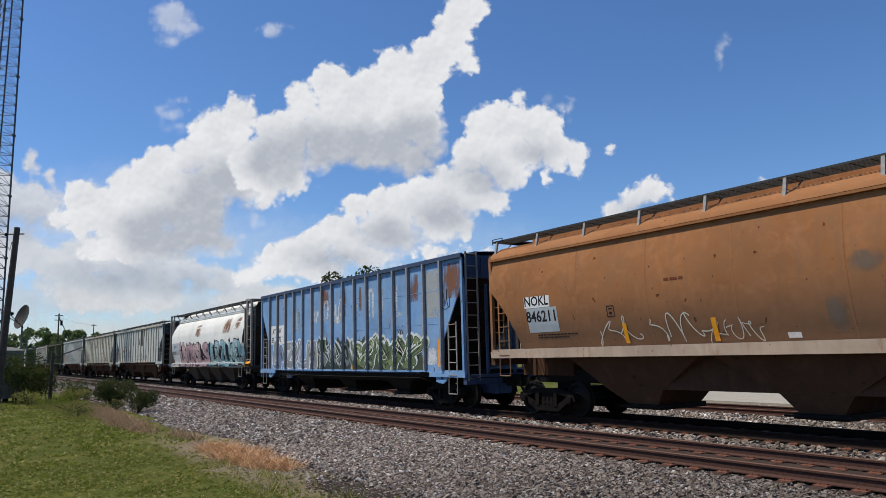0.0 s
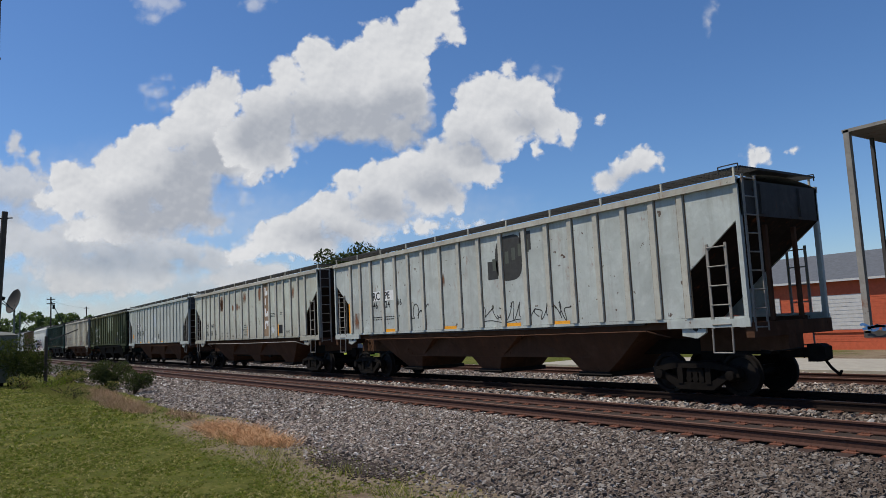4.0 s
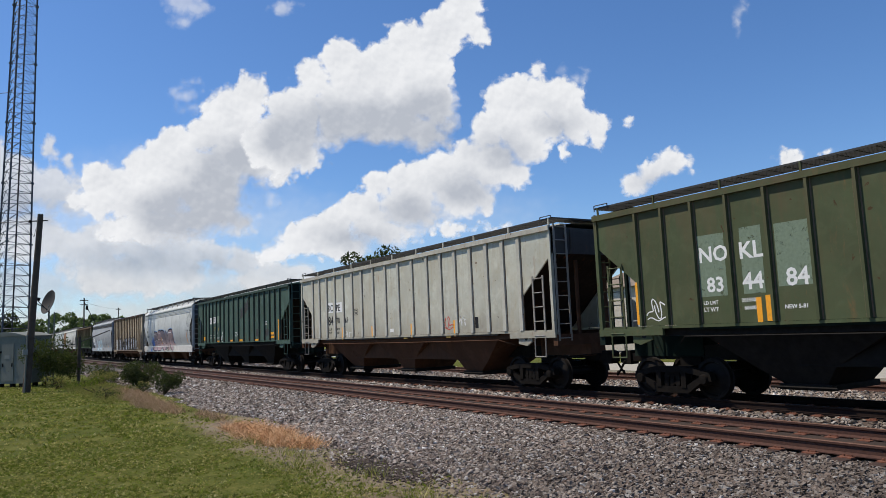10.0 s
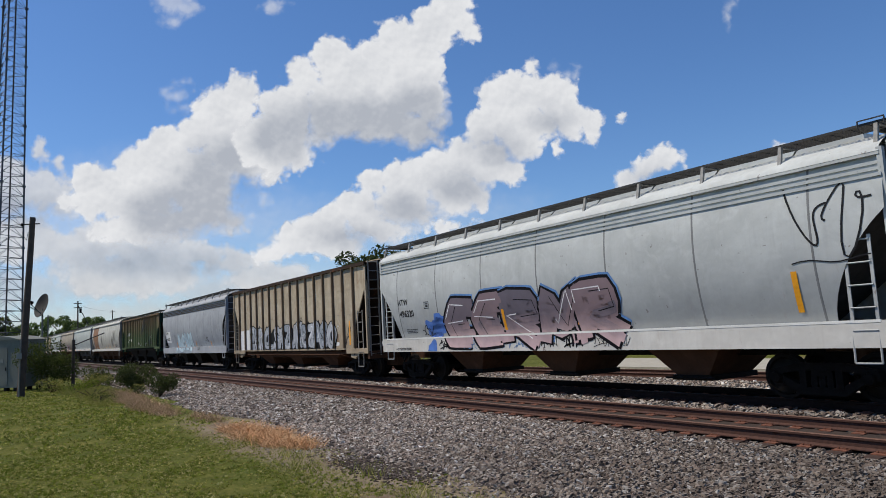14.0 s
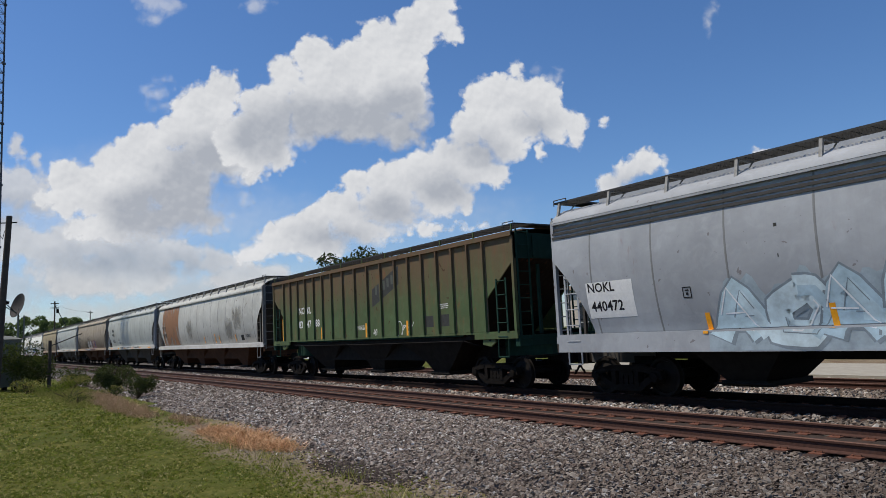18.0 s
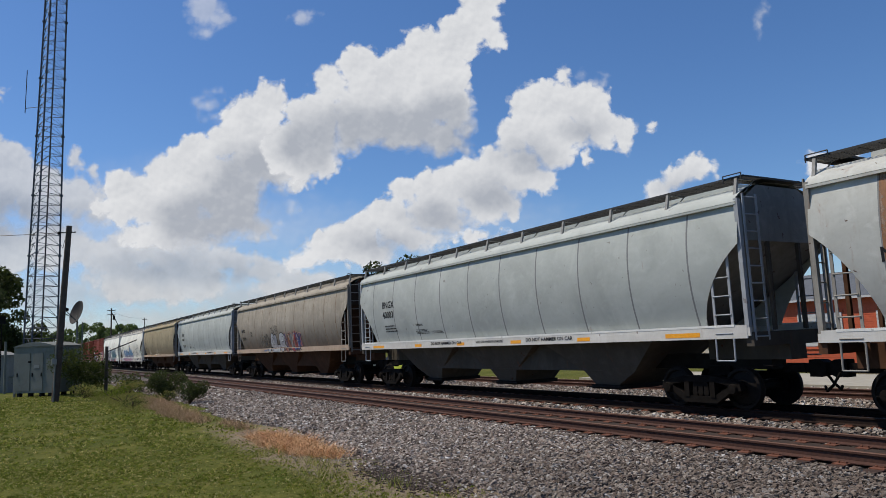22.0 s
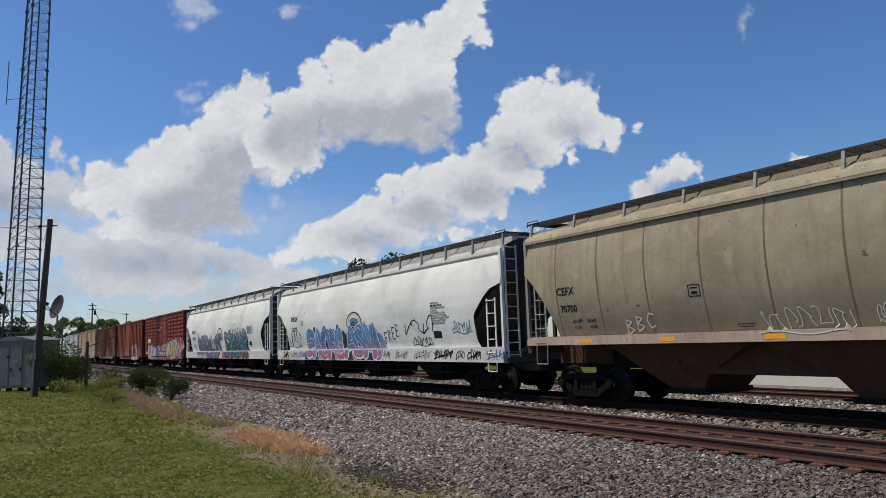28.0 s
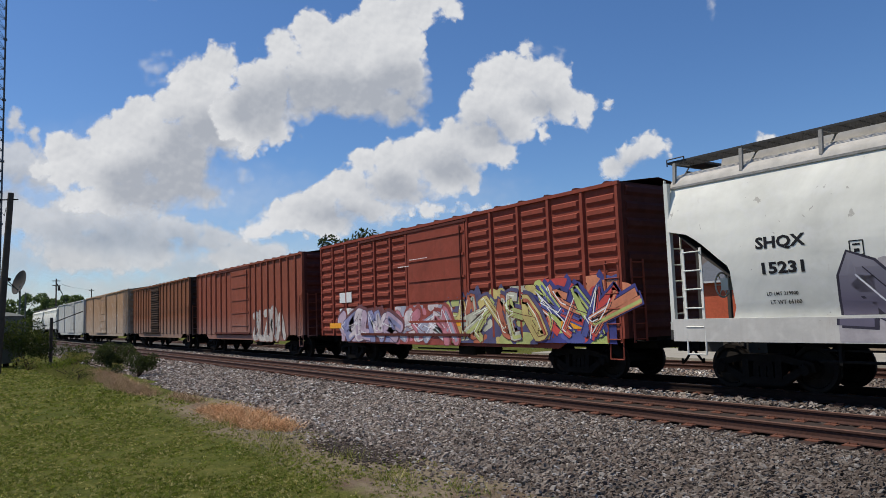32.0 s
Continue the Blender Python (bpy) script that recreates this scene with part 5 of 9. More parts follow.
# ---- lettering, reflectors, stains and graffiti on the cars ----
def ragged(name, color, edge=0.5, rough=0.8, scale=3.0, streak=1.0, cover=0.85):
    """Paint or rust with a ragged, broken outline: bare where the noise is low."""
    t = Tree(name)
    g = t.node("ShaderNodeTexCoord").outputs["Generated"]
    d = t.node("ShaderNodeVectorMath", {0: g, 1: (0.5, 0.5, 0.5)})
    d.operation = "SUBTRACT"
    flat = t.node("ShaderNodeVectorMath", {0: d.outputs[0], 1: (2.0, 0.0, 2.0)})
    flat.operation = "MULTIPLY"
    ln = t.node("ShaderNodeVectorMath", {0: flat.outputs[0]})
    ln.operation = "LENGTH"
    n = t.noise(t.coords((1, 1, streak)), scale, 7.0, 0.7, 0.3)
    k = t.math("SUBTRACT", t.math("ADD", t.math("MULTIPLY", n, 1.6), 0.1), t.math("MULTIPLY", ln.outputs["Value"], edge))
    fac = t.math("MULTIPLY", t.ramp(k, 0.34, 0.74), cover)
    n2 = t.noise(t.coords(), 14.0, 4.0)
    c = t.mix(n2, tuple(x * 0.7 for x in color), tuple(min(1, x * 1.25) for x in color))
    mat = t.finish(c, rough)
    mx, tr = t.node("ShaderNodeMixShader"), t.node("ShaderNodeBsdfTransparent")
    t.nt.links.new(fac, mx.inputs[0])
    t.nt.links.new(tr.outputs[0], mx.inputs[1])
    t.nt.links.new(t.bsdf.outputs[0], mx.inputs[2])
    t.nt.links.new(mx.outputs[0], t.out.inputs[0])
    return mat


INK = {
    "k": BLACK_PAINT, "w": WHITE_PAINT, "o": ORANGE_TAPE,
    "g": plain("grey_number_panel", hexa(168, 176, 180), 0.6, 0.0, 5.0, 0.1), "gf": ragged("faded_cream_panel", hexa(196, 192, 172), 0.15, cover=0.5),
    "wf": ragged("faded_white_letter_paint", hexa(210, 214, 214), 0.35, scale=5.0), "c": ragged("peeled_cream_letter_paint", hexa(176, 190, 200), 0.5, scale=5.0),
    "gg": ragged("grey_green_patch", hexa(120, 136, 116), 0.1, scale=6.0), "gg2": ragged("pale_green_patch", hexa(140, 152, 128), 0.3, scale=6.0),
    "d": plain("dark_consolidated_stencil", hexa(52, 52, 50), 0.7, 0.0, 9.0, 0.3), "br": plain("rust_brown_panel", hexa(134, 112, 90), 0.85, 0.0, 3.0, 0.25),
    "r": plain("rust_red_print", hexa(110, 58, 34), 0.9), "p": plain("chalk_line", hexa(206, 202, 186), 0.9, 0.0, 20.0, 0.15), "wr": WHITE_PAINT,
    "ye": plain("faded_ochre_numerals", hexa(150, 124, 62), 0.8, 0.0, 9.0, 0.3), "rp": ragged("rusty_repair_panel", hexa(146, 104, 72), 0.25, scale=1.4, streak=0.35),
}
RUST_SCAB = ragged("orange_rust_scab", hexa(126, 84, 58), 0.42, 0.9, 5.0, 0.22)
SOOT = ragged("grey_soot_stain", hexa(120, 116, 106), 0.5, 0.9, 3.0, 0.5, 0.5)
HUES = {}


def hue(r, g, b):
    key = (r, g, b)
    if key not in HUES:
        HUES[key] = plain("spray_paint", hexa(r, g, b), 0.6, 0.0, 2.2, 0.3)
    return HUES[key]


def plate_on(car, x0, x1, z0, z1, mat):
    d = fitted(car, x0, x1)
    x0, x1 = x0 + d, x1 + d
    return on_side(car, "paint_panel", patch(x0, x1, z0, z1, 2, 24), mat, lift=0.0045)


def frame_on(car, x0, x1, z0, z1, mat):
    d = fitted(car, x0, x1)
    x0, x1 = x0 + d, x1 + d
    w = 0.02
    return on_side(car, "stencil_box", joined(patch(x0, x1, z0, z0 + w), patch(x0, x1, z1 - w, z1), patch(x0, x0 + w, z0, z1, 1, 3), patch(x1 - w, x1, z0, z1, 1, 3), patch(x0 + 0.06, x1 - 0.06, z1 - 0.09, z1 - 0.06), patch(x0 + 0.08, x1 - 0.08, z0 + 0.06, z0 + 0.12)), mat, lift=0.006)


def fine_print(car, x, z, width, rows, height, mat):
    return on_side(car, "small_lettering", small_print(x, z, width, rows, height * 0.55, random.Random(int(x * 100) + rows)), mat, lift=0.007)


def faded_block(car, x0, x1, z0, z1, mat, seed):
    """A worn letter of a painted-over name, as a plain block with a bite out of it."""
    d = fitted(car, x0, x1)
    x0, x1 = x0 + d, x1 + d
    r = random.Random(seed)
    k = r.uniform(0.25, 0.4) * (x1 - x0)
    out = [patch(x0, x0 + k, z0, z1, 1, 4)]
    if r.random() < 0.7:
        out.append(patch(x0 + k, x1, z1 - k, z1, 1, 2))
    if r.random() < 0.6:
        out.append(patch(x0 + k, x1, z0, z0 + k, 1, 2))
    if r.random() < 0.5:
        out.append(patch(x1 - k, x1, z0 + k, z1 - k, 1, 3))
    return on_side(car, "faded_lettering", joined(*out), mat, lift=0.006)


def reflector(car, x0, x1, z0, z1):
    d = fitted(car, x0, x1)
    x0, x1 = x0 + d, x1 + d
    return on_side(car, "reflector", patch(x0, x1, z0, z1, 1, 16), ORANGE_TAPE, "orange reflective strip", 0.015)


def sill_face(car, x0, x1, z0, z1, mat, name, lift=0.004):
    y = -1.55 - lift
    me = bpy.data.meshes.new(name)
    me.from_pydata([(x0, y, z0), (x1, y, z0), (x1, y, z1), (x0, y, z1)], [], [(0, 1, 2, 3)])
    me.materials.append(mat)
    ob = new(name, me)
    ob.parent = car
    return ob


def sill_z(car):
    """Lower and upper edge of the car's side sill."""
    zs = [v.co.z for c in car.children if c.name.startswith("side_sill") for v in c.data.vertices]
    return min(zs), max(zs)


def sill_reflector(car, x0, x1):
    a, b = sill_z(car)
    return tagged(sill_face(car, x0, x1, a + 0.05, min(a + 0.15, b - 0.07), ORANGE_TAPE, "reflector"), "orange reflective strip")


def rust_scab(car, x0, x1, z0, z1, seed=0):
    return on_side(car, "rust_stain", patch(x0, x1, z0, z1, 3, 6), RUST_SCAB, "rust showing through the paint", 0.0035)


def stain(car, x0, x1, z0, z1, kind="d", seed=0):
    return on_side(car, "soot_stain", patch(x0, x1, z0, z1, 3, 6), SOOT, "grey scuffed stain", 0.0035)


def dent_mark(car, x, z0, z1):
    return on_side(car, "scrape", ([(x - 0.02, z1), (x + 0.05, z1), (x + 0.03, z0), (x + 0.01, z0)], [(0, 1, 2, 3)]), INK["d"], "dark scrape", 0.005)


def wobble(cx, cz, rx, rz, rng, rough=1.0, rings=4, n=22, ph=None):
    """A rounded, uneven blob, as rings."""
    ph = ph or [rng.uniform(0, 6.28) for _ in range(4)]
    v = [(cx, cz)]
    for k in range(1, rings + 1):
        for i in range(n):
            a = 2 * math.pi * i / n
            c, s = math.cos(a), math.sin(a)
            sq = (abs(c) ** 3.2 + abs(s) ** 3.2) ** (-1 / 3.2)
            r = sq * (1 + rough * (0.12 * math.sin(2 * a + ph[0]) + 0.13 * math.sin(3 * a + ph[1]) + 0.07 * math.sin(5 * a + ph[2]))) * k / rings
            v.append((cx + rx * r * c, cz + rz * r * s))
    f = [(0, 1 + i, 1 + (i + 1) % n) for i in range(n)]
    for k in range(rings - 1):
        b = 1 + k * n
        f += [(b + i, b + n + i, b + n + (i + 1) % n, b + (i + 1) % n) for i in range(n)]
    return (v, f), ph


def clipped(flat, z0, z1):
    return [(x, min(max(z, z0), z1)) for x, z in flat[0]], flat[1]


def arc_line(x0, z0, w, h, rng, n=14):
    """A looping line of writing."""
    p = [rng.uniform(0, 6.28) for _ in range(3)]
    k = [rng.uniform(0.7, 1.6), rng.uniform(1.4, 2.6)]
    return [(x0 + w * (i / n + 0.16 * math.sin(6.28 * k[1] * i / n + p[0])), z0 + h * (0.5 + 0.34 * math.sin(6.28 * k[0] * i / n + p[1]) + 0.16 * math.sin(6.28 * k[1] * i / n + p[2]))) for i in range(n + 1)]


def scrawl(car, x0, x1, z0, z1, ink="k", seed=1):
    """A tag in thin paint lines: loops and hooks, no letters."""
    r = random.Random(seed)
    n = max(2, int((x1 - x0) / max(0.2, (z1 - z0) * 0.7)))
    w = (x1 - x0) / n
    out = [stroke(arc_line(x0 + w * i, z0, w * 1.1, z1 - z0, r, 22), (0.03 if z1 - z0 < 0.6 else 0.04) * (0.65 if ink == "p" else 1.0)) for i in range(n)]
    if r.random() < 0.5:
        out.append(stroke([(x0 + (x1 - x0) * i / 8, z0 + 0.04 * math.sin(i)) for i in range(9)], 0.025))
    return on_side(car, "graffiti_tag", joined(*out), {"r": hue(190, 60, 50), "t": hue(80, 140, 156)}.get(ink) or INK[ink], "thin scrawled tag", 0.0085)


PRINT = {"F": [[(0.1, 0.0), (0.0, 1.0), (0.9, 0.95)], [(0.05, 0.5), (0.7, 0.55)]], "R": [[(0.05, 0.0), (0.1, 1.0), (0.8, 0.8), (0.1, 0.5), (0.9, 0.0)]],
         "B": [[(0.1, 0.0), (0.1, 1.0), (0.75, 0.85), (0.15, 0.55), (0.85, 0.3), (0.1, 0.0)]], "C": [[(0.85, 0.85), (0.35, 1.0), (0.05, 0.5), (0.35, 0.0), (0.85, 0.15)]],
         "E": [[(0.9, 0.95), (0.1, 1.0), (0.05, 0.0), (0.9, 0.05)], [(0.07, 0.5), (0.7, 0.52)]]}


def sprayed_word(car, word, x0, x1, z0, z1, ink="k"):
    """A word in single sprayed lines, slanting upwards."""
    w = (x1 - x0) / len(word)
    for i, ch in enumerate(word):
        lines = [stroke(smoothed([(x0 + w * (i + 0.8 * px), z0 + (z1 - z0) * (0.12 * i + 0.64 * pz)) for px, pz in sk], 5, True), 0.035) for sk in PRINT[ch]]
        on_side(car, "graffiti_letter", joined(*lines), INK[ink], "thin sprayed letter", 0.0085)


PALETTES = {  # outline, fills, shine, halo
    "wcloud": ((222, 226, 230), ((128, 134, 138), (104, 122, 150), (140, 144, 146)), (236, 238, 240), None),
    "greens": ((30, 36, 34), ((66, 84, 58), (54, 66, 58), (120, 130, 130)), (210, 214, 214), (196, 202, 206)),
    "green": ((26, 32, 26), ((116, 130, 86), (96, 112, 78), (84, 98, 70)), (214, 220, 206), (206, 212, 208)),
    "pink": ((42, 38, 44), ((178, 146, 152), (190, 164, 160), (160, 132, 140)), (226, 218, 214), None),
    "teal": ((26, 34, 38), ((112, 160, 172), (134, 174, 180), (160, 184, 180), (96, 138, 154)), (228, 236, 232), None),
    "purple": ((22, 20, 24), ((116, 104, 112), (134, 114, 118), (104, 96, 106)), (236, 230, 230), (92, 132, 184)),
    "bw": ((22, 22, 24), ((160, 164, 170), (140, 146, 154), (176, 178, 182)), (214, 216, 216), None),
    "paleblue": ((124, 136, 144), ((182, 204, 212), (196, 214, 220), (168, 192, 204)), (228, 234, 236), None),
    "grey": ((22, 22, 24), ((170, 172, 174), (150, 152, 158)), (220, 220, 220), None),
    "orangeblue": ((70, 50, 52), ((52, 74, 132), (150, 96, 70), (120, 124, 128), (150, 60, 56)), (200, 190, 170), (150, 120, 104)),
    "bluecloud": ((206, 214, 220), ((84, 134, 176), (98, 148, 188), (76, 122, 166)), (220, 228, 232), None),
    "greypurple": ((52, 48, 62), ((106, 100, 118), (122, 116, 132), (92, 88, 108)), (228, 228, 234), None),
    "tealred": ((18, 34, 40), ((36, 104, 120), (48, 118, 126), (32, 90, 112)), (206, 224, 224), None),
    "pinkblue": ((58, 50, 84), ((182, 160, 176), (138, 138, 172), (206, 194, 196)), (232, 228, 230), (110, 66, 66)),
    "pinkblue2": ((120, 60, 60), ((190, 120, 130), (160, 160, 176), (206, 196, 196)), (230, 230, 236), (150, 70, 60)),
    "limeorange": ((110, 60, 44), ((176, 180, 112), (198, 180, 112), (176, 100, 74), (186, 184, 164)), (226, 226, 206), (84, 80, 112)),
    "redblue": ((60, 40, 60), ((196, 72, 66), (206, 130, 96), (180, 190, 110), (84, 90, 150)), (236, 232, 226), (66, 66, 128)),
    "whitefill": ((120, 70, 56), ((190, 186, 178), (176, 168, 160)), (214, 210, 204), None),
    "blu": ((60, 96, 170), ((78, 118, 190),), (150, 180, 220), None),
}


FORMS = [  # skeletons of invented letter-like forms in a unit box
    [[(0.05, 0.0), (0.14, 0.95), (0.5, 0.3), (0.84, 0.95), (0.95, 0.0)]],
    [[(0.9, 0.88), (0.25, 0.95), (0.08, 0.5), (0.25, 0.08), (0.9, 0.1)], [(0.1, 0.5), (0.65, 0.5)]],
    [[(0.18, 1.0), (0.12, 0.08), (0.95, 0.04)]],
    [[(0.88, 0.86), (0.5, 0.98), (0.12, 0.78), (0.45, 0.53), (0.88, 0.3), (0.55, 0.04), (0.06, 0.14)]],
    [[(0.08, 0.0), (0.14, 0.95), (0.72, 0.92), (0.78, 0.6), (0.2, 0.48), (0.95, 0.0)]],
    [[(0.5, 0.95), (0.1, 0.62), (0.2, 0.1), (0.7, 0.04), (0.92, 0.5), (0.62, 0.93), (0.4, 0.96)]],
    [[(0.02, 0.0), (0.45, 0.98), (0.98, 0.0)], [(0.25, 0.38), (0.75, 0.38)]],
    [[(0.06, 1.0), (0.2, 0.1), (0.8, 0.08), (0.94, 1.0)]],
    [[(0.08, 0.0), (0.12, 0.96), (0.88, 0.06), (0.94, 1.0)]],
    [[(0.1, 0.95), (0.9, 0.9), (0.15, 0.1), (0.95, 0.05)]],
]


def smoothed(pts, n, sharp):
    """Points along a bent line; sharp keeps the corners."""
    out = []
    for i in range(len(pts) - 1):
        p0, p1, p2, p3 = pts[max(0, i - 1)], pts[i], pts[i + 1], pts[min(len(pts) - 1, i + 2)]
        for k in range(n):
            t = k / n
            if sharp:
                out.append(tuple(p1[c] + (p2[c] - p1[c]) * t for c in (0, 1)))
            else:
                out.append(tuple(0.5 * (2 * p1[c] + (p2[c] - p0[c]) * t + (2 * p0[c] - 5 * p1[c] + 4 * p2[c] - p3[c]) * t * t + (3 * p1[c] - p0[c] - 3 * p2[c] + p3[c]) * t ** 3) for c in (0, 1)))
    return out + [pts[-1]]


def fat_line(pts, w, lift=0.0, cols=4, caps=True):
    """A wide ribbon in narrow cells, with rounded ends."""
    v, f = [], []
    for i, (x, z) in enumerate(pts):
        a, b = pts[max(0, i - 1)], pts[min(len(pts) - 1, i + 1)]
        dx, dz = b[0] - a[0], b[1] - a[1]
        k = math.hypot(dx, dz) or 1
        for c in range(cols + 1):
            s = (c / cols - 0.5) * w
            v.append((x - dz / k * s, z + dx / k * s, lift))
    m = cols + 1
    f = [(i * m + c, i * m + c + 1, (i + 1) * m + c + 1, (i + 1) * m + c) for i in range(len(pts) - 1) for c in range(cols)]
    out = [(v, f)]
    if caps:
        for j, (x, z) in enumerate((pts[0], pts[-1], pts[len(pts) // 3], pts[2 * len(pts) // 3])):
            ring = [(x, z, lift + 0.00012 + 0.00003 * j)] + [(x + 0.5 * w * math.cos(q * math.pi / 6), z + 0.5 * w * math.sin(q * math.pi / 6), lift + 0.00012 + 0.00003 * j) for q in range(12)]
            out.append((ring, [(0, 1 + q, 1 + (q + 1) % 12) for q in range(12)]))
    return out


def kept(flats, z0):
    return [([(p[0], max(p[1], z0), p[2]) for p in v], f) for v, f in flats]


WILD = ("pinkblue", "pinkblue2", "limeorange", "redblue", "greens", "green")
SHARP = ("purple", "orangeblue", "limeorange", "redblue", "paleblue", "teal", "greypurple", "greens")
MASSES = {"greypurple": (170, 164, 166), "teal": (30, 36, 40), "pink": (46, 40, 46), "bw": (34, 34, 36), "green": (60, 70, 52), "greens": (48, 58, 50), "bluecloud": (40, 46, 58), "paleblue": (150, 164, 172)}  # the ground the letters stand on
FADES = {"tealred": ("top", (150, 158, 168)), "bluecloud": ("foot", (178, 94, 100)), "greypurple": ("top", (146, 144, 152)), "purple": ("foot", (206, 176, 176)), "teal": ("top", (156, 190, 196))}


def faded(c, where, other, z0, z1):
    """Sprayed paint that runs from one colour into another over its height."""
    key = (c, other, round(z0, 1))
    if key not in HUES:
        t = Tree("faded_spray_paint")
        co = t.node("ShaderNodeTexCoord").outputs["Object"]
        z = t.node("ShaderNodeSeparateXYZ", {0: co}).outputs[2]
        n = t.noise(t.coords(), 2.0, 5.0, 0.6)
        f = t.ramp(t.math("ADD", z, t.math("MULTIPLY", n, 0.5)), (z0 if where == "foot" else z0 + 0.45 * (z1 - z0)) + 0.25, (z0 + 0.55 * (z1 - z0) if where == "foot" else z1) + 0.25)
        lo, hi = (hexa(*other), hexa(*c)) if where == "foot" else (hexa(*c), hexa(*other))
        HUES[key] = t.finish(t.mix(t.math("MULTIPLY", t.ramp(n, 0.35, 0.75), 0.3), t.mix(f, lo, hi), (0.4, 0.4, 0.4), "MULTIPLY"), 0.6)
    return HUES[key]


def mass_shape(x0, x1, z0, z1, seed):
    """A band with an uneven, heaped upper edge."""
    m, h = max(12, int((x1 - x0) / 0.11)), z1 - z0
    tops = []
    for i in range(m + 1):
        u = i / m
        k = 0.80 + 0.10 * math.sin(9.0 * u * (x1 - x0) / 2 + seed) + 0.08 * math.sin(23.0 * u * (x1 - x0) / 2 + 2 * seed)
        tops.append(h * k * min(1.0, 0.35 + 7 * u, 0.35 + 7 * (1 - u)))
    v = [(x0 + (x1 - x0) * i / m, z0 + tops[i] * j / 8) for j in range(9) for i in range(m + 1)]
    return v, [(j * (m + 1) + i, j * (m + 1) + i + 1, (j + 1) * (m + 1) + i + 1, (j + 1) * (m + 1) + i) for j in range(8) for i in range(m)]


def graffiti(car, x0, x1, z0, z1, palette, n, seed, forms=None):
    """Letter-like forms, crowded and overlapping, with ground, outline, fill, shade and shine."""
    r = random.Random(seed)
    line, fills, shine, halo = PALETTES[palette]
    if car in SILLS:
        low = sill_z(car)
        if z0 < low[1] + 0.25:
            z0 = low[0] + 0.02
    sharp, wild = palette in SHARP, palette in WILD
    n = int(n * 1.8) if wild else n
    w, h = (x1 - x0) / n, z1 - z0

    def tone(c):
        return faded(c, *FADES[palette], z0, z1) if palette in FADES else hue(*c)

    hal, outs, fl, sh, marks, ins = [], [], {}, [], [], []
    last = None
    for i in range(n):
        g = forms[i % len(forms)] if forms else r.choice([k for k in range(len(FORMS)) if k != last])
        last = g
        fat = min(w * 0.44, h * 0.34) * r.uniform(0.9, 1.1) * (1.5 if wild else 1.0)
        tall = h * r.uniform(0.84, 1.0)
        bx, bz = x0 + w * i + fat * 0.3, z0 + fat * 0.42 + (h - tall) * r.uniform(0.0, 0.4)
        bw, bh = w * r.uniform(1.16, 1.32) - fat * 0.6, tall - fat * 0.85
        lean = r.uniform(-0.10, 0.16) * bw
        ink = fills[i % len(fills)]
        for j, sk in enumerate(FORMS[g]):
            pts = [(bx + bw * (px + r.uniform(-0.07, 0.07)) + lean * pz, bz + bh * (pz + r.uniform(-0.06, 0.06))) for px, pz in sk]
            if wild:  # interlocked, tipped forms
                q, cx, cz = r.uniform(-1.1, 1.1), bx + bw / 2, bz + bh / 2
                pts = [(cx + 1.4 * ((px - cx) * math.cos(q) - (pz - cz) * math.sin(q)), min(z1, max(z0 + 0.1, cz + (px - cx) * math.sin(q) + (pz - cz) * math.cos(q)))) for px, pz in pts]
            pts = smoothed(pts, 7, sharp)
            e = 0.0023 * i + 0.00005 * j
            if halo:
                hal += kept(fat_line([(px + 0.04, pz + 0.05) for px, pz in pts], fat * 1.1 + 0.12, e, caps=not sharp), z0)
            outs += kept(fat_line(pts, fat + (0.045 if wild else 0.17 if palette == "purple" else 0.10), e, caps=not sharp), z0 - 0.02)
            if not wild:
                outs += kept(fat_line([(px + 0.06, pz - 0.05) for px, pz in pts], fat + 0.04, e + 0.00002, caps=False), z0 - 0.02)
            fl.setdefault(ink, []).extend(kept(fat_line(pts, fat, e, caps=not sharp), z0))
            k = len(pts)
            other = fills[(i + 1) % len(fills)]
            if len(fills) > 1:
                marks.append((other, kept(fat_line([(px + fat * 0.14, pz - fat * 0.1) for px, pz in pts[k // 2:]], fat * 0.4, e, caps=False), z0)))
            ins += kept(fat_line([(px + fat * 0.2, pz) for px, pz in pts[k // 4:3 * k // 4]], 0.022, e, 1, False), z0)
            rim = [(px - fat * 0.36, pz + fat * 0.14) for px, pz in pts]
            p = r.randrange(0, max(1, k - 10))
            sh += kept(fat_line(rim[p:p + 12], 0.032, e, 1, False), z0)
    if car.name.startswith("boxcar") and n > 3 and palette != "whitefill":
        on_side(car, "graffiti", mass_shape(x0, x1, z0, z1 + 0.2, seed), hue(*(halo or fills[0])), "painted field behind graffiti", 0.0042, True)
        for q in range(22):
            b = clipped(wobble(r.uniform(x0, x1), r.uniform(z0, z1), r.uniform(0.15, 0.5), r.uniform(0.08, 0.22), r)[0], z0, z1)
            on_side(car, "graffiti", b, hue(*fills[q % len(fills)]), "painted patch behind graffiti", 0.0046 + 0.00005 * q, True)
    elif palette in MASSES:
        on_side(car, "graffiti", mass_shape(x0 - 0.08, x1 + 0.12, z0, z1 + 0.06, seed), hue(*MASSES[palette]), "painted field behind graffiti", 0.0042, True)
    if hal:
        on_side(car, "graffiti", joined(*hal), hue(*halo), "painted glow behind graffiti", 0.0050, True)
    on_side(car, "graffiti", joined(*outs), hue(*line), "graffiti outline", 0.0070, True)
    for c, bl in fl.items():
        on_side(car, "graffiti", joined(*bl), tone(c), "spray-painted graffiti fill", 0.0090, True)
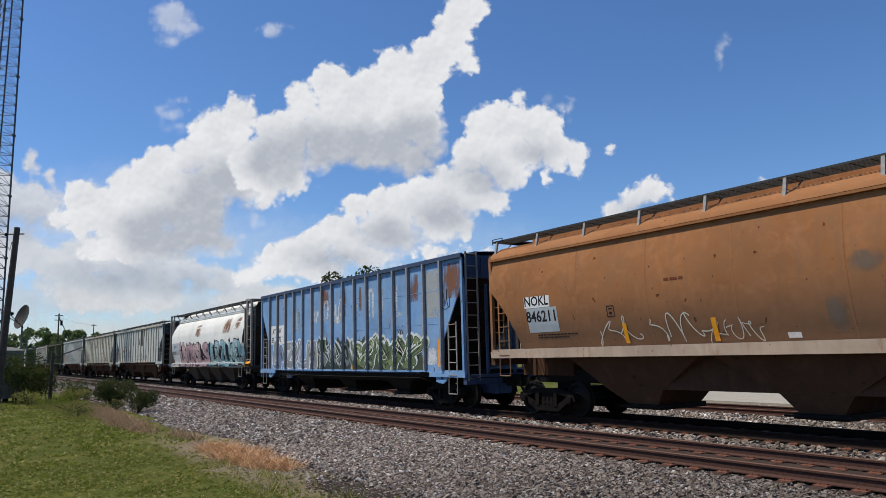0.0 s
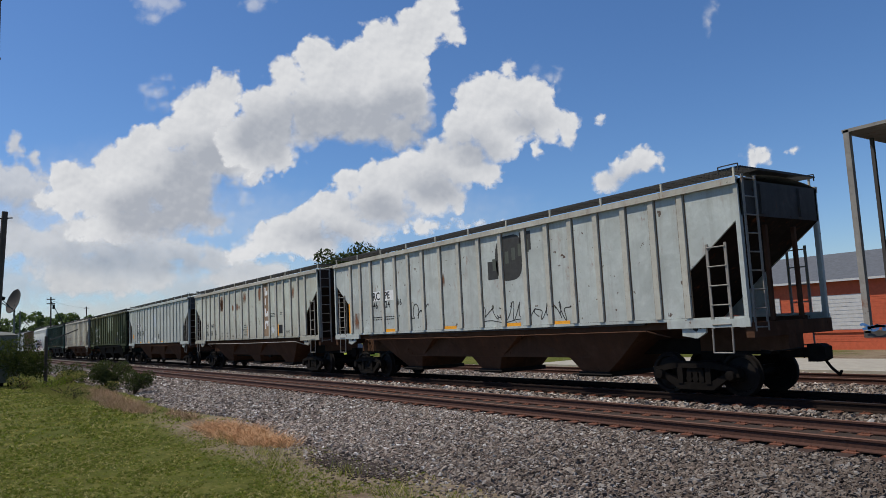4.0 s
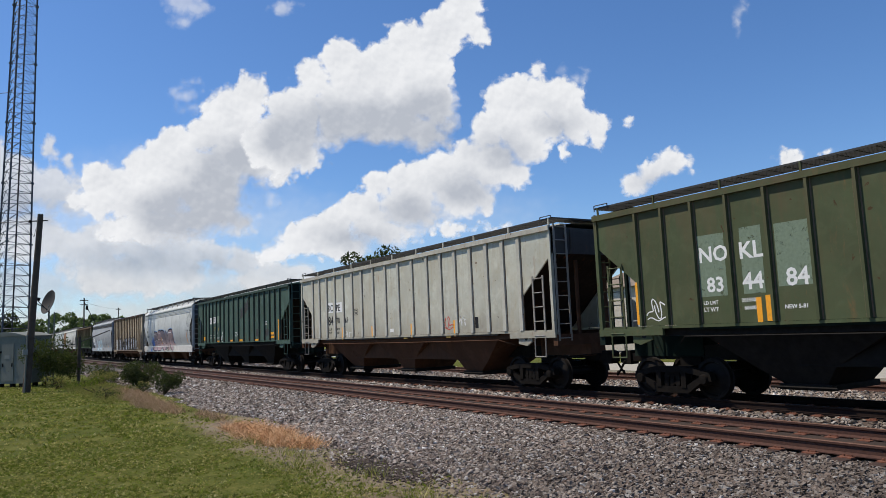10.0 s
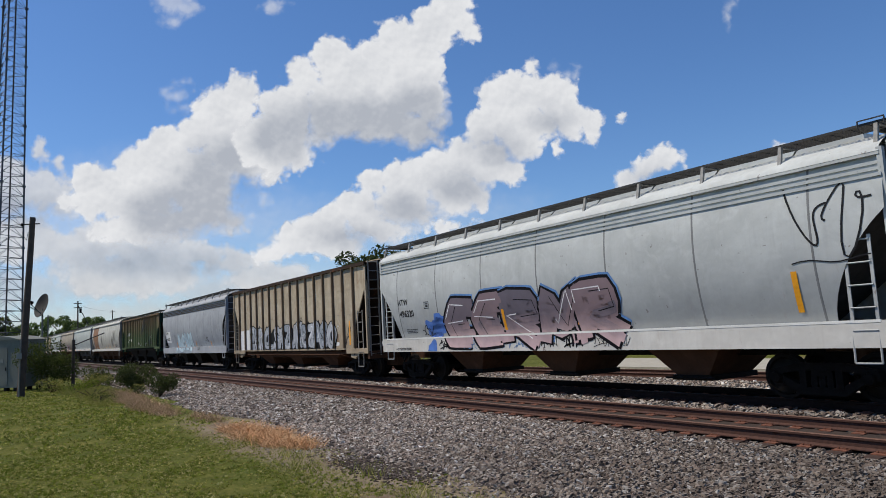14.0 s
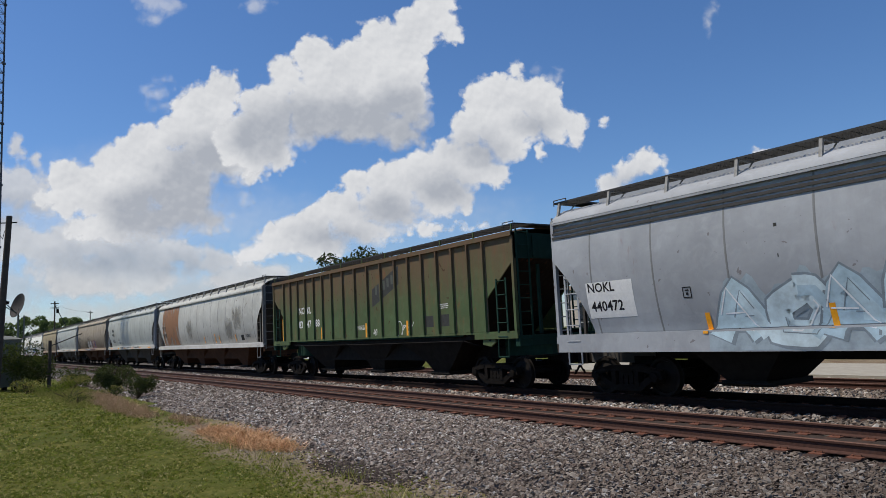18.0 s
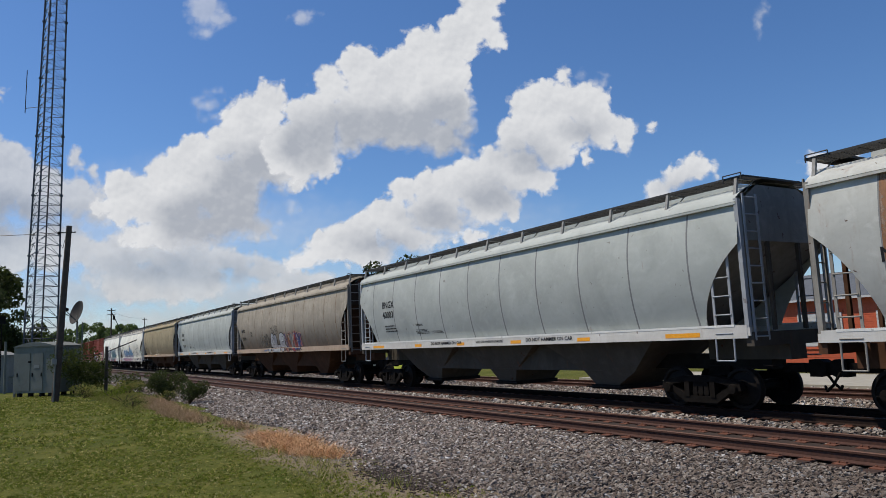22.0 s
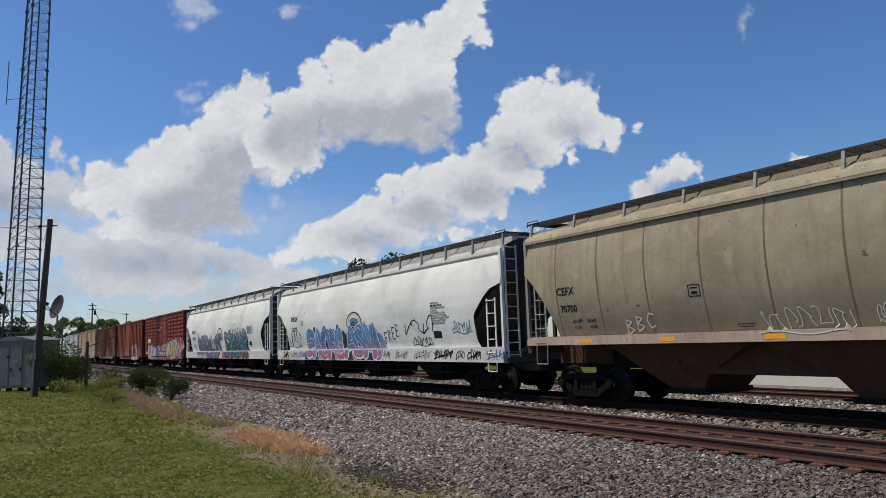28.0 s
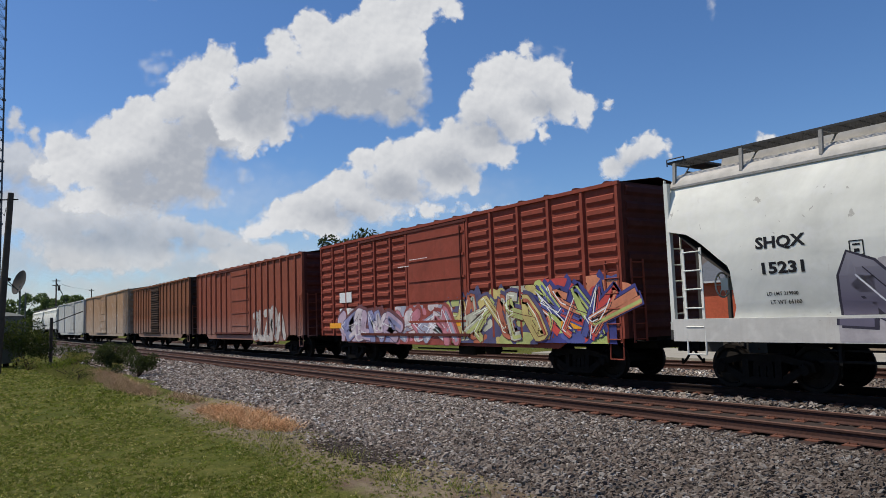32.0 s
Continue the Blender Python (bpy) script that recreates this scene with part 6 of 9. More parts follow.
    for c in fills:
        both = [b for k, bl in marks if k == c for b in bl]
        if both:
            on_side(car, "graffiti", joined(*both), tone(c), "second graffiti colour", 0.0110, True)
    on_side(car, "graffiti", joined(*ins), hue(*line), "thin lines inside the graffiti", 0.0122, True)
    on_side(car, "graffiti", joined(*sh), hue(*shine), "white graffiti shine", 0.0130, True)


def spray_blobs(car, x0, x1, z0, z1, palette, seed):
    r = random.Random(seed)
    b = [clipped(wobble(r.uniform(x0, x1), r.uniform(z0, z1), 0.3, 0.28, r)[0], z0, z1) for _ in range(6)]
    on_side(car, "graffiti", joined(*b), hue(*PALETTES[palette][1][0]), "blue sprayed patch", 0.0056)


def sill_graffiti(car, x0, x1, seed):
    """Tangled tags along the side sill, slanted and crossed by a flourish."""
    a, b = sill_z(car)
    r = random.Random(seed)
    x, lots = x0, {}
    while x < x1:
        w = r.uniform(0.5, 1.3)
        c = r.choice(((34, 34, 38), (40, 40, 44), (74, 118, 170)))
        lw = r.choice((0.016, 0.022, 0.045))
        n = max(3, int(w / 0.16))
        for i in range(n):
            lots.setdefault(c, []).append(clipped(stroke(arc_line(x + w * i / n, a + 0.07, w / n * 1.25, b - a - 0.14, r, 18), lw), a + 0.01, b - 0.02))
        lots[c].append(clipped(stroke([(x + w * i / 8, a + 0.09 + (b - a) * 0.5 * (i / 8) + 0.02 * math.sin(i)) for i in range(9)], lw), a + 0.01, b - 0.02))
        x += w * 1.05 + r.uniform(0.05, 0.5)
    for k, (c, flats) in enumerate(lots.items()):
        me = bpy.data.meshes.new("graffiti")
        fv, ff = joined(*flats)
        me.from_pydata([(p[0], -1.5545 - 0.0008 * k, p[1]) for p in fv], [], ff)
        me.materials.append(hue(*c))
        ob = new("graffiti", me)
        ob.parent = car


def emblem(car, x0, x1, z0, z1, ink="k"):
    """A dark painted-over railway emblem: a slanted band, or a disc with a band."""
    cx, cz, w, h = (x0 + x1) / 2, (z0 + z1) / 2, x1 - x0, z1 - z0
    if car is car_grey:
        flat = joined(wobble(cx, cz, w * 0.3, h * 0.42, random.Random(1), 0.15, 4, 28)[0], patch(x0, x0 + w * 0.24, cz - h * 0.36, cz - h * 0.02, 2, 3), patch(x1 - w * 0.24, x1, cz + h * 0.08, cz + h * 0.42, 2, 3))
    else:
        v = [(x0 + w * i / 6, cz - h * 0.5 + h * 0.48 * i / 6 + h * 0.44 * j / 4) for j in range(5) for i in range(7)]
        flat = v, [(j * 7 + i, j * 7 + i + 1, (j + 1) * 7 + i + 1, (j + 1) * 7 + i) for j in range(4) for i in range(6)]
    on_side(car, "emblem", flat, INK["d"], "dark painted-over emblem", 0.005)
    r = random.Random(3)
    marks = [patch(x0 + w * (0.12 + 0.15 * i), x0 + w * (0.2 + 0.15 * i), cz - h * (0.2 - 0.05 * i), cz + h * (0.02 + 0.05 * i), 1, 2) for i in range(6)]
    if car is not car_dkgreen:
        on_side(car, "emblem_marks", joined(*marks), hue(76, 80, 70), "worn pale marks in the emblem", 0.0065)


def seal(car, x0, x1, z0, z1):
    """A round-topped emblem in cream with a dark rim and plain shapes in it."""
    cx, rz, rx = (x0 + x1) / 2, z1 - z0, (x1 - x0) / 2

    def dome(k, up):
        a = [math.pi * i / 16 for i in range(17)]
        v = [(cx, z0 + up)] + [(cx + rx * k * math.cos(t), z0 + up + (rz - up) * (k * 0.72 * math.sin(t) + 0.28 * (1 if 0 < t < 3.14 else 0.0) * k)) for t in a]
        return v, [(0, i, i + 1) for i in range(1, 17)]

    on_side(car, "seal", dome(1.0, 0), INK["d"], "dark rim of a round-topped emblem", 0.006)
    on_side(car, "seal", dome(0.9, 0.04), hue(206, 196, 160), "cream field of the emblem", 0.0072)
    on_side(car, "seal", dome(0.55, 0.12), hue(90, 120, 160), "blue picture field of the emblem", 0.0084)
    on_side(car, "seal", joined(*[patch(cx + rx * (0.16 * i - 0.36), cx + rx * (0.16 * i - 0.26), z0 + 0.14, z0 + rz * (0.3 + 0.06 * (i % 3))) for i in range(5)], patch(x0 + rx * 0.2, x1 - rx * 0.2, z0 + 0.06, z0 + 0.12)), INK["d"], "dark shapes in the emblem", 0.0096)


def drips(car, x0, x1, z0, z1, seed):
    r = random.Random(seed)
    red, dark = [], []
    for i in range(7):
        x = x0 + (x1 - x0) * (i + 0.3) / 7
        for k in range(3):
            z = z0 + (z1 - z0) * (0.15 + 0.32 * k) + r.uniform(-0.1, 0.1)
            (red if r.random() < 0.6 else dark).append(wobble(x + r.uniform(-0.05, 0.05), z, 0.07 / (k + 1), 0.11 / (k + 1), r, 0.5, 2, 10)[0])
    on_side(car, "graffiti", joined(*red), hue(196, 66, 66), "red paint drops", 0.006)
    on_side(car, "graffiti", joined(*dark), hue(60, 60, 66), "dark paint drops", 0.006)


# what is painted on each car
plate_on(car_orange, -7.69, -6.67, 2.93, 3.24, INK["w"])
plate_on(car_orange, -7.62, -6.42, 2.26, 2.92, INK["g"])
words_on(car_orange, "NOKL", -7.69, 2.99, 0.26, INK["k"])
words_on(car_orange, "846211", -7.66, 2.55, 0.30, INK["k"])
fine_print(car_orange, -7.31, 2.17, 1.52, 2, 0.060, INK["k"])
reflector(car_orange, -4.25, -4.13, 1.89, 2.37)
reflector(car_orange, -1.80, -1.68, 1.88, 2.37)
frame_on(car_orange, -4.67, -4.43, 2.54, 2.81, INK["k"])
scrawl(car_orange, -5.12, -3.69, 1.84, 2.54, "p", 3)
scrawl(car_orange, -3.52, -1.86, 1.88, 2.54, "p", 4)
scrawl(car_orange, -1.86, -0.65, 1.84, 2.36, "p", 5)
fine_print(car_orange, -2.87, 3.25, 0.51, 1, 0.110, INK["r"])
plate_on(car_orange, -0.18, 0.09, 1.89, 2.0, INK["w"])
stain(car_orange, 0.67, 1.08, 1.95, 2.73, "d", 9)
stain(car_orange, 1.17, 1.8, 3.0, 3.39, "d", 2)
plate_on(car_blue, -7.61, -6.97, 2.4, 3.31, INK["w"])
plate_on(car_blue, -6.7, -6.03, 2.41, 3.3, INK["w"])
words_on(car_blue, "AT", -7.44, 2.91, 0.24, INK["k"])
words_on(car_blue, "W", -6.59, 2.93, 0.23, INK["k"])
words_on(car_blue, "55", -7.54, 2.47, 0.26, INK["k"])
words_on(car_blue, "73", -6.64, 2.52, 0.25, INK["k"])
faded_block(car_blue, -4.83, -4.21, 2.94, 4.1, INK["c"], 2)
faded_block(car_blue, -3.97, -3.38, 3.02, 4.15, INK["c"], 2)
faded_block(car_blue, -2.66, -2.09, 3.24, 3.93, INK["wf"], 6)
faded_block(car_blue, -1.48, -0.91, 3.24, 4.14, INK["wf"], 4)
faded_block(car_blue, -0.66, 0.07, 3.09, 4.11, INK["wf"], 2)
faded_block(car_blue, 0.2, 0.54, 3.27, 4.11, INK["wf"], 9)
faded_block(car_blue, 1.31, 1.83, 3.24, 4.12, INK["c"], 3)
faded_block(car_blue, 2.62, 3.08, 3.06, 4.3, INK["wf"], 7)
faded_block(car_blue, 3.44, 4.03, 3.05, 4.24, INK["c"], 5)
faded_block(car_blue, 4.37, 4.91, 3.1, 4.24, INK["wf"], 8)
plate_on(car_blue, 6.44, 7.27, 2.95, 4.53, INK["gf"])
rust_scab(car_blue, 7.85, 8.9, 3.52, 4.67, 1)
rust_scab(car_blue, -1.66, -0.87, 3.82, 4.65, 2)
rust_scab(car_blue, 0.22, 0.78, 3.33, 4.53, 3)
rust_scab(car_blue, 1.86, 2.1, 3.49, 4.43, 4)
rust_scab(car_blue, 5.77, 6.3, 3.56, 4.51, 5)
graffiti(car_blue, -7.36, -2.37, 1.22, 2.58, "wcloud", 6, 1)
graffiti(car_blue, -2.51, 0.94, 1.22, 2.55, "greens", 5, 2)
graffiti(car_blue, 1.16, 6.45, 1.2, 2.51, "green", 8, 3)
reflector(car_blue, 7.45, 7.57, 1.33, 2.23)
reflector(car_blue, 4.32, 4.44, 1.22, 1.91)
reflector(car_blue, 1.17, 1.29, 1.22, 1.94)
reflector(car_blue, -1.86, -1.74, 1.22, 1.87)
reflector(car_blue, -4.78, -4.66, 1.22, 1.85)
plate_on(car_blue, 6.75, 7.39, 1.39, 1.96, INK["wf"])
plate_on(car_blue, 5.82, 6.25, 1.59, 1.85, INK["k"])
scrawl(car_blue, 7.66, 8.15, 3.21, 3.85, "d", 21)
scrawl(car_blue, 4.8, 5.24, 2.38, 2.66, "d", 22)
plate_on(car_white, -7.49, -5.68, 2.1, 2.91, INK["g"])
words_on(car_white, "CFWP", -7.07, 2.56, 0.19, INK["k"])
words_on(car_white, "460273", -7.38, 2.14, 0.21, INK["k"])
graffiti(car_white, -5.57, 1.08, 1.6, 2.92, "pink", 7, 11)
graffiti(car_white, 0.87, 7.75, 1.65, 2.95, "teal", 8, 12)
sill_graffiti(car_white, -8.69, 7.83, 12)
reflector(car_white, 7.71, 7.83, 1.66, 2.62)
rust_scab(car_white, 3.99, 5.35, 3.24, 4.1, 12)
rust_scab(car_white, 6.14, 6.99, 3.42, 4.09, 13)
rust_scab(car_white, -1.84, -0.71, 3.2, 3.97, 14)
faded_block(car_white, 7.74, 8.66, 1.35, 1.6, INK["o"], 3)
plate_on(car_grey, -6.27, -5.56, 2.85, 3.2, INK["w"])
plate_on(car_grey, -5.31, -4.7, 2.83, 3.19, INK["w"])
words_on(car_grey, "RC", -6.20, 2.88, 0.30, INK["k"])
words_on(car_grey, "PE", -5.27, 2.90, 0.26, INK["k"])
words_on(car_grey, "46", -6.14, 2.57, 0.25, INK["k"])
words_on(car_grey, "24", -5.25, 2.58, 0.25, INK["k"])
words_on(car_grey, "16", -4.36, 2.62, 0.22, INK["k"])
emblem(car_grey, 0.93, 2.89, 2.86, 4.43, "k")
reflector(car_grey, -8.10, -7.98, 1.67, 2.87)
reflector(car_grey, -5.33, -4.7, 1.65, 1.8)
reflector(car_grey, -1.51, -0.85, 1.66, 1.79)
reflector(car_grey, 1.67, 2.27, 1.69, 1.79)
reflector(car_grey, 3.52, 4.1, 1.68, 1.78)
scrawl(car_grey, 0.55, 2.31, 1.85, 2.4, "d", 31)
scrawl(car_grey, 2.57, 4.22, 1.75, 2.3, "d", 32)
scrawl(car_grey, -3.54, -2.43, 1.84, 2.6, "d", 33)
rust_scab(car_grey, -7.68, -7.21, 1.84, 2.46, 31)
rust_scab(car_grey, -1.49, -1.34, 3.06, 3.49, 32)
fine_print(car_grey, -6.15, 2.22, 2.12, 2, 0.070, INK["k"])
plate_on(car_xtra, 2.74, 3.41, 1.75, 4.38, INK["br"])
faded_block(car_xtra, 2.89, 3.27, 3.78, 4.16, INK["w"], 2)
faded_block(car_xtra, 2.89, 3.26, 3.30, 3.65, INK["w"], 5)
faded_block(car_xtra, 2.87, 3.29, 2.73, 3.14, INK["w"], 6)
faded_block(car_xtra, 2.87, 3.31, 2.11, 2.51, INK["w"], 7)
words_on(car_xtra, "CF", -6.97, 2.36, 0.26, INK["k"])
words_on(car_xtra, "WR", -5.88, 2.36, 0.25, INK["k"])
words_on(car_xtra, "76", -7.01, 1.92, 0.28, INK["k"])
words_on(car_xtra, "36", -6.10, 1.95, 0.27, INK["k"])
words_on(car_xtra, "2", -5.38, 1.98, 0.27, INK["k"])
plate_on(car_xtra, 4.63, 5.16, 1.85, 2.26, INK["k"])
plate_on(car_xtra, 3.67, 4.12, 1.89, 2.26, INK["wf"])
reflector(car_xtra, 4.38, 4.50, 1.75, 2.29)
reflector(car_xtra, 0.32, 0.44, 1.80, 2.29)
fine_print(car_xtra, 3.63, 2.82, 0.79, 3, 0.060, INK["k"])
fine_print(car_xtra, 4.84, 2.82, 0.46, 2, 0.060, INK["k"])
fine_print(car_xtra, 5.58, 1.94, 0.53, 3, 0.040, INK["k"])
rust_scab(car_xtra, -4.42, -3.45, 3.29, 4.14, 41)
rust_scab(car_xtra, -0.36, 0.15, 3.55, 4.13, 42)
rust_scab(car_xtra, 1.98, 2.38, 3.55, 4.27, 43)
rust_scab(car_xtra, -1.49, -1.15, 3.22, 3.6, 44)
rust_scab(car_xtra, 6.29, 6.59, 3.43, 4.04, 45)
words_on(car_xtra, "LD LMT", -4.09, 1.99, 0.07, INK["k"])
words_on(car_xtra, "LT WT", -4.09, 1.82, 0.08, INK["k"])
words_on(car_xtra, "200100", -3.18, 1.99, 0.07, INK["k"])
words_on(car_xtra, "62900", -3.11, 1.81, 0.07, INK["k"])
words_on(car_xtra, "LO", -2.17, 2.18, 0.08, INK["k"])
words_on(car_xtra, "NEW", -2.16, 1.80, 0.08, INK["k"])
words_on(car_xtra, "11-80", -1.10, 1.84, 0.07, INK["k"])
words_on(car_xtra, "CAUTION", -0.27, 2.35, 0.06, INK["k"])
words_on(car_xtra, "OPEN HATCH", -0.26, 2.24, 0.06, INK["k"])
words_on(car_xtra, "BEFORE UNLOADING", -0.26, 2.11, 0.06, INK["k"])
words_on(car_xtra, "COMPARTMENT", -0.25, 2.00, 0.06, INK["k"])
fine_print(car_xtra, -0.26, 1.89, 0.69, 2, 0.040, INK["k"])
rust_scab(car_xtra, -4.34, -3.69, 3.33, 3.98, 46)
rust_scab(car_xtra, -2.19, -1.87, 3.22, 3.57, 47)
rust_scab(car_xtra, -1.13, -0.84, 3.26, 3.54, 48)
plate_on(car_rcpe, -6.15, -5.48, 2.85, 3.27, INK["w"])
plate_on(car_rcpe, -5.26, -4.64, 2.88, 3.26, INK["w"])
words_on(car_rcpe, "RC", -6.12, 2.91, 0.31, INK["k"])
words_on(car_rcpe, "PE", -5.21, 2.92, 0.29, INK["k"])
words_on(car_rcpe, "84", -6.12, 2.28, 0.40, INK["k"])
words_on(car_rcpe, "82", -5.22, 2.27, 0.38, INK["k"])
words_on(car_rcpe, "78", -4.33, 2.28, 0.37, INK["k"])
words_on(car_rcpe, "LD LMT", -6.10, 2.04, 0.10, INK["k"])
words_on(car_rcpe, "LT WT", -6.11, 1.87, 0.11, INK["k"])
words_on(car_rcpe, "223400", -5.20, 2.03, 0.10, INK["k"])
words_on(car_rcpe, "63600", -5.11, 1.87, 0.10, INK["k"])
words_on(car_rcpe, "LO", -4.25, 2.04, 0.09, INK["k"])
frame_on(car_rcpe, -3.26, -2.95, 2.65, 2.95, INK["k"])
reflector(car_rcpe, -7.74, -7.23, 2.08, 2.36)
reflector(car_rcpe, -5.17, -4.62, 1.61, 1.76)
reflector(car_rcpe, -2.45, -1.78, 1.62, 1.76)
reflector(car_rcpe, 1.73, 2.28, 1.63, 1.76)
plate_on(car_rcpe, -0.16, 0.12, 1.87, 2.03, INK["w"])
fine_print(car_rcpe, 0.86, 2.23, 0.49, 5, 0.060, INK["k"])
fine_print(car_rcpe, -1.29, 2.02, 0.49, 3, 0.050, INK["k"])
fine_print(car_rcpe, -9.03, 4.45, 0.79, 4, 0.050, INK["k"])
plate_on(car_rcpe, -0.43, 0.33, 2.85, 3.81, INK["g"])
scrawl(car_rcpe, 0.83, 1.35, 2.08, 2.29, "d", 52)
plate_on(car_green, -6.17, -5.49, 2.28, 3.62, INK["gg"])
plate_on(car_green, -5.09, -4.6, 2.28, 3.66, INK["gg"])
plate_on(car_green, -4.25, -3.54, 2.38, 3.63, INK["gg"])
words_on(car_green, "NO", -6.03, 3.03, 0.34, INK["w"])
words_on(car_green, "KL", -5.14, 3.02, 0.35, INK["w"])
words_on(car_green, "83", -5.98, 2.38, 0.32, INK["w"])
words_on(car_green, "44", -5.10, 2.38, 0.35, INK["w"])
words_on(car_green, "84", -4.14, 2.39, 0.35, INK["w"])
words_on(car_green, "LD LMT", -6.10, 2.11, 0.08, INK["w"])
words_on(car_green, "LT WT", -6.10, 1.96, 0.09, INK["w"])
words_on(car_green, "201500", -5.16, 2.12, 0.08, INK["w"])
words_on(car_green, "60600", -5.11, 1.96, 0.08, INK["w"])
words_on(car_green, "NEW 5-81", -4.22, 1.94, 0.08, INK["w"])
reflector(car_green, -8.02, -7.90, 1.74, 2.75)
reflector(car_green, -4.49, -4.37, 1.71, 2.23)
scrawl(car_green, -7.7, -7.15, 1.85, 2.34, "w", 61)
plate_on(car_green, 0.38, 1.31, 2.84, 4.59, INK["gg2"])
plate_on(car_green, 1.32, 2.34, 2.84, 4.6, INK["gg2"])
plate_on(car_green, 2.34, 3.13, 2.8, 4.49, INK["gg2"])
reflector(car_green, 1.13, 1.25, 1.72, 2.24)
reflector(car_green, 4.00, 4.12, 1.71, 2.26)
reflector(car_green, 7.58, 7.70, 1.70, 2.74)
reflector(car_green, -1.95, -1.83, 1.66, 2.23)
reflector(car_green, -4.83, -4.71, 1.64, 2.20)
plate_on(car_green, 4.36, 4.84, 1.96, 2.32, INK["d"])
plate_on(car_green, 5.26, 5.72, 1.97, 2.33, INK["d"])
fine_print(car_green, 5.18, 2.71, 0.63, 3, 0.060, INK["w"])
fine_print(car_green, 6.90, 2.34, 0.66, 3, 0.050, INK["w"])
fine_print(car_green, 6.28, 2.07, 0.36, 2, 0.050, INK["w"])
plate_on(car_cream, -6.25, -5.58, 2.82, 3.27, INK["w"])
plate_on(car_cream, -5.35, -4.69, 2.8, 3.24, INK["w"])
words_on(car_cream, "RC", -6.23, 2.88, 0.30, INK["k"])
words_on(car_cream, "PE", -5.30, 2.87, 0.29, INK["k"])
words_on(car_cream, "84", -6.25, 2.26, 0.40, INK["k"])
words_on(car_cream, "78", -5.29, 2.32, 0.26, INK["k"])
words_on(car_cream, "69", -4.40, 2.32, 0.24, INK["k"])
words_on(car_cream, "LD LMT", -6.18, 2.03, 0.09, INK["k"])
words_on(car_cream, "LT WT", -6.19, 1.87, 0.09, INK["k"])
words_on(car_cream, "223300", -5.31, 2.04, 0.08, INK["k"])
words_on(car_cream, "63300", -5.24, 1.87, 0.08, INK["k"])
frame_on(car_cream, -3.37, -3.06, 2.61, 2.87, INK["k"])
reflector(car_cream, -8.04, -7.92, 1.61, 2.59)
reflector(car_cream, -4.68, -4.56, 1.59, 2.14)
reflector(car_cream, -1.82, -1.70, 1.63, 2.12)
reflector(car_cream, 1.35, 1.47, 1.60, 2.11)
reflector(car_cream, 4.27, 4.39, 1.60, 2.13)
plate_on(car_cream, 5.46, 5.64, 1.83, 2.19, INK["k"])
plate_on(car_cream, -0.25, 0.03, 1.83, 1.96, INK["w"])
plate_on(car_cream, 0.79, 1.07, 1.56, 1.71, INK["ye"])
plate_on(car_cream, 3.73, 4.01, 1.56, 1.7, INK["ye"])
scrawl(car_cream, 3.54, 4.19, 1.86, 2.26, "r", 71)
scrawl(car_cream, 4.48, 4.91, 1.94, 2.29, "w", 72)
scrawl(car_cream, -4.44, -3.81, 1.66, 1.98, "w", 73)
plate_on(car_dkgreen, -6.24, -5.56, 2.93, 3.36, INK["wr"])
plate_on(car_dkgreen, -5.37, -4.62, 2.96, 3.37, INK["wr"])
words_on(car_dkgreen, "RC", -6.17, 3.00, 0.26, INK["k"])
words_on(car_dkgreen, "PE", -5.27, 3.07, 0.26, INK["k"])
plate_on(car_dkgreen, -4.4, -3.68, 2.96, 3.42, INK["gg"])
words_on(car_dkgreen, "17", -5.15, 2.48, 0.25, INK["ye"])
words_on(car_dkgreen, "61", -4.06, 2.45, 0.26, INK["ye"])
words_on(car_dkgreen, "LD LMT", -6.13, 2.12, 0.08, INK["w"])
words_on(car_dkgreen, "LT WT", -6.15, 1.95, 0.08, INK["w"])
words_on(car_dkgreen, "202100", -5.23, 2.11, 0.08, INK["w"])
words_on(car_dkgreen, "60900", -5.17, 1.94, 0.08, INK["w"])
words_on(car_dkgreen, "LO", -4.30, 2.27, 0.08, INK["w"])
words_on(car_dkgreen, "NEW 4-81", -4.32, 1.93, 0.08, INK["w"])
scrawl(car_dkgreen, -3.37, -2.7, 1.73, 2.35, "w", 81)
reflector(car_dkgreen, -4.29, -3.76, 1.69, 1.8)
reflector(car_dkgreen, -1.34, -0.8, 1.71, 1.81)
reflector(car_dkgreen, -7.78, -7.21, 1.85, 2.1)
fine_print(car_dkgreen, -0.23, 2.19, 0.47, 4, 0.050, INK["w"])
words_on(car_dkgreen, "WARNING", -0.25, 2.21, 0.06, INK["w"])
emblem(car_dkgreen, 0.83, 2.69, 3.03, 4.34, "d")
reflector(car_dkgreen, 7.43, 7.55, 1.69, 2.78)
reflector(car_dkgreen, 6.06, 6.58, 2.0, 2.13)
reflector(car_dkgreen, 6.04, 6.6, 1.8, 1.93)
plate_on(car_dkgreen, 4.12, 4.71, 1.94, 2.36, INK["d"])
plate_on(car_dkgreen, 5.12, 5.65, 1.96, 2.3, INK["d"])
fine_print(car_dkgreen, 5.11, 2.70, 0.61, 3, 0.060, INK["w"])
reflector(car_dkgreen, 3.27, 3.9, 1.65, 1.8)
reflector(car_dkgreen, 0.41, 1.05, 1.65, 1.81)
words_on(car_silver, "ATW", -7.93, 2.74, 0.22, INK["k"])
words_on(car_silver, "496320", -7.89, 2.31, 0.24, INK["k"])
frame_on(car_silver, -6.12, -5.81, 2.54, 2.78, INK["k"])
graffiti(car_silver, -5.09, 2.96, 1.3, 2.95, "purple", 5, 91, (1, 1, 4, 0, 4))
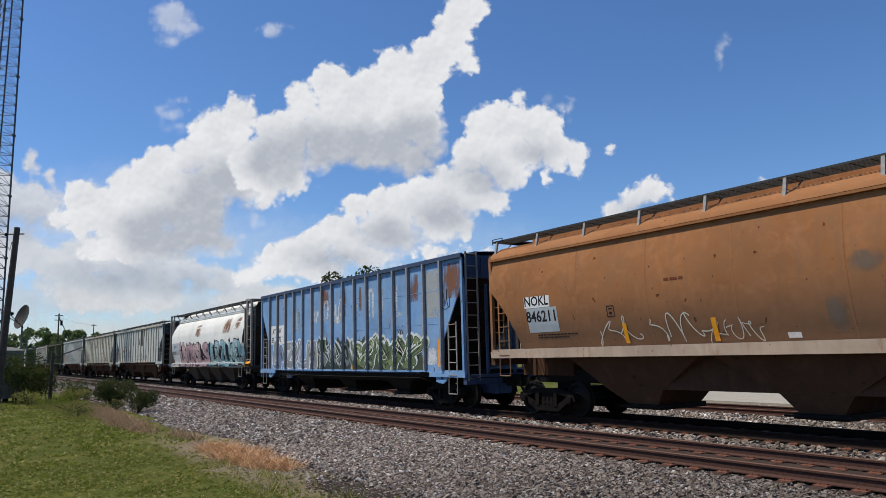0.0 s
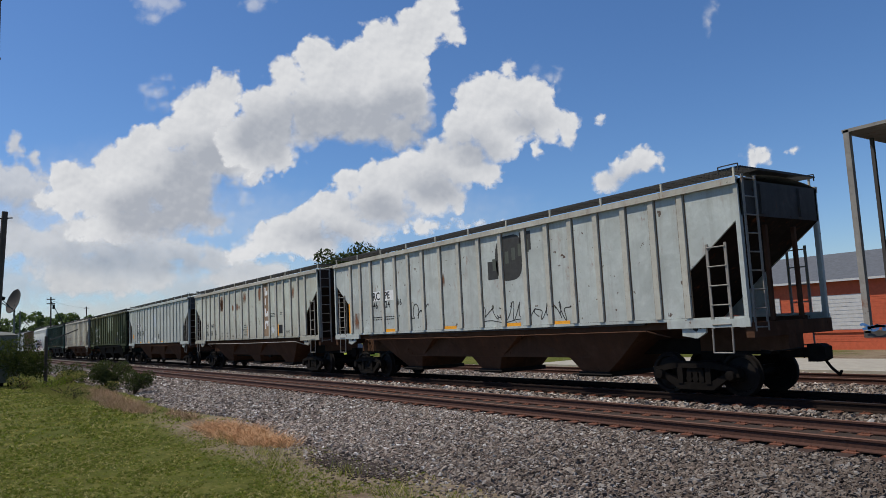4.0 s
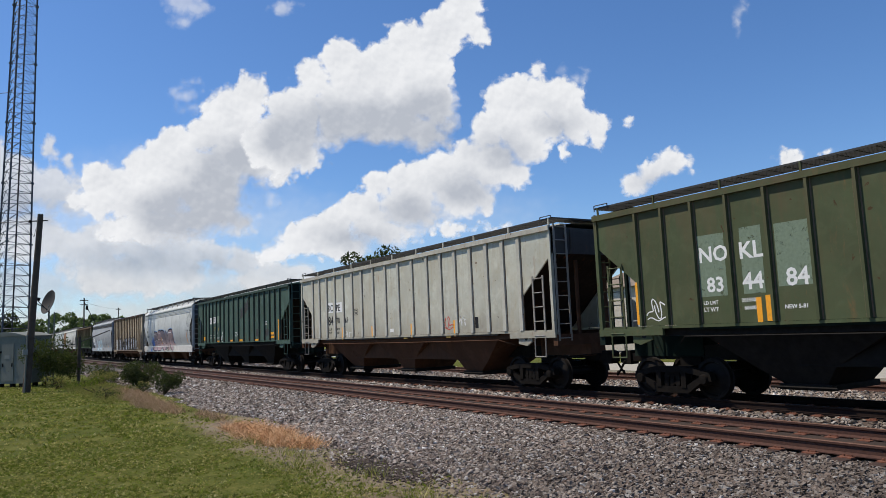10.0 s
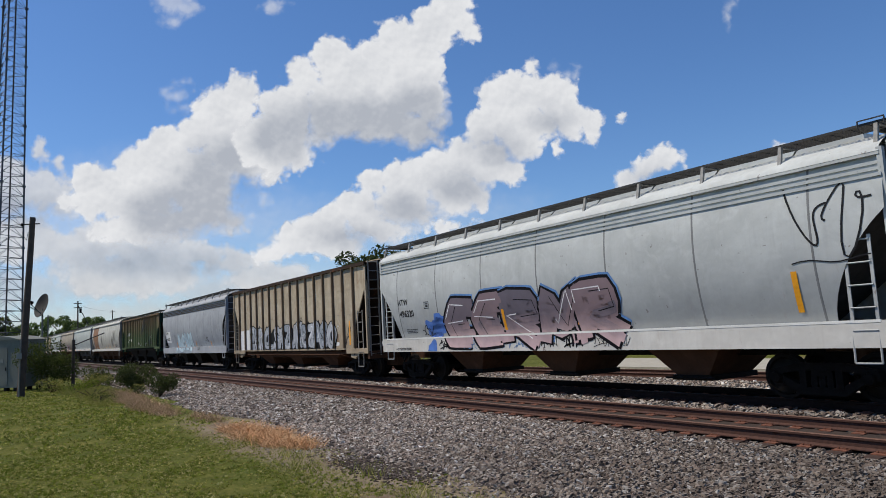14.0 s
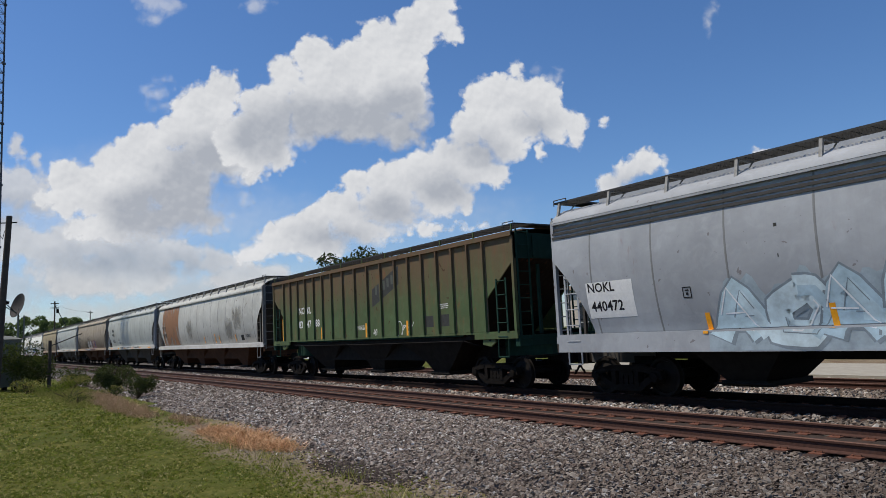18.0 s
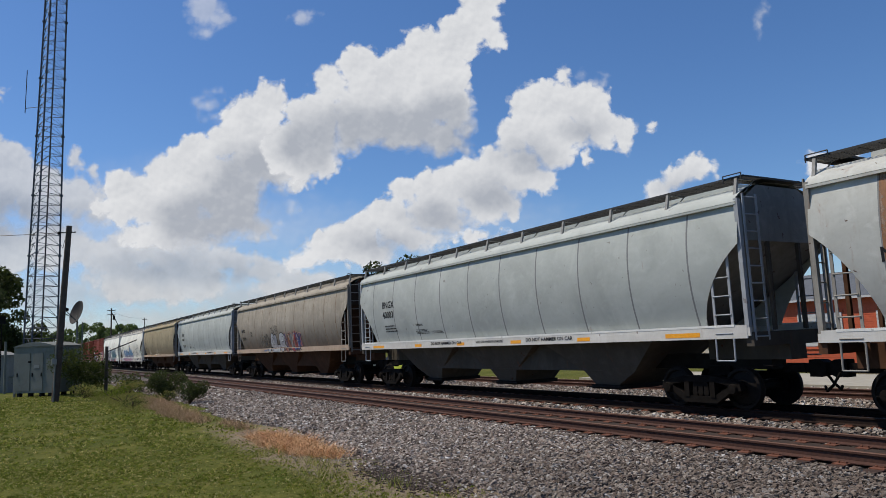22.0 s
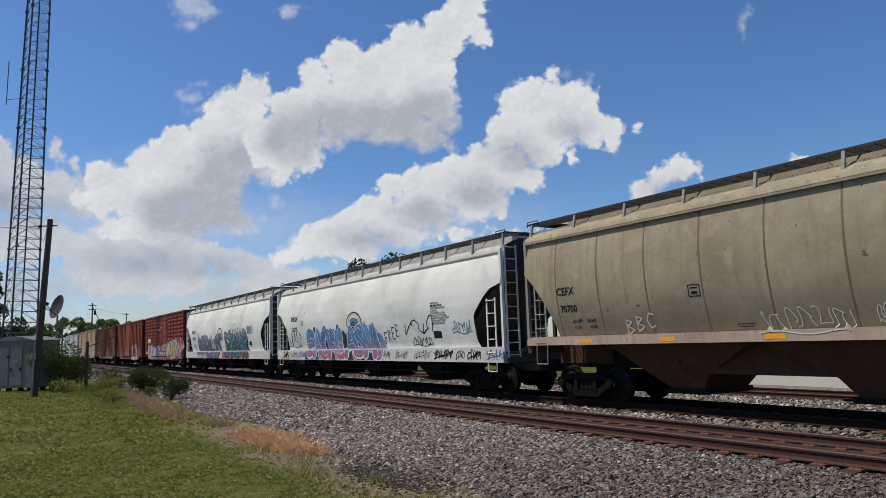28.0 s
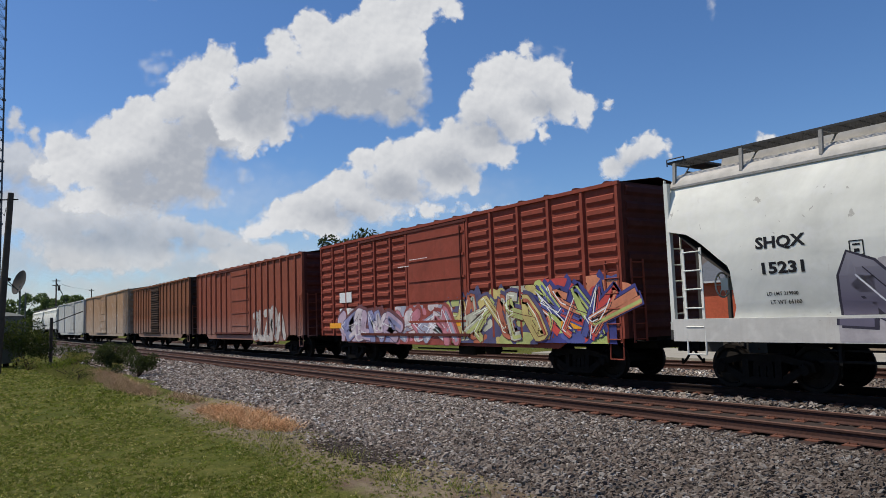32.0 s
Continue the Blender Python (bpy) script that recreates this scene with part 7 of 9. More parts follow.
spray_blobs(car_silver, -6.11, -4.98, 1.07, 2.35, "blu", 92)
reflector(car_silver, -1.79, -1.67, 1.66, 2.29)
reflector(car_silver, 1.36, 1.48, 1.57, 2.16)
fine_print(car_silver, -7.62, 1.83, 0.78, 3, 0.050, INK["k"])
words_on(car_silver, "ACF CENTER FLOW", -8.26, 1.11, 0.09, INK["k"])
sill_graffiti(car_silver, -5.23, 2.79, 93)
scrawl(car_silver, -6.46, -5.75, 1.62, 2.0, "k", 95)
scrawl(car_silver, 7.51, 9.0, 2.66, 4.23, "k", 94)
reflector(car_silver, 7.46, 7.58, 1.73, 2.52)
plate_on(car_tan, -7.83, -7.21, 1.18, 2.33, INK["w"])
plate_on(car_tan, -6.95, -6.04, 1.24, 2.35, INK["w"])
graffiti(car_tan, -5.93, 5.69, 1.22, 2.53, "bw", 15, 101)
reflector(car_tan, 7.16, 7.28, 1.35, 2.37)
reflector(car_tan, 4.44, 4.56, 1.33, 1.93)
reflector(car_tan, 1.93, 2.05, 1.29, 1.89)
reflector(car_tan, -1.21, -1.09, 1.24, 1.78)
scrawl(car_tan, 6.48, 7.22, 1.35, 2.18, "k", 102)
scrawl(car_tan, 5.51, 6.12, 1.87, 2.31, "w", 103)
plate_on(car_tan, 5.73, 6.13, 1.49, 1.83, INK["br"])
plate_on(car_tan, 5.71, 6.11, 1.34, 1.49, INK["w"])
scrawl(car_tan, 1.24, 2.03, 1.98, 2.74, "k", 104)
plate_on(car_steel, -7.83, -6.35, 1.91, 2.79, INK["w"])
words_on(car_steel, "NOKL", -7.78, 2.55, 0.23, INK["k"])
words_on(car_steel, "440472", -7.73, 2.08, 0.25, INK["k"])
graffiti(car_steel, -4.32, 0.15, 1.41, 2.69, "paleblue", 4, 111, (6, 5, 6, 0))
reflector(car_steel, -4.53, -4.41, 1.46, 1.90)
reflector(car_steel, -1.88, -1.76, 1.50, 1.95)
reflector(car_steel, 1.13, 1.25, 1.43, 1.92)
reflector(car_steel, 5.05, 5.17, 1.44, 1.89)
words_on(car_steel, "CAUTION", 2.16, 1.57, 0.07, INK["k"])
fine_print(car_steel, 2.08, 1.43, 0.76, 3, 0.060, INK["k"])
words_on(car_steel, "OPEN HATCH", 2.03, 1.28, 0.06, INK["k"])
frame_on(car_steel, -4.98, -4.76, 2.24, 2.48, INK["k"])
scrawl(car_steel, 4.09, 4.6, 1.89, 2.21, "k", 113)
dent_mark(car_steel, -2.70, 2.88, 3.55)
dent_mark(car_steel, 2.34, 3.05, 3.93)
words_on(car_olive, "NO", -6.20, 2.86, 0.31, INK["w"])
words_on(car_olive, "KL", -5.26, 2.86, 0.29, INK["w"])
words_on(car_olive, "83", -6.22, 2.24, 0.32, INK["w"])
words_on(car_olive, "47", -5.34, 2.25, 0.31, INK["w"])
words_on(car_olive, "88", -4.49, 2.26, 0.31, INK["w"])
reflector(car_olive, -8.14, -8.02, 1.68, 2.72)
reflector(car_olive, -3.81, -3.69, 1.68, 2.20)
reflector(car_olive, 0.22, 0.34, 1.68, 2.23)
reflector(car_olive, 3.24, 3.36, 1.69, 2.21)
emblem(car_olive, 0.83, 2.82, 2.81, 4.32, "k")
plate_on(car_olive, 4.49, 4.96, 1.94, 2.31, INK["d"])
plate_on(car_olive, 5.42, 5.88, 1.94, 2.32, INK["d"])
fine_print(car_olive, 5.34, 2.64, 0.56, 3, 0.050, INK["w"])
scrawl(car_olive, 2.54, 3.63, 1.66, 2.22, "w", 121)
scrawl(car_olive, 0.87, 1.12, 1.79, 1.99, "w", 122)
fine_print(car_olive, -0.49, 2.13, 0.76, 4, 0.040, INK["w"])
words_on(car_scuffed, "NDYX", -9.72, 2.84, 0.27, INK["k"])
words_on(car_scuffed, "863387", -9.66, 2.33, 0.26, INK["k"])
plate_on(car_scuffed, -9.64, -5.23, 1.73, 4.49, INK["rp"])
reflector(car_scuffed, 0.48, 0.60, 1.77, 2.18)
reflector(car_scuffed, 3.51, 3.63, 1.73, 2.18)
reflector(car_scuffed, 6.47, 6.59, 1.77, 2.20)
reflector(car_scuffed, 2.72, 2.84, 1.76, 2.28)
plate_on(car_scuffed, 7.43, 7.89, 1.84, 2.13, INK["k"])
fine_print(car_scuffed, 8.31, 2.12, 0.61, 3, 0.050, INK["k"])
stain(car_scuffed, 6.28, 8.01, 2.42, 3.77, "d", 131)
stain(car_scuffed, -3.46, -1.65, 2.08, 3.31, "d", 132)
stain(car_scuffed, 4.75, 6.49, 1.92, 3.14, "d", 133)
words_on(car_pale, "BNGX", -7.49, 3.23, 0.27, INK["k"])
words_on(car_pale, "40003", -7.50, 2.82, 0.28, INK["k"])
fine_print(car_pale, -7.43, 2.47, 1.04, 3, 0.090, INK["k"])
words_on(car_pale, "WARNING", -4.81, 2.41, 0.08, INK["k"])
fine_print(car_pale, -4.88, 2.25, 1.05, 4, 0.040, INK["k"])
fine_print(car_pale, -3.68, 2.17, 0.85, 3, 0.030, INK["k"])
sill_reflector(car_pale, -8.56, -7.53)
sill_reflector(car_pale, -4.87, -4.34)
sill_reflector(car_pale, -1.83, -1.34)
sill_reflector(car_pale, 1.32, 1.86)
sill_reflector(car_pale, 4.4, 4.9)
sill_reflector(car_pale, 7.5, 8.5)
words_on(car_pale, "DO NOT HAMMER ON CAR", -3.62, 1.67, 0.105, INK["k"], sx=1.16)
words_on(car_pale, "VENT CAR WHEN UNLOADING", -0.62, 1.68, 0.075, INK["k"], sx=1.05)
words_on(car_pale, "DO NOT HAMMER ON CAR", 2.1, 1.67, 0.105, INK["k"], sx=1.16)
words_on(car_dirty, "BNGX", -8.25, 2.91, 0.22, INK["k"])
words_on(car_dirty, "30194", -8.14, 2.42, 0.22, INK["k"])
frame_on(car_dirty, -6.2, -5.89, 2.63, 2.91, INK["k"])
graffiti(car_dirty, -2.41, 0.14, 1.76, 2.69, "grey", 3, 151)
graffiti(car_dirty, 0.15, 2.91, 1.65, 2.75, "orangeblue", 5, 152)
scrawl(car_dirty, -3.4, -2.08, 1.8, 2.67, "k", 153)
scrawl(car_dirty, -2.01, -0.77, 2.65, 3.15, "k", 154)
sill_graffiti(car_dirty, -3.35, 2.86, 155)
stain(car_dirty, -4.29, -2.25, 1.68, 2.71, "d", 156)
words_on(car_pale2, "BNGX", -7.36, 3.24, 0.24, INK["k"])
words_on(car_pale2, "40044", -7.34, 2.82, 0.24, INK["k"])
fine_print(car_pale2, -7.30, 2.41, 1.05, 3, 0.080, INK["k"])
words_on(car_pale2, "WARNING", -4.62, 2.42, 0.07, INK["k"])
fine_print(car_pale2, -4.71, 2.29, 0.82, 4, 0.040, INK["k"])
fine_print(car_pale2, -3.52, 2.21, 0.66, 3, 0.030, INK["k"])
sill_reflector(car_pale2, -8.35, -7.32)
sill_reflector(car_pale2, -4.70, -4.21)
sill_reflector(car_pale2, -1.74, -1.20)
sill_reflector(car_pale2, 1.4, 1.94)
sill_reflector(car_pale2, 4.5, 5.0)
sill_reflector(car_pale2, 7.4, 8.4)
words_on(car_pale2, "DO NOT HAMMER ON CAR", -3.57, 1.67, 0.105, INK["k"], sx=1.16)
words_on(car_pale2, "DO NOT HAMMER ON CAR", 2.1, 1.67, 0.105, INK["k"], sx=1.16)
words_on(car_taupe, "CEFX", -7.99, 2.85, 0.21, INK["k"])
words_on(car_taupe, "70700", -7.91, 2.39, 0.19, INK["k"])
frame_on(car_taupe, -3.59, -3.27, 2.53, 2.8, INK["k"])
scrawl(car_taupe, -1.91, -0.09, 1.68, 2.19, "p", 172)
scrawl(car_taupe, 0.37, 0.59, 1.82, 2.21, "p", 173)
sill_reflector(car_taupe, -7.22, -6.73)
sill_reflector(car_taupe, -4.49, -4.05)
sill_reflector(car_taupe, -1.80, -1.34)
fine_print(car_taupe, -2.50, 1.87, 0.40, 2, 0.040, INK["k"])
words_on(car_taupe, "LD LMT", -7.52, 2.10, 0.08, INK["k"])
words_on(car_taupe, "223600", -6.97, 2.10, 0.08, INK["k"])
words_on(car_taupe, "LT WT", -7.50, 1.93, 0.07, INK["k"])
words_on(car_taupe, "62400", -6.89, 1.94, 0.07, INK["k"])
words_on(car_mill, "SHQX", -8.0, 2.94, 0.22, INK["k"], bold=0.011, sx=1.17)
words_on(car_mill, "15015", -8.0, 2.41, 0.22, INK["k"], bold=0.011, sx=1.2)
frame_on(car_mill, -6.57, -6.28, 2.67, 2.94, INK["k"])
scrawl(car_mill, -8.79, -6.77, 1.65, 2.49, "k", 181)
sill_reflector(car_mill, -9.53, -8.56)
sill_graffiti(car_mill, -9.2, -6.3, 184)
graffiti(car_mill, -6.06, 1.43, 1.58, 2.62, "bluecloud", 8, 185)
graffiti(car_mill, 1.40, 2.10, 1.58, 2.2, "bluecloud", 1, 186, (5,))
scrawl(car_mill, 4.46, 5.88, 1.58, 1.92, "k", 187)
plate_on(car_mill, 6.05, 6.58, 1.82, 2.07, INK["k"])
seal(car_mill, -1.14, 0.4, 2.4, 3.08)
sill_graffiti(car_mill, 1.67, 9.33, 188)
words_on(car_mill2, "SHQX", -7.96, 2.85, 0.22, INK["k"], bold=0.011, sx=1.2)
words_on(car_mill2, "15231", -7.94, 2.35, 0.22, INK["k"], bold=0.011, sx=1.3)
frame_on(car_mill2, -6.17, -5.92, 2.56, 2.83, INK["k"])
graffiti(car_mill2, -6.4, -0.54, 1.41, 2.69, "greypurple", 4, 191, (0, 4, 2, 3))
on_side(car_mill2, "graffiti", mass_shape(0.3, 6.3, sill_z(car_mill2)[0] + 0.02, 1.86, 7), hue(196, 78, 78), "red painted field behind graffiti", 0.0038, True)
graffiti(car_mill2, 0.86, 5.8, 1.1, 2.87, "tealred", 6, 192, (1, 6, 0, 5, 6, 4))
seal(car_mill2, -0.78, 0.55, 2.22, 3.06)
fine_print(car_mill2, 6.22, 2.95, 0.37, 8, 0.050, INK["k"])
drips(car_mill2, 1.96, 4.87, 2.63, 3.79, 193)
plate_on(car_mill2, 6.35, 6.47, 1.76, 2.08, INK["k"])
fine_print(car_mill2, 5.96, 2.95, 1.36, 8, 0.050, INK["k"])
plate_on(car_mill2, 6.2, 6.66, 1.82, 2.03, INK["k"])
graffiti(box_red, -6.56, -2.25, 0.83, 2.12, "pinkblue", 4, 201)
graffiti(box_red, -2.25, 1.31, 0.78, 2.11, "pinkblue2", 4, 202)
graffiti(box_red, 1.32, 5.37, 0.87, 2.5, "limeorange", 6, 203)
graffiti(box_red, 5.38, 8.22, 0.92, 2.62, "redblue", 6, 204)
reflector(box_red, -7.63, -6.56, 1.35, 1.56)
reflector(box_red, -2.86, -2.25, 1.33, 1.51)
reflector(box_red, -0.8, -0.08, 1.32, 1.49)
reflector(box_red, 1.47, 2.22, 1.39, 1.54)
reflector(box_red, 6.33, 7.36, 1.29, 1.49)
plate_on(box_red, -6.67, -5.61, 2.38, 2.79, INK["w"])
plate_on(box_red, -6.69, -5.69, 1.79, 2.15, INK["w"])
fine_print(box_red, -1.14, 3.68, 1.26, 1, 0.060, INK["w"])
fine_print(box_red, -1.94, 3.48, 0.77, 1, 0.060, INK["w"])
graffiti(box_red2, 1.7, 6.06, 0.71, 2.41, "whitefill", 5, 211)
words_on(car_mill2, "LD LMT 219900", -7.86, 1.92, 0.07, INK["k"])
words_on(car_mill2, "LT WT 66100", -7.81, 1.75, 0.08, INK["k"])
CARE = ["EXTERIOR PAINT", "", "APPLIED PARAGOULD 04-2013", "CA 992 LINING", "APPLIED PARAGOULD 04-2013", "CAUTION: DO NOT USE STEAM,", "BOILING WATER OR SHARP OBJECTS", "TO CLEAN. ENTER CAR WITH", "CLEAN SOFT SOLED SHOES"]
for i, line in enumerate(CARE):
    if line:
        words_on(car_mill, line, 6.02, 3.020 - 0.0887 * i, 0.064, INK["k"], "small_lettering", sx=0.81)
fine_print(car_mill, 6.02, 2.931, 0.77, 1, 0.115, INK["k"])
sprayed_word(car_mill, "FREE", 2.29, 3.6, 1.68, 2.4)
sprayed_word(car_taupe, "BBC", -5.64, -4.6, 1.74, 2.3, "p")
scrawl(car_mill, 3.98, 6.04, 1.91, 2.66, "k", 186)
scrawl(car_mill, 7.30, 8.48, 1.98, 2.39, "t", 61)

# ---- ground, ballast and rails ----
def make_grass():
    """Lawn, worn to bare soil along the ballast."""
    t = Tree("mown_grass")
    v = t.coords()
    a = t.noise(v, 0.35, 6.0, 0.65)
    b = t.noise(v, 2.6, 7.0, 0.75)
    d = t.noise(v, 14.0, 5.0, 0.7)
    c = t.mix(t.ramp(a, 0.35, 0.68), hexa(72, 84, 34), hexa(104, 102, 52))
    c = t.mix(t.ramp(b, 0.42, 0.66), c, hexa(66, 72, 29))
    c = t.mix(t.math("MULTIPLY", t.ramp(d, 0.5, 0.75), 0.6), c, hexa(134, 124, 76))
    xyz = t.node("ShaderNodeSeparateXYZ", {0: v})
    band = t.math("MULTIPLY", t.ramp(xyz.outputs[1], 3.4, 4.8), t.ramp(xyz.outputs[0], -26.0, -13.0))
    wear = t.ramp(t.math("ADD", t.math("MULTIPLY", band, 0.68), t.math("MULTIPLY", t.math("ADD", a, b), 0.42)), 0.62, 0.80)
    soil = t.mix(t.ramp(d, 0.3, 0.7), hexa(108, 97, 81), hexa(145, 132, 111))
    soil = t.mix(t.ramp(t.noise(v, 1.3, 5.0, 0.6), 0.5, 0.68), soil, hexa(102, 84, 71))
    c = t.mix(wear, c, soil)
    return t.finish(c, 0.95, normal=t.bump(t.math("ADD", b, d), 0.9, 0.05), spec=0.05)


def islands(name, colors, rough=0.9, spec=0.2, dust=None, leafy=0.0):
    """Each loose piece of a joined mesh takes its own shade."""
    t = Tree(name)
    r = t.node("ShaderNodeNewGeometry").outputs["Random Per Island"]
    ramp = t.node("ShaderNodeValToRGB", {0: r})
    el = ramp.color_ramp.elements
    while len(el) < len(colors):
        el.new(0.5)
    for i, c in enumerate(colors):
        el[i].position, el[i].color = i / (len(colors) - 1), (*c, 1)
    n = t.noise(t.coords(), 25.0, 4.0)
    c = t.mix(t.ramp(n, 0.3, 0.7), ramp.outputs[0], (0.5, 0.5, 0.5), "MULTIPLY")
    c = t.mix(0.45, ramp.outputs[0], c)
    if dust:  # brown tint, uneven and stronger towards +x
        x = t.node("ShaderNodeSeparateXYZ", {0: t.node("ShaderNodeTexCoord").outputs["Object"]}).outputs[0]
        k = t.math("ADD", t.ramp(x, -14.5, -2.5), t.math("MULTIPLY", t.noise(t.coords(), 0.5, 4.0), 0.5))
        c = t.mix(t.math("MULTIPLY", t.ramp(k, 0.35, 1.25), 0.84), c, dust)
    mat = t.finish(c, rough, spec=spec)
    if leafy:  # thin leaves let some light through
        tl, mx = t.node("ShaderNodeBsdfTranslucent", {"Color": t.mix(0.6, c, (0.9, 1.0, 0.45), "MULTIPLY")}), t.node("ShaderNodeMixShader", {0: leafy})
        t.nt.links.new(t.bsdf.outputs[0], mx.inputs[1])
        t.nt.links.new(tl.outputs[0], mx.inputs[2])
        t.nt.links.new(mx.outputs[0], t.out.inputs[0])
    return mat


GRASS = make_grass()
BALLAST = plain("ballast_bed", (0.075, 0.066, 0.056), 0.95, 0.0, 22.0, 0.6, 0.04)
STONE = islands("crushed_stone", [(0.072, 0.058, 0.049), (0.28, 0.23, 0.19), (0.15, 0.11, 0.088), (0.46, 0.40, 0.34), (0.115, 0.09, 0.075), (0.36, 0.275, 0.225), (0.54, 0.48, 0.415), (0.20, 0.165, 0.135), (0.80, 0.77, 0.72)], dust=(0.056, 0.042, 0.033))
RAIL_RUST = plain("rusty_rail", hexa(68, 42, 33), 0.85, 0.0, 20.0, 0.4, 0.003)
# main-line rail and head colours are darkened for the train's shadow
RAIL_SHADED = plain("shaded_main_rail", hexa(40, 30, 26), 0.85, 0.0, 20.0, 0.4, 0.003)
RAIL_HEAD = plain("worn_rail_head", hexa(100, 72, 58), 0.7, 0.1, 12.0, 0.3)
HEAD_SHADED = plain("shaded_main_rail_head", hexa(44, 36, 32), 0.6, 0.0, 12.0, 0.3)
BLADE = islands("grass_blades", [hexa(70, 84, 31), hexa(146, 156, 72), hexa(94, 108, 42), hexa(188, 176, 116), hexa(86, 94, 36), hexa(138, 146, 66), hexa(210, 198, 144), hexa(78, 86, 33), hexa(124, 132, 58)], 0.85, 0.1, leafy=0.4)
STRAW = islands("dry_grass", [hexa(208, 150, 108), hexa(226, 180, 136), hexa(166, 116, 82), hexa(224, 190, 146), hexa(140, 108, 76), hexa(236, 204, 160)], 0.9, 0.1)
FADED_STRAW = islands("faded_dry_grass", [hexa(186, 152, 122), hexa(206, 176, 142), hexa(160, 128, 102), hexa(150, 140, 96)], 0.9, 0.1)
LEAF = islands("shrub_leaves", [hexa(50, 62, 28), hexa(70, 82, 38), hexa(92, 98, 54), hexa(40, 50, 24)], 0.7, 0.2, leafy=0.45)
DARK_LEAF = islands("tree_leaves", [hexa(50, 60, 34), hexa(72, 82, 46), hexa(88, 94, 58), hexa(42, 52, 30)], 0.7, 0.2, leafy=0.45)
# leaf colours paled to hold the haze of distance
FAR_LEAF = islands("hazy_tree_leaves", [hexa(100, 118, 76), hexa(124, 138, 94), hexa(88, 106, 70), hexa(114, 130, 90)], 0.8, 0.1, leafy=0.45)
WEED = islands("weed_leaves", [hexa(108, 117, 58), hexa(157, 149, 96), hexa(92, 106, 46), hexa(183, 164, 117)], 0.85, 0.1, leafy=0.45)
CLOVER = islands("clover_leaves", [hexa(114, 130, 50), hexa(92, 106, 40), hexa(134, 146, 62), hexa(70, 86, 32)], 0.85, 0.1, leafy=0.45)
TAR = plain("dark_cinders", hexa(62, 52, 46), 0.95, 0.0, 14.0, 0.4, 0.03)

ground = Shape().grid([[(x, y, z) for y, z in ((-1500, -0.25), (-40, -0.25), (15.5, -0.25), (17.2, -0.62), (60, -0.62), (1500, -0.62))] for x in (-1500, -60, 0, 60, 1500)])
solo("ground", ground, GRASS, "flat mown grass reaching to the horizon", "ground", kind="structure")


def edge_y(x):
    """The uneven edge of the ballast towards the grass."""
    return 5.62 + 0.55 * math.exp(-((x + 17.5) / 2.5) ** 2) + 0.3 * noise.noise((x * 0.22, 0.0, 3.0)) + 0.2 * noise.noise((x * 0.9, 0.0, 7.0)) + (0.5 if x < -26 else 0)


xs = [-600, -300, -150, -100, -80] + [-70 + i for i in range(100)] + [40, 80, 200]
rows = []
for x in xs:
    e = edge_y(x)
    rows.append([(x, y, z) for y, z in ((e - 0.15, -0.30), (e, -0.235), (e + 1.2, -0.20), (9.2, -0.185), (9.6, -0.225), (12.35, -0.225), (12.75, -0.185), (13.1, -0.19), (13.4, -0.225), (16.1, -0.225), (16.4, -0.25), (17.4, -0.52), (21.2, -0.53), (24.6, -0.53), (25.4, -0.56), (25.8, -0.66))])
solo("ballast_bed", Shape().grid(rows), BALLAST, "grey crushed-stone track bed", "ballast", kind="structure")


def scatter(name, pts, sizes, verts, faces, mat, label, category, flat=1.0, rng=None, lean=0.6, jitter=0.3):
    """Many copies of a small shape joined into one mesh."""
    rng = rng or np.random.default_rng(5)
    n, m = len(pts), len(verts)
    base = np.array(verts, float)
    ang = rng.uniform(0, 2 * np.pi, n)
    c, s = np.cos(ang), np.sin(ang)
    v = np.repeat(base[None], n, 0) * (1 + rng.uniform(-jitter, jitter, (n, m, 3)))
    tilt = rng.uniform(-lean, lean, (n, 2))
    v[:, :, 0] += v[:, :, 2] * tilt[:, 0:1]
    v[:, :, 1] += v[:, :, 2] * tilt[:, 1:2]
    x = v[:, :, 0] * c[:, None] - v[:, :, 1] * s[:, None]
    y = v[:, :, 0] * s[:, None] + v[:, :, 1] * c[:, None]
    out = np.stack([x, y, v[:, :, 2] * flat], 2) * np.asarray(sizes)[:, None, None] + np.asarray(pts)[:, None, :]
    f = (np.array(faces)[None] + (np.arange(n) * m)[:, None, None]).reshape(-1, len(faces[0]))
    me = bpy.data.meshes.new(name)
    me.from_pydata(out.reshape(-1, 3).tolist(), [], f.tolist())
    me.materials.append(mat)
    return tagged(new(name, me), label, category, kind="stuff")


CHIP = [(-0.5, -0.4, -0.35), (0.5, -0.45, -0.3), (0.45, 0.5, -0.35), (-0.45, 0.4, -0.3), (-0.3, -0.3, 0.35), (0.35, -0.2, 0.45), (0.25, 0.35, 0.3), (-0.3, 0.3, 0.4)]
CHIP_F = [(0, 1, 5, 4), (1, 2, 6, 5), (2, 3, 7, 6), (3, 0, 4, 7), (4, 5, 6, 7)]
rng = np.random.default_rng(11)


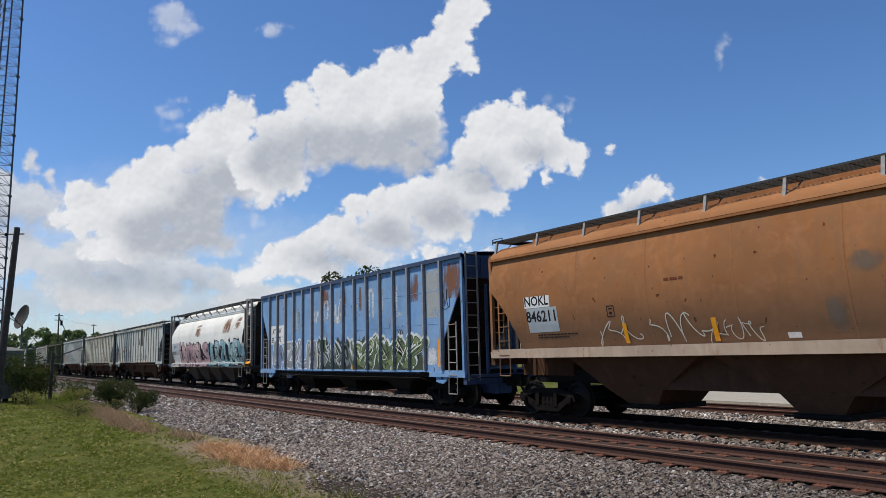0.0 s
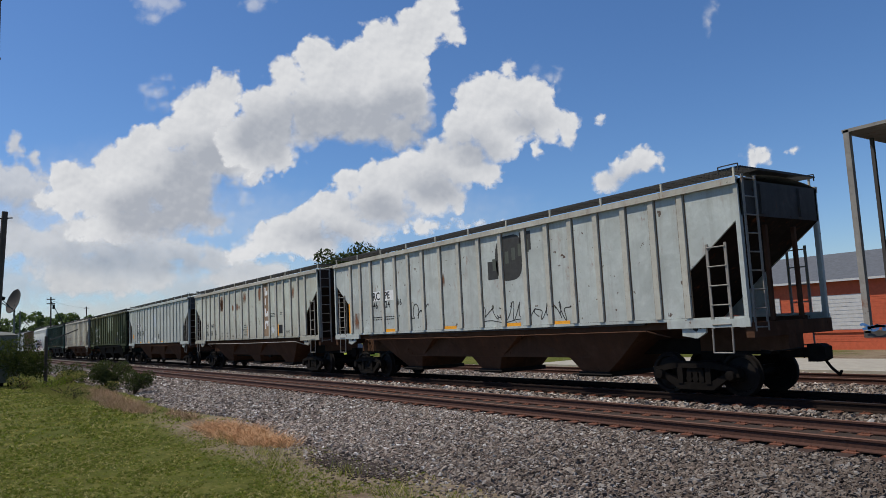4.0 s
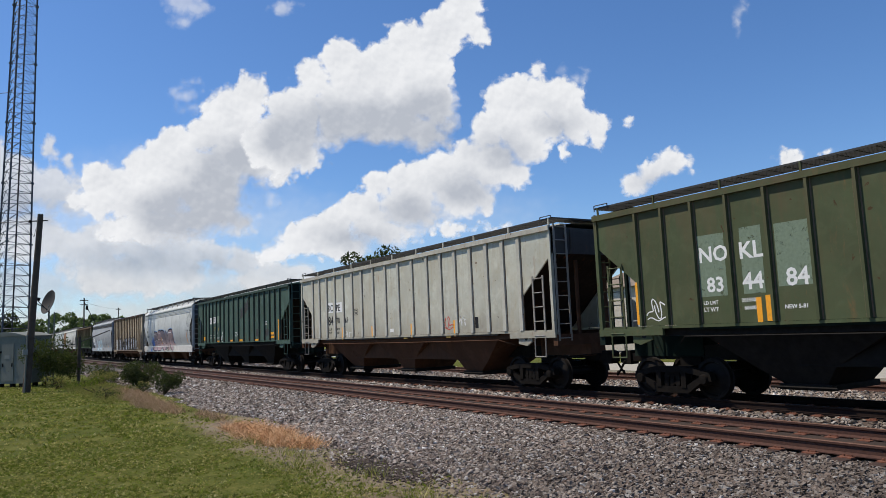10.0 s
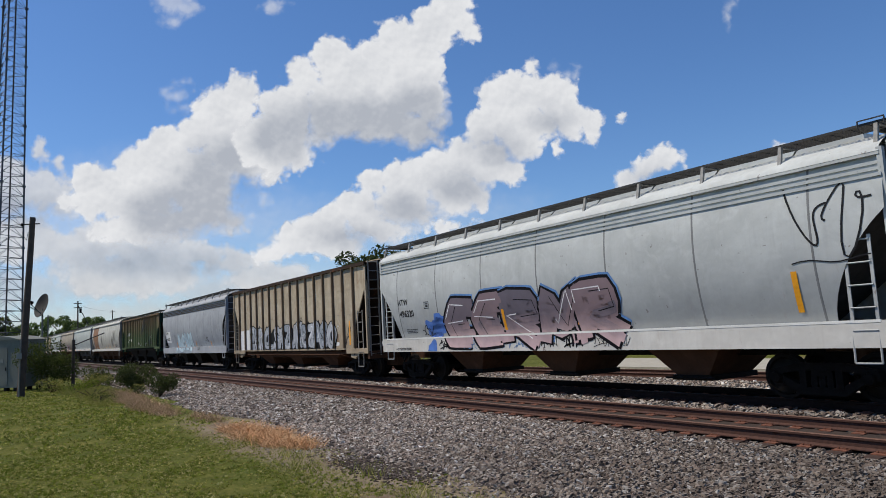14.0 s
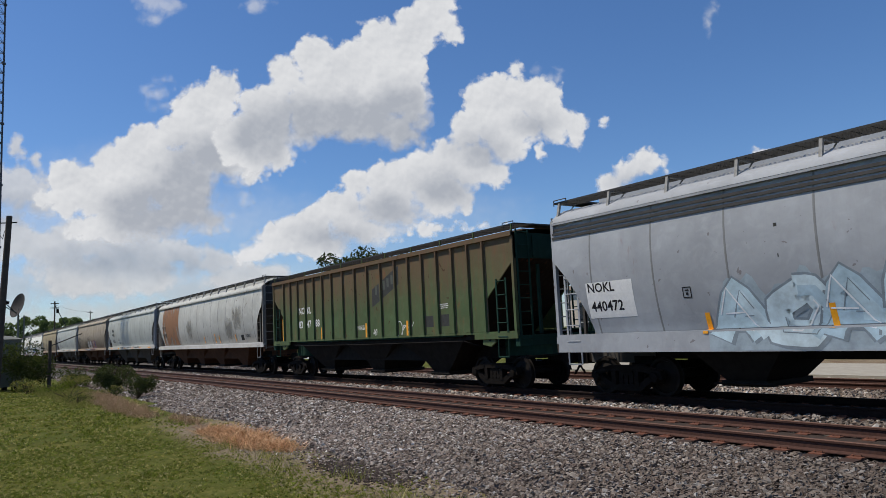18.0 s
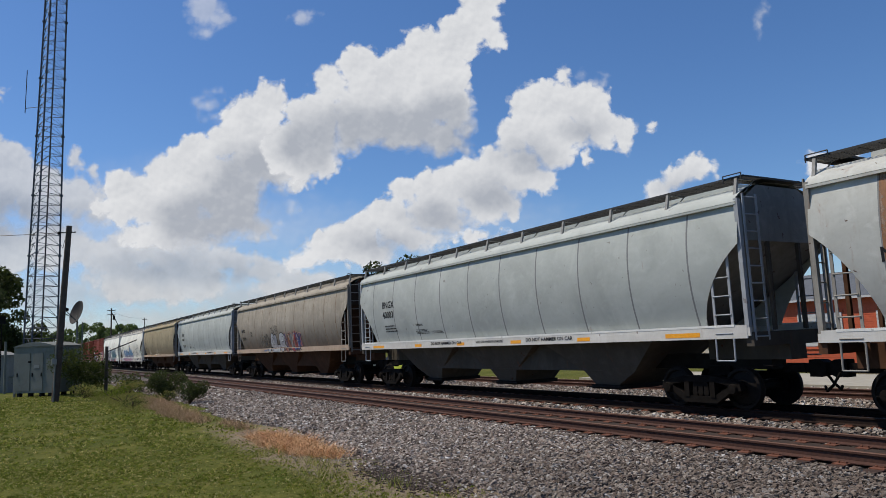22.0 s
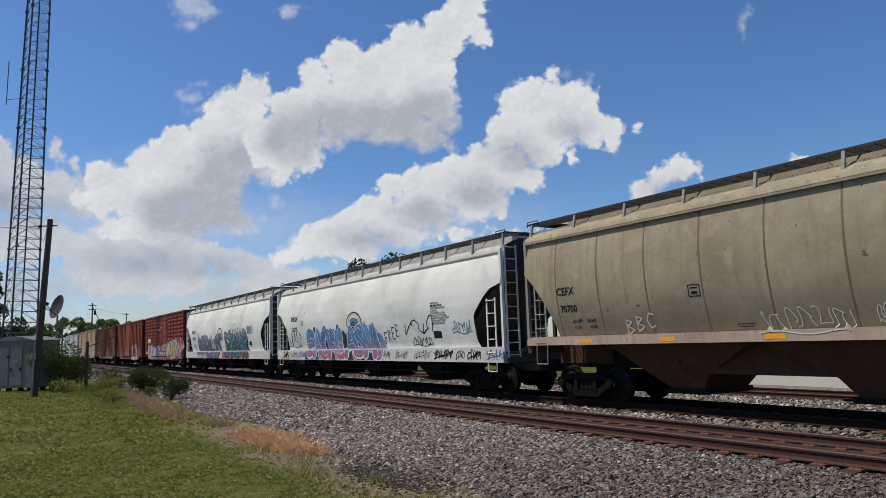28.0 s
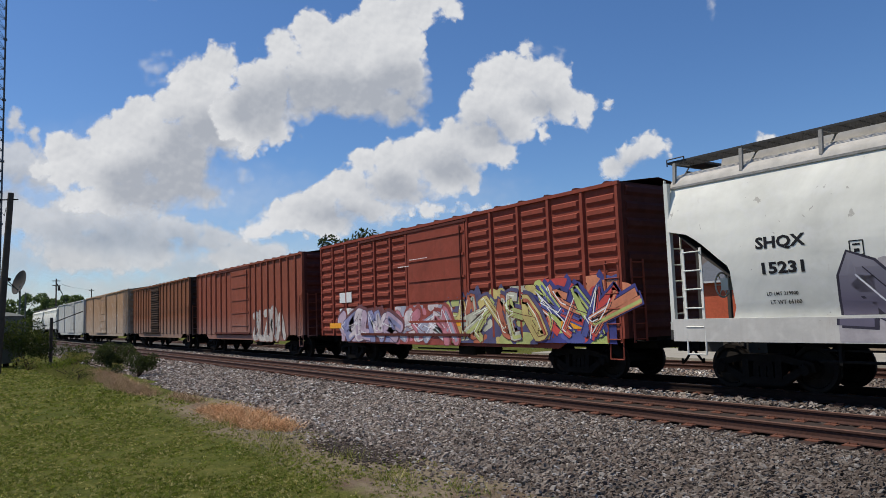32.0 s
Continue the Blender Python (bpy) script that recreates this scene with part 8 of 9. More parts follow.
def ballast_points():
    out, size = [], []
    for x0, x1, y0, y1, per, s in ((-1, 14, 5.0, 10.15, 110, 0.08), (-16, -1, 5.0, 10.15, 800, 0.043), (-32, -16, 5.0, 10.15, 300, 0.058), (-60, -32, 5.4, 10.15, 60, 0.10), (-40, 0, 11.75, 13.95, 110, 0.075), (-70, -40, 11.75, 13.95, 40, 0.1),
                                   (-34, 4, 16.2, 22.0, 75, 0.085), (-34, 4, 23.8, 25.4, 60, 0.09), (-75, -34, 16.2, 25.4, 12, 0.12)):
        n = int((x1 - x0) * (y1 - y0) * per)
        px, py = rng.uniform(x0, x1, n), rng.uniform(y0, y1, n)
        for a, b in zip(px, py):
            e = edge_y(a)
            if b < e - 0.1 + 0.35 * rng.random() ** 3:
                continue
            z = -0.235 + 0.035 * min(1, (b - e) / 1.2) + 0.03 * min(1, max(0, (b - e - 1.2) / 2.5))
            if b > 16.3:
                z = -0.25 - 0.27 * min(1, (b - 16.3) / 1.1)
            if 9.6 < b < 12.35 or 13.4 < b < 16.1:
                z = -0.235
            out.append((a, b, z + rng.uniform(-0.005, 0.03)))
            size.append(s * (0.55 + 1.1 * rng.random() ** 1.6))
    return out, size


pts, sizes = ballast_points()
scatter("ballast", pts, sizes, CHIP, CHIP_F, STONE, "loose angular grey ballast stones", "ballast", 0.8, rng, 0.8, 0.4)
# a few stray stones in the soil by the edge
n = 1800
stray = [(x, edge_y(x) - abs(rng.normal(0, 0.45)), -0.245) for x in rng.uniform(-18, -2, n)]
scatter("stray_stones", stray, rng.uniform(0.03, 0.06, n), CHIP, CHIP_F, STONE, "stray stones at the edge of the grass", "stones", 0.7, rng)

# rails
FOOT = [(-0.07, -0.172), (0.07, -0.172), (0.07, -0.158), (0.014, -0.132), (0.012, -0.045), (0.036, -0.035), (0.036, -0.006), (-0.036, -0.006), (-0.036, -0.035), (-0.012, -0.045), (-0.014, -0.132), (-0.07, -0.158)]


def along(poly, x0, x1, y):
    s = Shape().prism(poly, x0, x1)
    s.v = [(yy, x + y, z) for x, yy, z in s.v]
    return s


def rail_line(y, mat, label, z=0.0):
    t = thing("rail", label, "rail", pose(0, 0, z), kind="structure")
    part("rail_foot", along(FOOT, -600, 200, y), mat, t)
    part("rail_head", along([(-0.036, -0.006), (0.036, -0.006), (0.026, 0.0), (-0.026, 0.0)], -600, 200, y), HEAD_SHADED if mat is RAIL_SHADED else RAIL_HEAD, t, "worn shiny running surface")
    return t


PLATE = Shape().box(-0.10, 0.10, -0.20, 0.20, -0.185, -0.168)
for dx in (-0.05, 0.05):
    for dy in (-0.10, 0.10):
        PLATE.box(dx - 0.012, dx + 0.012, dy - 0.016, dy + 0.016, -0.17, -0.145)
PLATE.box(-0.07, 0.07, -0.105, -0.085, -0.17, -0.15)
PLATE_RUST = plain("rusted_tie_plate", hexa(112, 70, 52), 0.9, 0.0, 15.0, 0.4, 0.003)
PLATE = PLATE.mesh("tie_plate", PLATE_RUST)
TIE_WOOD = plain("weathered_tie", hexa(60, 43, 35), 0.95, 0.0, 6.0, 0.4, 0.01)
TIE = Shape().box(-0.11, 0.11, -1.3, 1.3, -0.3, -0.182).mesh("railway_tie", TIE_WOOD)
for yc, mat, word in ((NEAR_Y, RAIL_RUST, "rusty rail of the unused near track"), (TRACK_Y, RAIL_SHADED, "main-line rail under the train, coloured as in its shadow"), (THIRD_Y, RAIL_RUST, "rusty rail of the far track")):
    lines = [rail_line(yc + off, mat, word, -0.33 if yc == THIRD_Y else 0.0) for off in (-0.7525, 0.7525)]
    if yc == THIRD_Y:
        continue
    track = thing("track_ties", "weathered wooden ties bedded in ballast", "railway ties", kind="structure")
    reach = range(90) if yc == NEAR_Y else range(60)
    for i in reach:
        x = -2.0 - i * 0.52
        part("railway_tie", TIE, None, track, at=(x, yc, 0))
        for off in (-0.7525, 0.7525):
            part("tie_plate", PLATE, None, track, at=(x, yc + off, 0))

FINES = plain("rust_stained_fines", (0.036, 0.023, 0.017), 0.95, 0.0, 14.0, 0.5, 0.02)
solo("rusty_fines", Shape().box(-60, 4, 10.30, 11.64, -0.24, -0.1855), FINES, "rust-brown dirt packed between the near rails", "dirt", kind="structure")

# grass in small tufts, thicker near the eye
TUFT = [(0, 0, -0.1), (0.62, 0.10, 0.75), (0.50, 0.42, 0.55), (-0.10, 0.66, 0.95), (-0.40, 0.48, 0.5), (-0.64, -0.06, 0.8), (-0.52, -0.36, 0.45), (0.04, -0.62, 0.9), (0.38, -0.46, 0.55), (0.12, 0.02, 1.15), (-0.14, 0.10, 0.85)]
TUFT_F = [(0, 1, 2), (0, 3, 4), (0, 5, 6), (0, 7, 8), (0, 9, 10)]


def blade_points(n, x0, x1, y0, y1, keep):
    x, y = rng.uniform(x0, x1, n), rng.uniform(y0, y1, n)
    return [(a, b, -0.255) for a, b in zip(x, y) if keep(a, b)]


def lawn(x, y):
    e = edge_y(x)
    thin = 0.12 + 0.88 * min(1, max(0, (4.7 - y) / 1.2 if x > -18 else (e - 0.4 - y) / 0.8))
    clump = max(0.05, noise.noise((x * 0.5, y * 0.8, 5.0)) * 0.7 + noise.noise((x * 1.1, y * 1.1, 1.0)) * 1.0 + noise.noise((x * 4, y * 4, 3.0)) * 0.7 + 0.5)
    return y < e - 0.05 and rng.random() < thin * clump and (-0.95 * x - 1.5 > abs(y) or y > -2)


p1 = blade_points(150000, -17, -4, -1.5, 5.6, lawn)
p2 = blade_points(60000, -46, -17, -6, 6.0, lawn)
scatter("grass", p1 + p2, np.concatenate([0.014 + 0.032 * rng.random(len(p1)) ** 2.2, rng.uniform(0.035, 0.075, len(p2))]), TUFT, TUFT_F, BLADE, "short mown grass in small uneven tufts", "grass", 0.8, rng, 0.6, 0.45)


def tufts(name, spots, count, h0, h1, mat, label, lean=0.9):
    """Tufts of stalks round spots (x, y, radius x, radius y)."""
    out = []
    for x, y, rx, ry in spots:
        for _ in range(int(count * rx * ry)):
            a, r = rng.uniform(0, 2 * np.pi), rng.random() ** 0.5
            out.append((x + rx * r * math.cos(a) + rng.normal(0, 0.08), y + ry * r * math.sin(a) + rng.normal(0, 0.08), -0.25))
    return scatter(name, out, rng.uniform(h0, h1, len(out)), [(-0.035, 0, 0), (0.035, 0, 0), (0.0, 0.2, 1.0)], [(0, 1, 2)], mat, label, "dry grass" if mat in (STRAW, FADED_STRAW) else "weeds", 1.0, rng, lean)


tufts("dry_grass", [(-16.6, 5.1, 0.8, 0.4), (-15.3, 5.1, 1.0, 0.55), (-14.0, 5.0, 0.9, 0.45), (-13.1, 5.15, 0.6, 0.3)], 4800, 0.05, 0.19, STRAW, "dead orange-brown grass by the ballast", 2.2)
tufts("faded_grass", [(-33.0, 5.3, 3.2, 0.4), (-28.8, 4.9, 2.4, 0.5), (-25.2, 4.75, 2.2, 0.5), (-22.8, 4.75, 1.2, 0.35), (-20.0, 5.2, 1.4, 0.2)], 1900, 0.08, 0.24, FADED_STRAW, "faded pinkish-brown dead grass by the bushes", 1.2)
tufts("weeds", [(-38, 4.2, 3.0, 0.8), (-42, 4.6, 2.5, 0.9), (-29.5, 3.9, 1.8, 0.35), (-33.5, 4.2, 3.0, 0.6), (-36.5, 5.0, 3.0, 0.6)], 900, 0.10, 0.26, WEED, "rank weeds and grass heads", 0.9)
tufts("clover_tufts", [(-9.6, 4.75, 0.35, 0.15), (-12.2, 4.6, 0.5, 0.16), (-14.2, 4.55, 0.4, 0.15), (-7.9, 4.6, 0.4, 0.2), (-10.9, 4.3, 0.5, 0.2), (-6.9, 4.95, 0.4, 0.12), (-12.8, 12.95, 0.10, 0.10), (-7.6, 12.9, 0.12, 0.1)], 1500, 0.08, 0.18, BLADE, "green weed tufts")

n = 9000
spots = [(x, y, -0.25) for x, y in zip(rng.uniform(-26, -4, n), rng.uniform(-1.5, 5.0, n)) if noise.noise((x * 0.8, y * 0.8, 4.0)) + 0.5 * noise.noise((x * 3.0, y * 3.0, 9.0)) > 0.12]
scatter("lawn_weeds", spots, rng.uniform(0.02, 0.048, len(spots)), [(-0.5, -0.1, 0.1), (-0.1, -0.5, 0.25), (0.5, 0.1, 0.12), (0.1, 0.5, 0.28), (0.0, 0.0, 0.42)], [(0, 1, 4), (1, 2, 4), (2, 3, 4), (3, 0, 4)], CLOVER, "low broad-leaved weeds in the lawn", "weeds", 1.0, rng)


n = 3000
scatter("cinders", [(x, y, -0.247) for x, y in zip(rng.normal(-10.0, 0.6, n), rng.normal(5.2, 0.2, n))], rng.uniform(0.02, 0.055, n), CHIP, CHIP_F, TAR, "dark cinders spilled on the soil", "cinders", 0.6, rng)
tufts("soil_grass", [(-9.5, 4.5, 5.5, 0.9), (-12.5, 4.3, 3.0, 0.6)], 750, 0.025, 0.06, BLADE, "sparse grass on bare soil")

# ---- things beside and behind the tracks ----
POLE_WOOD = plain("weathered_pole_wood", hexa(78, 68, 60), 0.9, 0.0, 5.0, 0.3, 0.01)
BARK = plain("tree_bark", hexa(74, 62, 50), 0.95, 0.0, 6.0, 0.35, 0.02)
MAST_STEEL = plain("dark_tower_steel", hexa(72, 78, 88), 0.6, 0.3, 2.0, 0.2)
SHED_GREY = paint("grey_shelter_paint", hexa(116, 118, 110), 0.02, 0.3, (0.2, 0.2, 0.2))
PALE_METAL = paint("pale_sheet_metal", hexa(140, 141, 136), 0.03, 0.3, (0.3, 0.28, 0.26))
WIRE = plain("black_wire", (0.03, 0.03, 0.032), 0.6)
# darkened to stand for a dish face turned away from the sun
DISH_GREY = plain("shaded_dish_grey", hexa(50, 47, 45), 0.8, 0.0, 3.0, 0.15)


def lean_pole(x, y, x2, y2, z2):
    t = thing("utility_pole", "weathered leaning wooden utility pole on the grass", "pole")
    part("shaft", Shape().bar((x, y, -0.3), (x2, y2, z2), 0.17, 14, 0.125), POLE_WOOD, t, smooth=40)
    part("insulator", Shape().bar((x2 - 0.05, y2 - 0.45, z2 - 0.35), (x2 + 0.1, y2 + 0.3, z2 - 0.3), 0.03).lathe([(0, 0), (0.06, 0.02), (0.07, 0.1), (0, 0.12)], x2 - 0.05, y2 - 0.5, z2 - 0.35, 10), GRIME_STEEL, t)
    part("wire_loop", Shape().path([(x2 - 0.02, y2 - 0.35, z2 - 0.3), (x2, y2 - 0.42, z2 - 0.8), (x2, y2 - 0.25, z2 - 1.1), (x2, y2 - 0.18, z2 - 0.7)], 0.012), WIRE, t)
    part("conduit", Shape().bar((x + 0.17, y - 0.08, -0.25), (x + 0.19, y - 0.02, 2.4), 0.035), SHED_GREY, t, "grey conduit")
    part("meter_box", Shape().box(x + 0.1, x + 0.3, y - 0.2, y + 0.02, 1.5, 1.75), PALE_METAL, t)
    return t


lean_pole(-39.0, 1.8, -38.98, 2.22, 8.15)


def sag(a, b, drop, r, label):
    a, b = Vector(a), Vector(b)
    pts = [a.lerp(b, i / 16) - Vector((0, 0, drop * 4 * (i / 16) * (1 - i / 16))) for i in range(17)]
    solo("overhead_wire", Shape().path([tuple(p) for p in pts], r, 4), WIRE, label, "wire")


sag((-39.03, 1.75, 7.8), (-45, -9.0, 8.1), 0.15, 0.015, "thin black service wire on the leaning pole")
sag((-129.3, 13.8, 9.0), (-188, 27.5, 10.6), 0.4, 0.016, "thin wire between far poles")


def lattice_tower():
    """Three legs that draw together, braced section by section."""
    t = thing("lattice_tower", "tall dark three-legged lattice radio mast", "radio tower", pose(-80.0, 2.02, -0.3, -1.05, 0, 12))
    sec, n, bays_ = 6.1, 8, 6

    def leg(k, z):
        w = 1.78 - 0.0155 * z
        a = radians(90 + 120 * k)
        return Vector((w * math.cos(a), w * math.sin(a), z))

    for i in range(n):
        z0 = i * sec
        for k in range(3):
            part("leg", Shape().bar(leg(k, z0), leg(k, z0 + sec), 0.085, 8), MAST_STEEL, t)
            part("flange", Shape().bar(leg(k, z0 + sec - 0.09), leg(k, z0 + sec + 0.09), 0.17, 10), MAST_STEEL, t)
        br = Shape()
        for j in range(bays_):
            za, zb = z0 + sec * j / bays_, z0 + sec * (j + 1) / bays_
            for k in range(3):
                br.bar(leg(k, za), leg((k + 1) % 3, za), 0.03, 4)
                br.bar(leg(k, za), (leg((k + 1) % 3, zb) + leg(k, zb)) / 2, 0.026, 4)
                br.bar(leg((k + 1) % 3, za), (leg((k + 1) % 3, zb) + leg(k, zb)) / 2, 0.026, 4)
        part("bracing", br, MAST_STEEL, t, "thin cross bracing of one section")["kind"] = "stuff"
    part("whip_antenna", Shape().bar((-1.0, -1.9, 26.5), (-1.0, -1.9, 31.0), 0.04).bar((-1.0, -1.9, 27), (0.2, -1.0, 27), 0.03), MAST_STEEL, t)
    part("cable_run", Shape().bar((0.1, 0.3, 0), (0.08, 0.2, 48.0), 0.07, 6), WIRE, t)
    return t


lattice_tower()


def shelter():
    t = thing("equipment_shelter", "grey metal equipment shelter with a curved roof on short legs", "shed", pose(-46.7, 0.11, -0.25, 0, 0, 40.5))
    L, W, H = 2.85, 1.75, 2.75
    part("wall", Shape().box(0, L, 0, W, 0.22, H), SHED_GREY, t)
    arc = [(L * i / 10, H + 0.22 * math.sin(math.pi * i / 10)) for i in range(11)]
    part("roof", Shape().prism([(-0.06, H - 0.02)] + [(x, z) for x, z in arc] + [(L + 0.06, H - 0.02)], -0.06, W + 0.06), SHED_GREY, t, "curved sheet-metal roof")
    for x0, x1 in ((1.30, 2.10), (0.18, 1.18)):
        part("door", Shape().box(x0, x1, -0.03, 0.02, 0.35, 2.35), SHED_GREY, t, "flush grey door")
    for x in (1.38, 2.02, 0.3):
        part("hinge", Shape().box(x - 0.03, x + 0.03, -0.06, 0.0, 1.1, 1.3), GRIME_STEEL, t)
    part("vent", Shape().box(1.05, 1.25, -0.05, 0.0, 1.85, 1.95), GRIME_STEEL, t)
    part("notice", Shape().box(1.5, 1.85, -0.04, -0.028, 1.55, 1.72), PALE_METAL, t)
    part("gutter_seam", Shape().box(-0.02, L + 0.02, -0.02, W + 0.02, H - 0.08, H - 0.02), SHED_GREY, t)
    for x in (0.3, 1.1, 1.9, 2.55):
        for y in (0.15, W - 0.15):
            part("foot", Shape().box(x - 0.1, x + 0.1, y - 0.1, y + 0.1, -0.05, 0.22), GRIME_STEEL, t)
    part("gas_pipe", Shape().path([(-0.25, 0.3, 0.0), (-0.25, 0.3, 1.1), (0.0, 0.3, 1.1)], 0.07, 10), SHED_GREY, t)


shelter()


def meter_hut():
    t = thing("meter_cabinet", "pale rounded metal cabinet with a domed roof", "cabinet", pose(-55.0, -0.72, -0.25))
    part("cabinet_body", Shape().lathe([(0.0, 0), (0.95, 0), (0.95, 2.35), (0, 2.35)], 0, 0, 0, 20), PALE_METAL, t)
    t.children[0].matrix_basis = pose(0, 0, 0, 90, 0, 0)
    part("roof", Shape().lathe([(1.05, 0), (1.05, 0.06), (0.6, 0.26), (0, 0.34)], 0, 0, 0, 20), PALE_METAL, t, "domed pale roof", at=pose(0, 0, 2.33, 90, 0, 0))
    for dx in (0.3,):
        part("pipe", Shape().path([(0.7, 1.25, 0), (0.7, 1.25, 1.0), (0.7, 0.6, 1.0)], 0.06, 8), SHED_GREY, t)
    p = thing("marker_post", "short grey steel post with a junction box", "post", pose(-52.5, -0.35, -0.25))
    part("post_shaft", Shape().bar((0, 0, 0), (0, 0, 3.2), 0.07, 8), SHED_GREY, p)
    part("junction_box", Shape().box(0.05, 0.25, -0.5, -0.05, 4.3, 4.75).bar((0, -0.25, 0), (0, -0.25, 4.4), 0.03), GRIME_STEEL, p)


meter_hut()


def dish():
    t = thing("satellite_dish", "grey satellite dish on a mast beside the shelter", "satellite dish", pose(-49.9, 3.5, -0.25))
    m = pose(0, 0.02, 4.75, 16, 0, -158)
    prof = [(0.0, 0.0), (0.25, 0.02), (0.5, 0.09), (0.72, 0.19), (0.75, 0.21), (0.72, 0.22), (0.5, 0.12), (0.25, 0.05), (0.0, 0.03)]
    part("reflector", Shape().lathe(prof, 0, 0, 0, 28), DISH_GREY, t, "round dish", at=m @ pose(0, 0, 0, 0, 0, 0), smooth=40)
    part("mast", Shape().bar((0, -0.1, 0), (0, -0.1, 4.6), 0.05, 8).bar((0.0, 0.2, 0), (0.0, 0.2, 4.2), 0.04, 8), SHED_GREY, t)
    part("feed_arm", Shape().path([(0, -0.1, -0.6), (0.1, 0.75, -0.1), (0, 0.8, 0)], 0.025).box(-0.08, 0.08, 0.72, 0.95, -0.08, 0.08), GRIME_STEEL, t, at=m)
    part("side_bracket", Shape().bar((0.05, -0.1, 4.3), (0.4, -1.25, 5.0), 0.03), SHED_GREY, t)


dish()


def far_pole(x, y, h, arms, stay):
    t = thing("utility_pole", "distant wooden power pole with crossarms", "pole", pose(x, y, -0.25 if y < 16 else -0.62))
    part("shaft", Shape().bar((0, 0, 0), (0, 0, h), 0.13, 8, 0.10), POLE_WOOD, t)
    for k in range(arms):
        part("crossarm", Shape().box(-0.08, 0.08, -0.6, 0.6, h - 0.42 - 0.7 * k, h - 0.3 - 0.7 * k), POLE_WOOD, t)
    if stay:
        part("transformer", Shape().bar((0, 0.4, h - 1.9), (0, 0.4, h - 1.2), 0.18, 10), GRIME_STEEL, t)
        part("stay_wire", Shape().bar((0, 0, h - 0.6), (0, 2.6, h - 6), 0.06, 4), WIRE, t)


far_pole(-129.3, 13.8, 9.8, 2, True)
far_pole(-188.0, 27.5, 11.3, 1, False)
fp = thing("fence_post", "old wooden fence post in the shrubs", "post", pose(-42.8, 4.35, -0.3))
part("post_shaft", Shape().bar((0, 0, 0), (0.02, 0.02, 2.6), 0.09, 8, 0.08), POLE_WOOD, fp)
part("rail_stub", Shape().bar((0, 0, 2.3), (0.1, 1.5, 2.9), 0.03, 6).bar((0, -0.2, 2.2), (0, -1.6, 2.15), 0.02, 5), WIRE, fp)

LEAF_V = [(-0.5, 0, 0), (0, -0.22, 0.1), (0.5, 0, 0), (0, 0.22, 0.1)]


def foliage(blobs, per, size, mat, parent, name, rng_):
    """Leaves in clumps round blobs (x, y, z, r): denser at the rim, gaps between."""
    out = []
    for x, y, z, r in blobs:
        k = int(per * r * r)
        d = rng_.normal(0, 1, (k, 3))
        d /= np.linalg.norm(d, axis=1)[:, None]
        rad = r * rng_.uniform(0.45, 1.12, k) ** 0.7
        out.append(d * rad[:, None] * (1, 1, 0.85) + (x, y, z))
    pts = np.concatenate(out)
    n = len(pts)
    base = np.array(LEAF_V)
    q = rng_.normal(0, 1, (n, 3, 3))
    u = q[:, 0] / np.linalg.norm(q[:, 0], axis=1)[:, None]
    w = np.cross(u, q[:, 1])
    w /= np.linalg.norm(w, axis=1)[:, None]
    nn = np.cross(u, w)
    sz = size * rng_.uniform(0.6, 1.4, n)
    v = (base[None, :, 0:1] * u[:, None] + base[None, :, 1:2] * w[:, None] + base[None, :, 2:3] * nn[:, None]) * sz[:, None, None] + pts[:, None]
    me = bpy.data.meshes.new(name)
    me.from_pydata(v.reshape(-1, 3).tolist(), [], (np.arange(n)[:, None] * 4 + np.arange(4)).tolist())
    me.materials.append(mat)
    ob = new(name, me)
    ob.parent = parent
    return ob


def shrub(x, y, h, w, mat, label, leaves=700, size=0.12):
    r = np.random.default_rng(int(abs(x * 13 + y * 7)))
    t = thing("shrub", label, "shrub", pose(x, y, -0.25))
    blobs = [(r.uniform(-w, w) * 0.55, r.uniform(-w, w) * 0.55, h * r.uniform(0.2, 0.72), h * r.uniform(0.2, 0.3)) for _ in range(12)]
    foliage(blobs, leaves, size, mat, t, "foliage", r)
    s = Shape()
    for bx, by, bz, br in blobs[:7]:
        s.bar((0, 0, 0), (bx, by, bz), 0.035, 5, 0.012)
    part("stem", s, BARK, t)


shrub(-43.6, 3.3, 2.85, 1.6, LEAF, "dense dark green shrub beside the shelter", 1300, 0.11)
shrub(-46.0, 6.0, 1.2, 1.5, LEAF, "low green bush behind the fence post", 1300, 0.10)
shrub(-49.5, 7.2, 1.0, 1.6, DARK_LEAF, "low dark bush far along the ballast", 1300, 0.10)
shrub(-36.9, 6.3, 1.5, 1.5, DARK_LEAF, "low dark bush at the edge of the ballast", 3600, 0.085)
shrub(-30.2, 6.1, 1.0, 1.25, DARK_LEAF, "small bush creeping into the ballast", 4600, 0.07)
shrub(-40.4, 6.3, 0.75, 1.4, LEAF, "low green undergrowth along the ballast", 1700, 0.08)
shrub(-33.5, 5.7, 0.5, 1.2, WEED, "weedy undergrowth between two bushes", 1700, 0.07)
shrub(-41.6, 5.3, 0.95, 1.1, WEED, "pale green weedy bush", 1300, 0.09)
shrub(-34.0, 4.2, 0.55, 1.2, WEED, "low weedy undergrowth in the grass", 1900, 0.07)
shrub(-38.6, 4.2, 0.75, 1.3, CLOVER, "light green undergrowth beside the bushes", 1500, 0.08)
shrub(-30.4, 4.0, 0.42, 0.9, LEAF, "small leafy clump in the grass", 1800, 0.06)
shrub(-40.6, 3.2, 0.8, 1.0, WEED, "weedy green undergrowth at the foot of the shrub", 1100, 0.09)


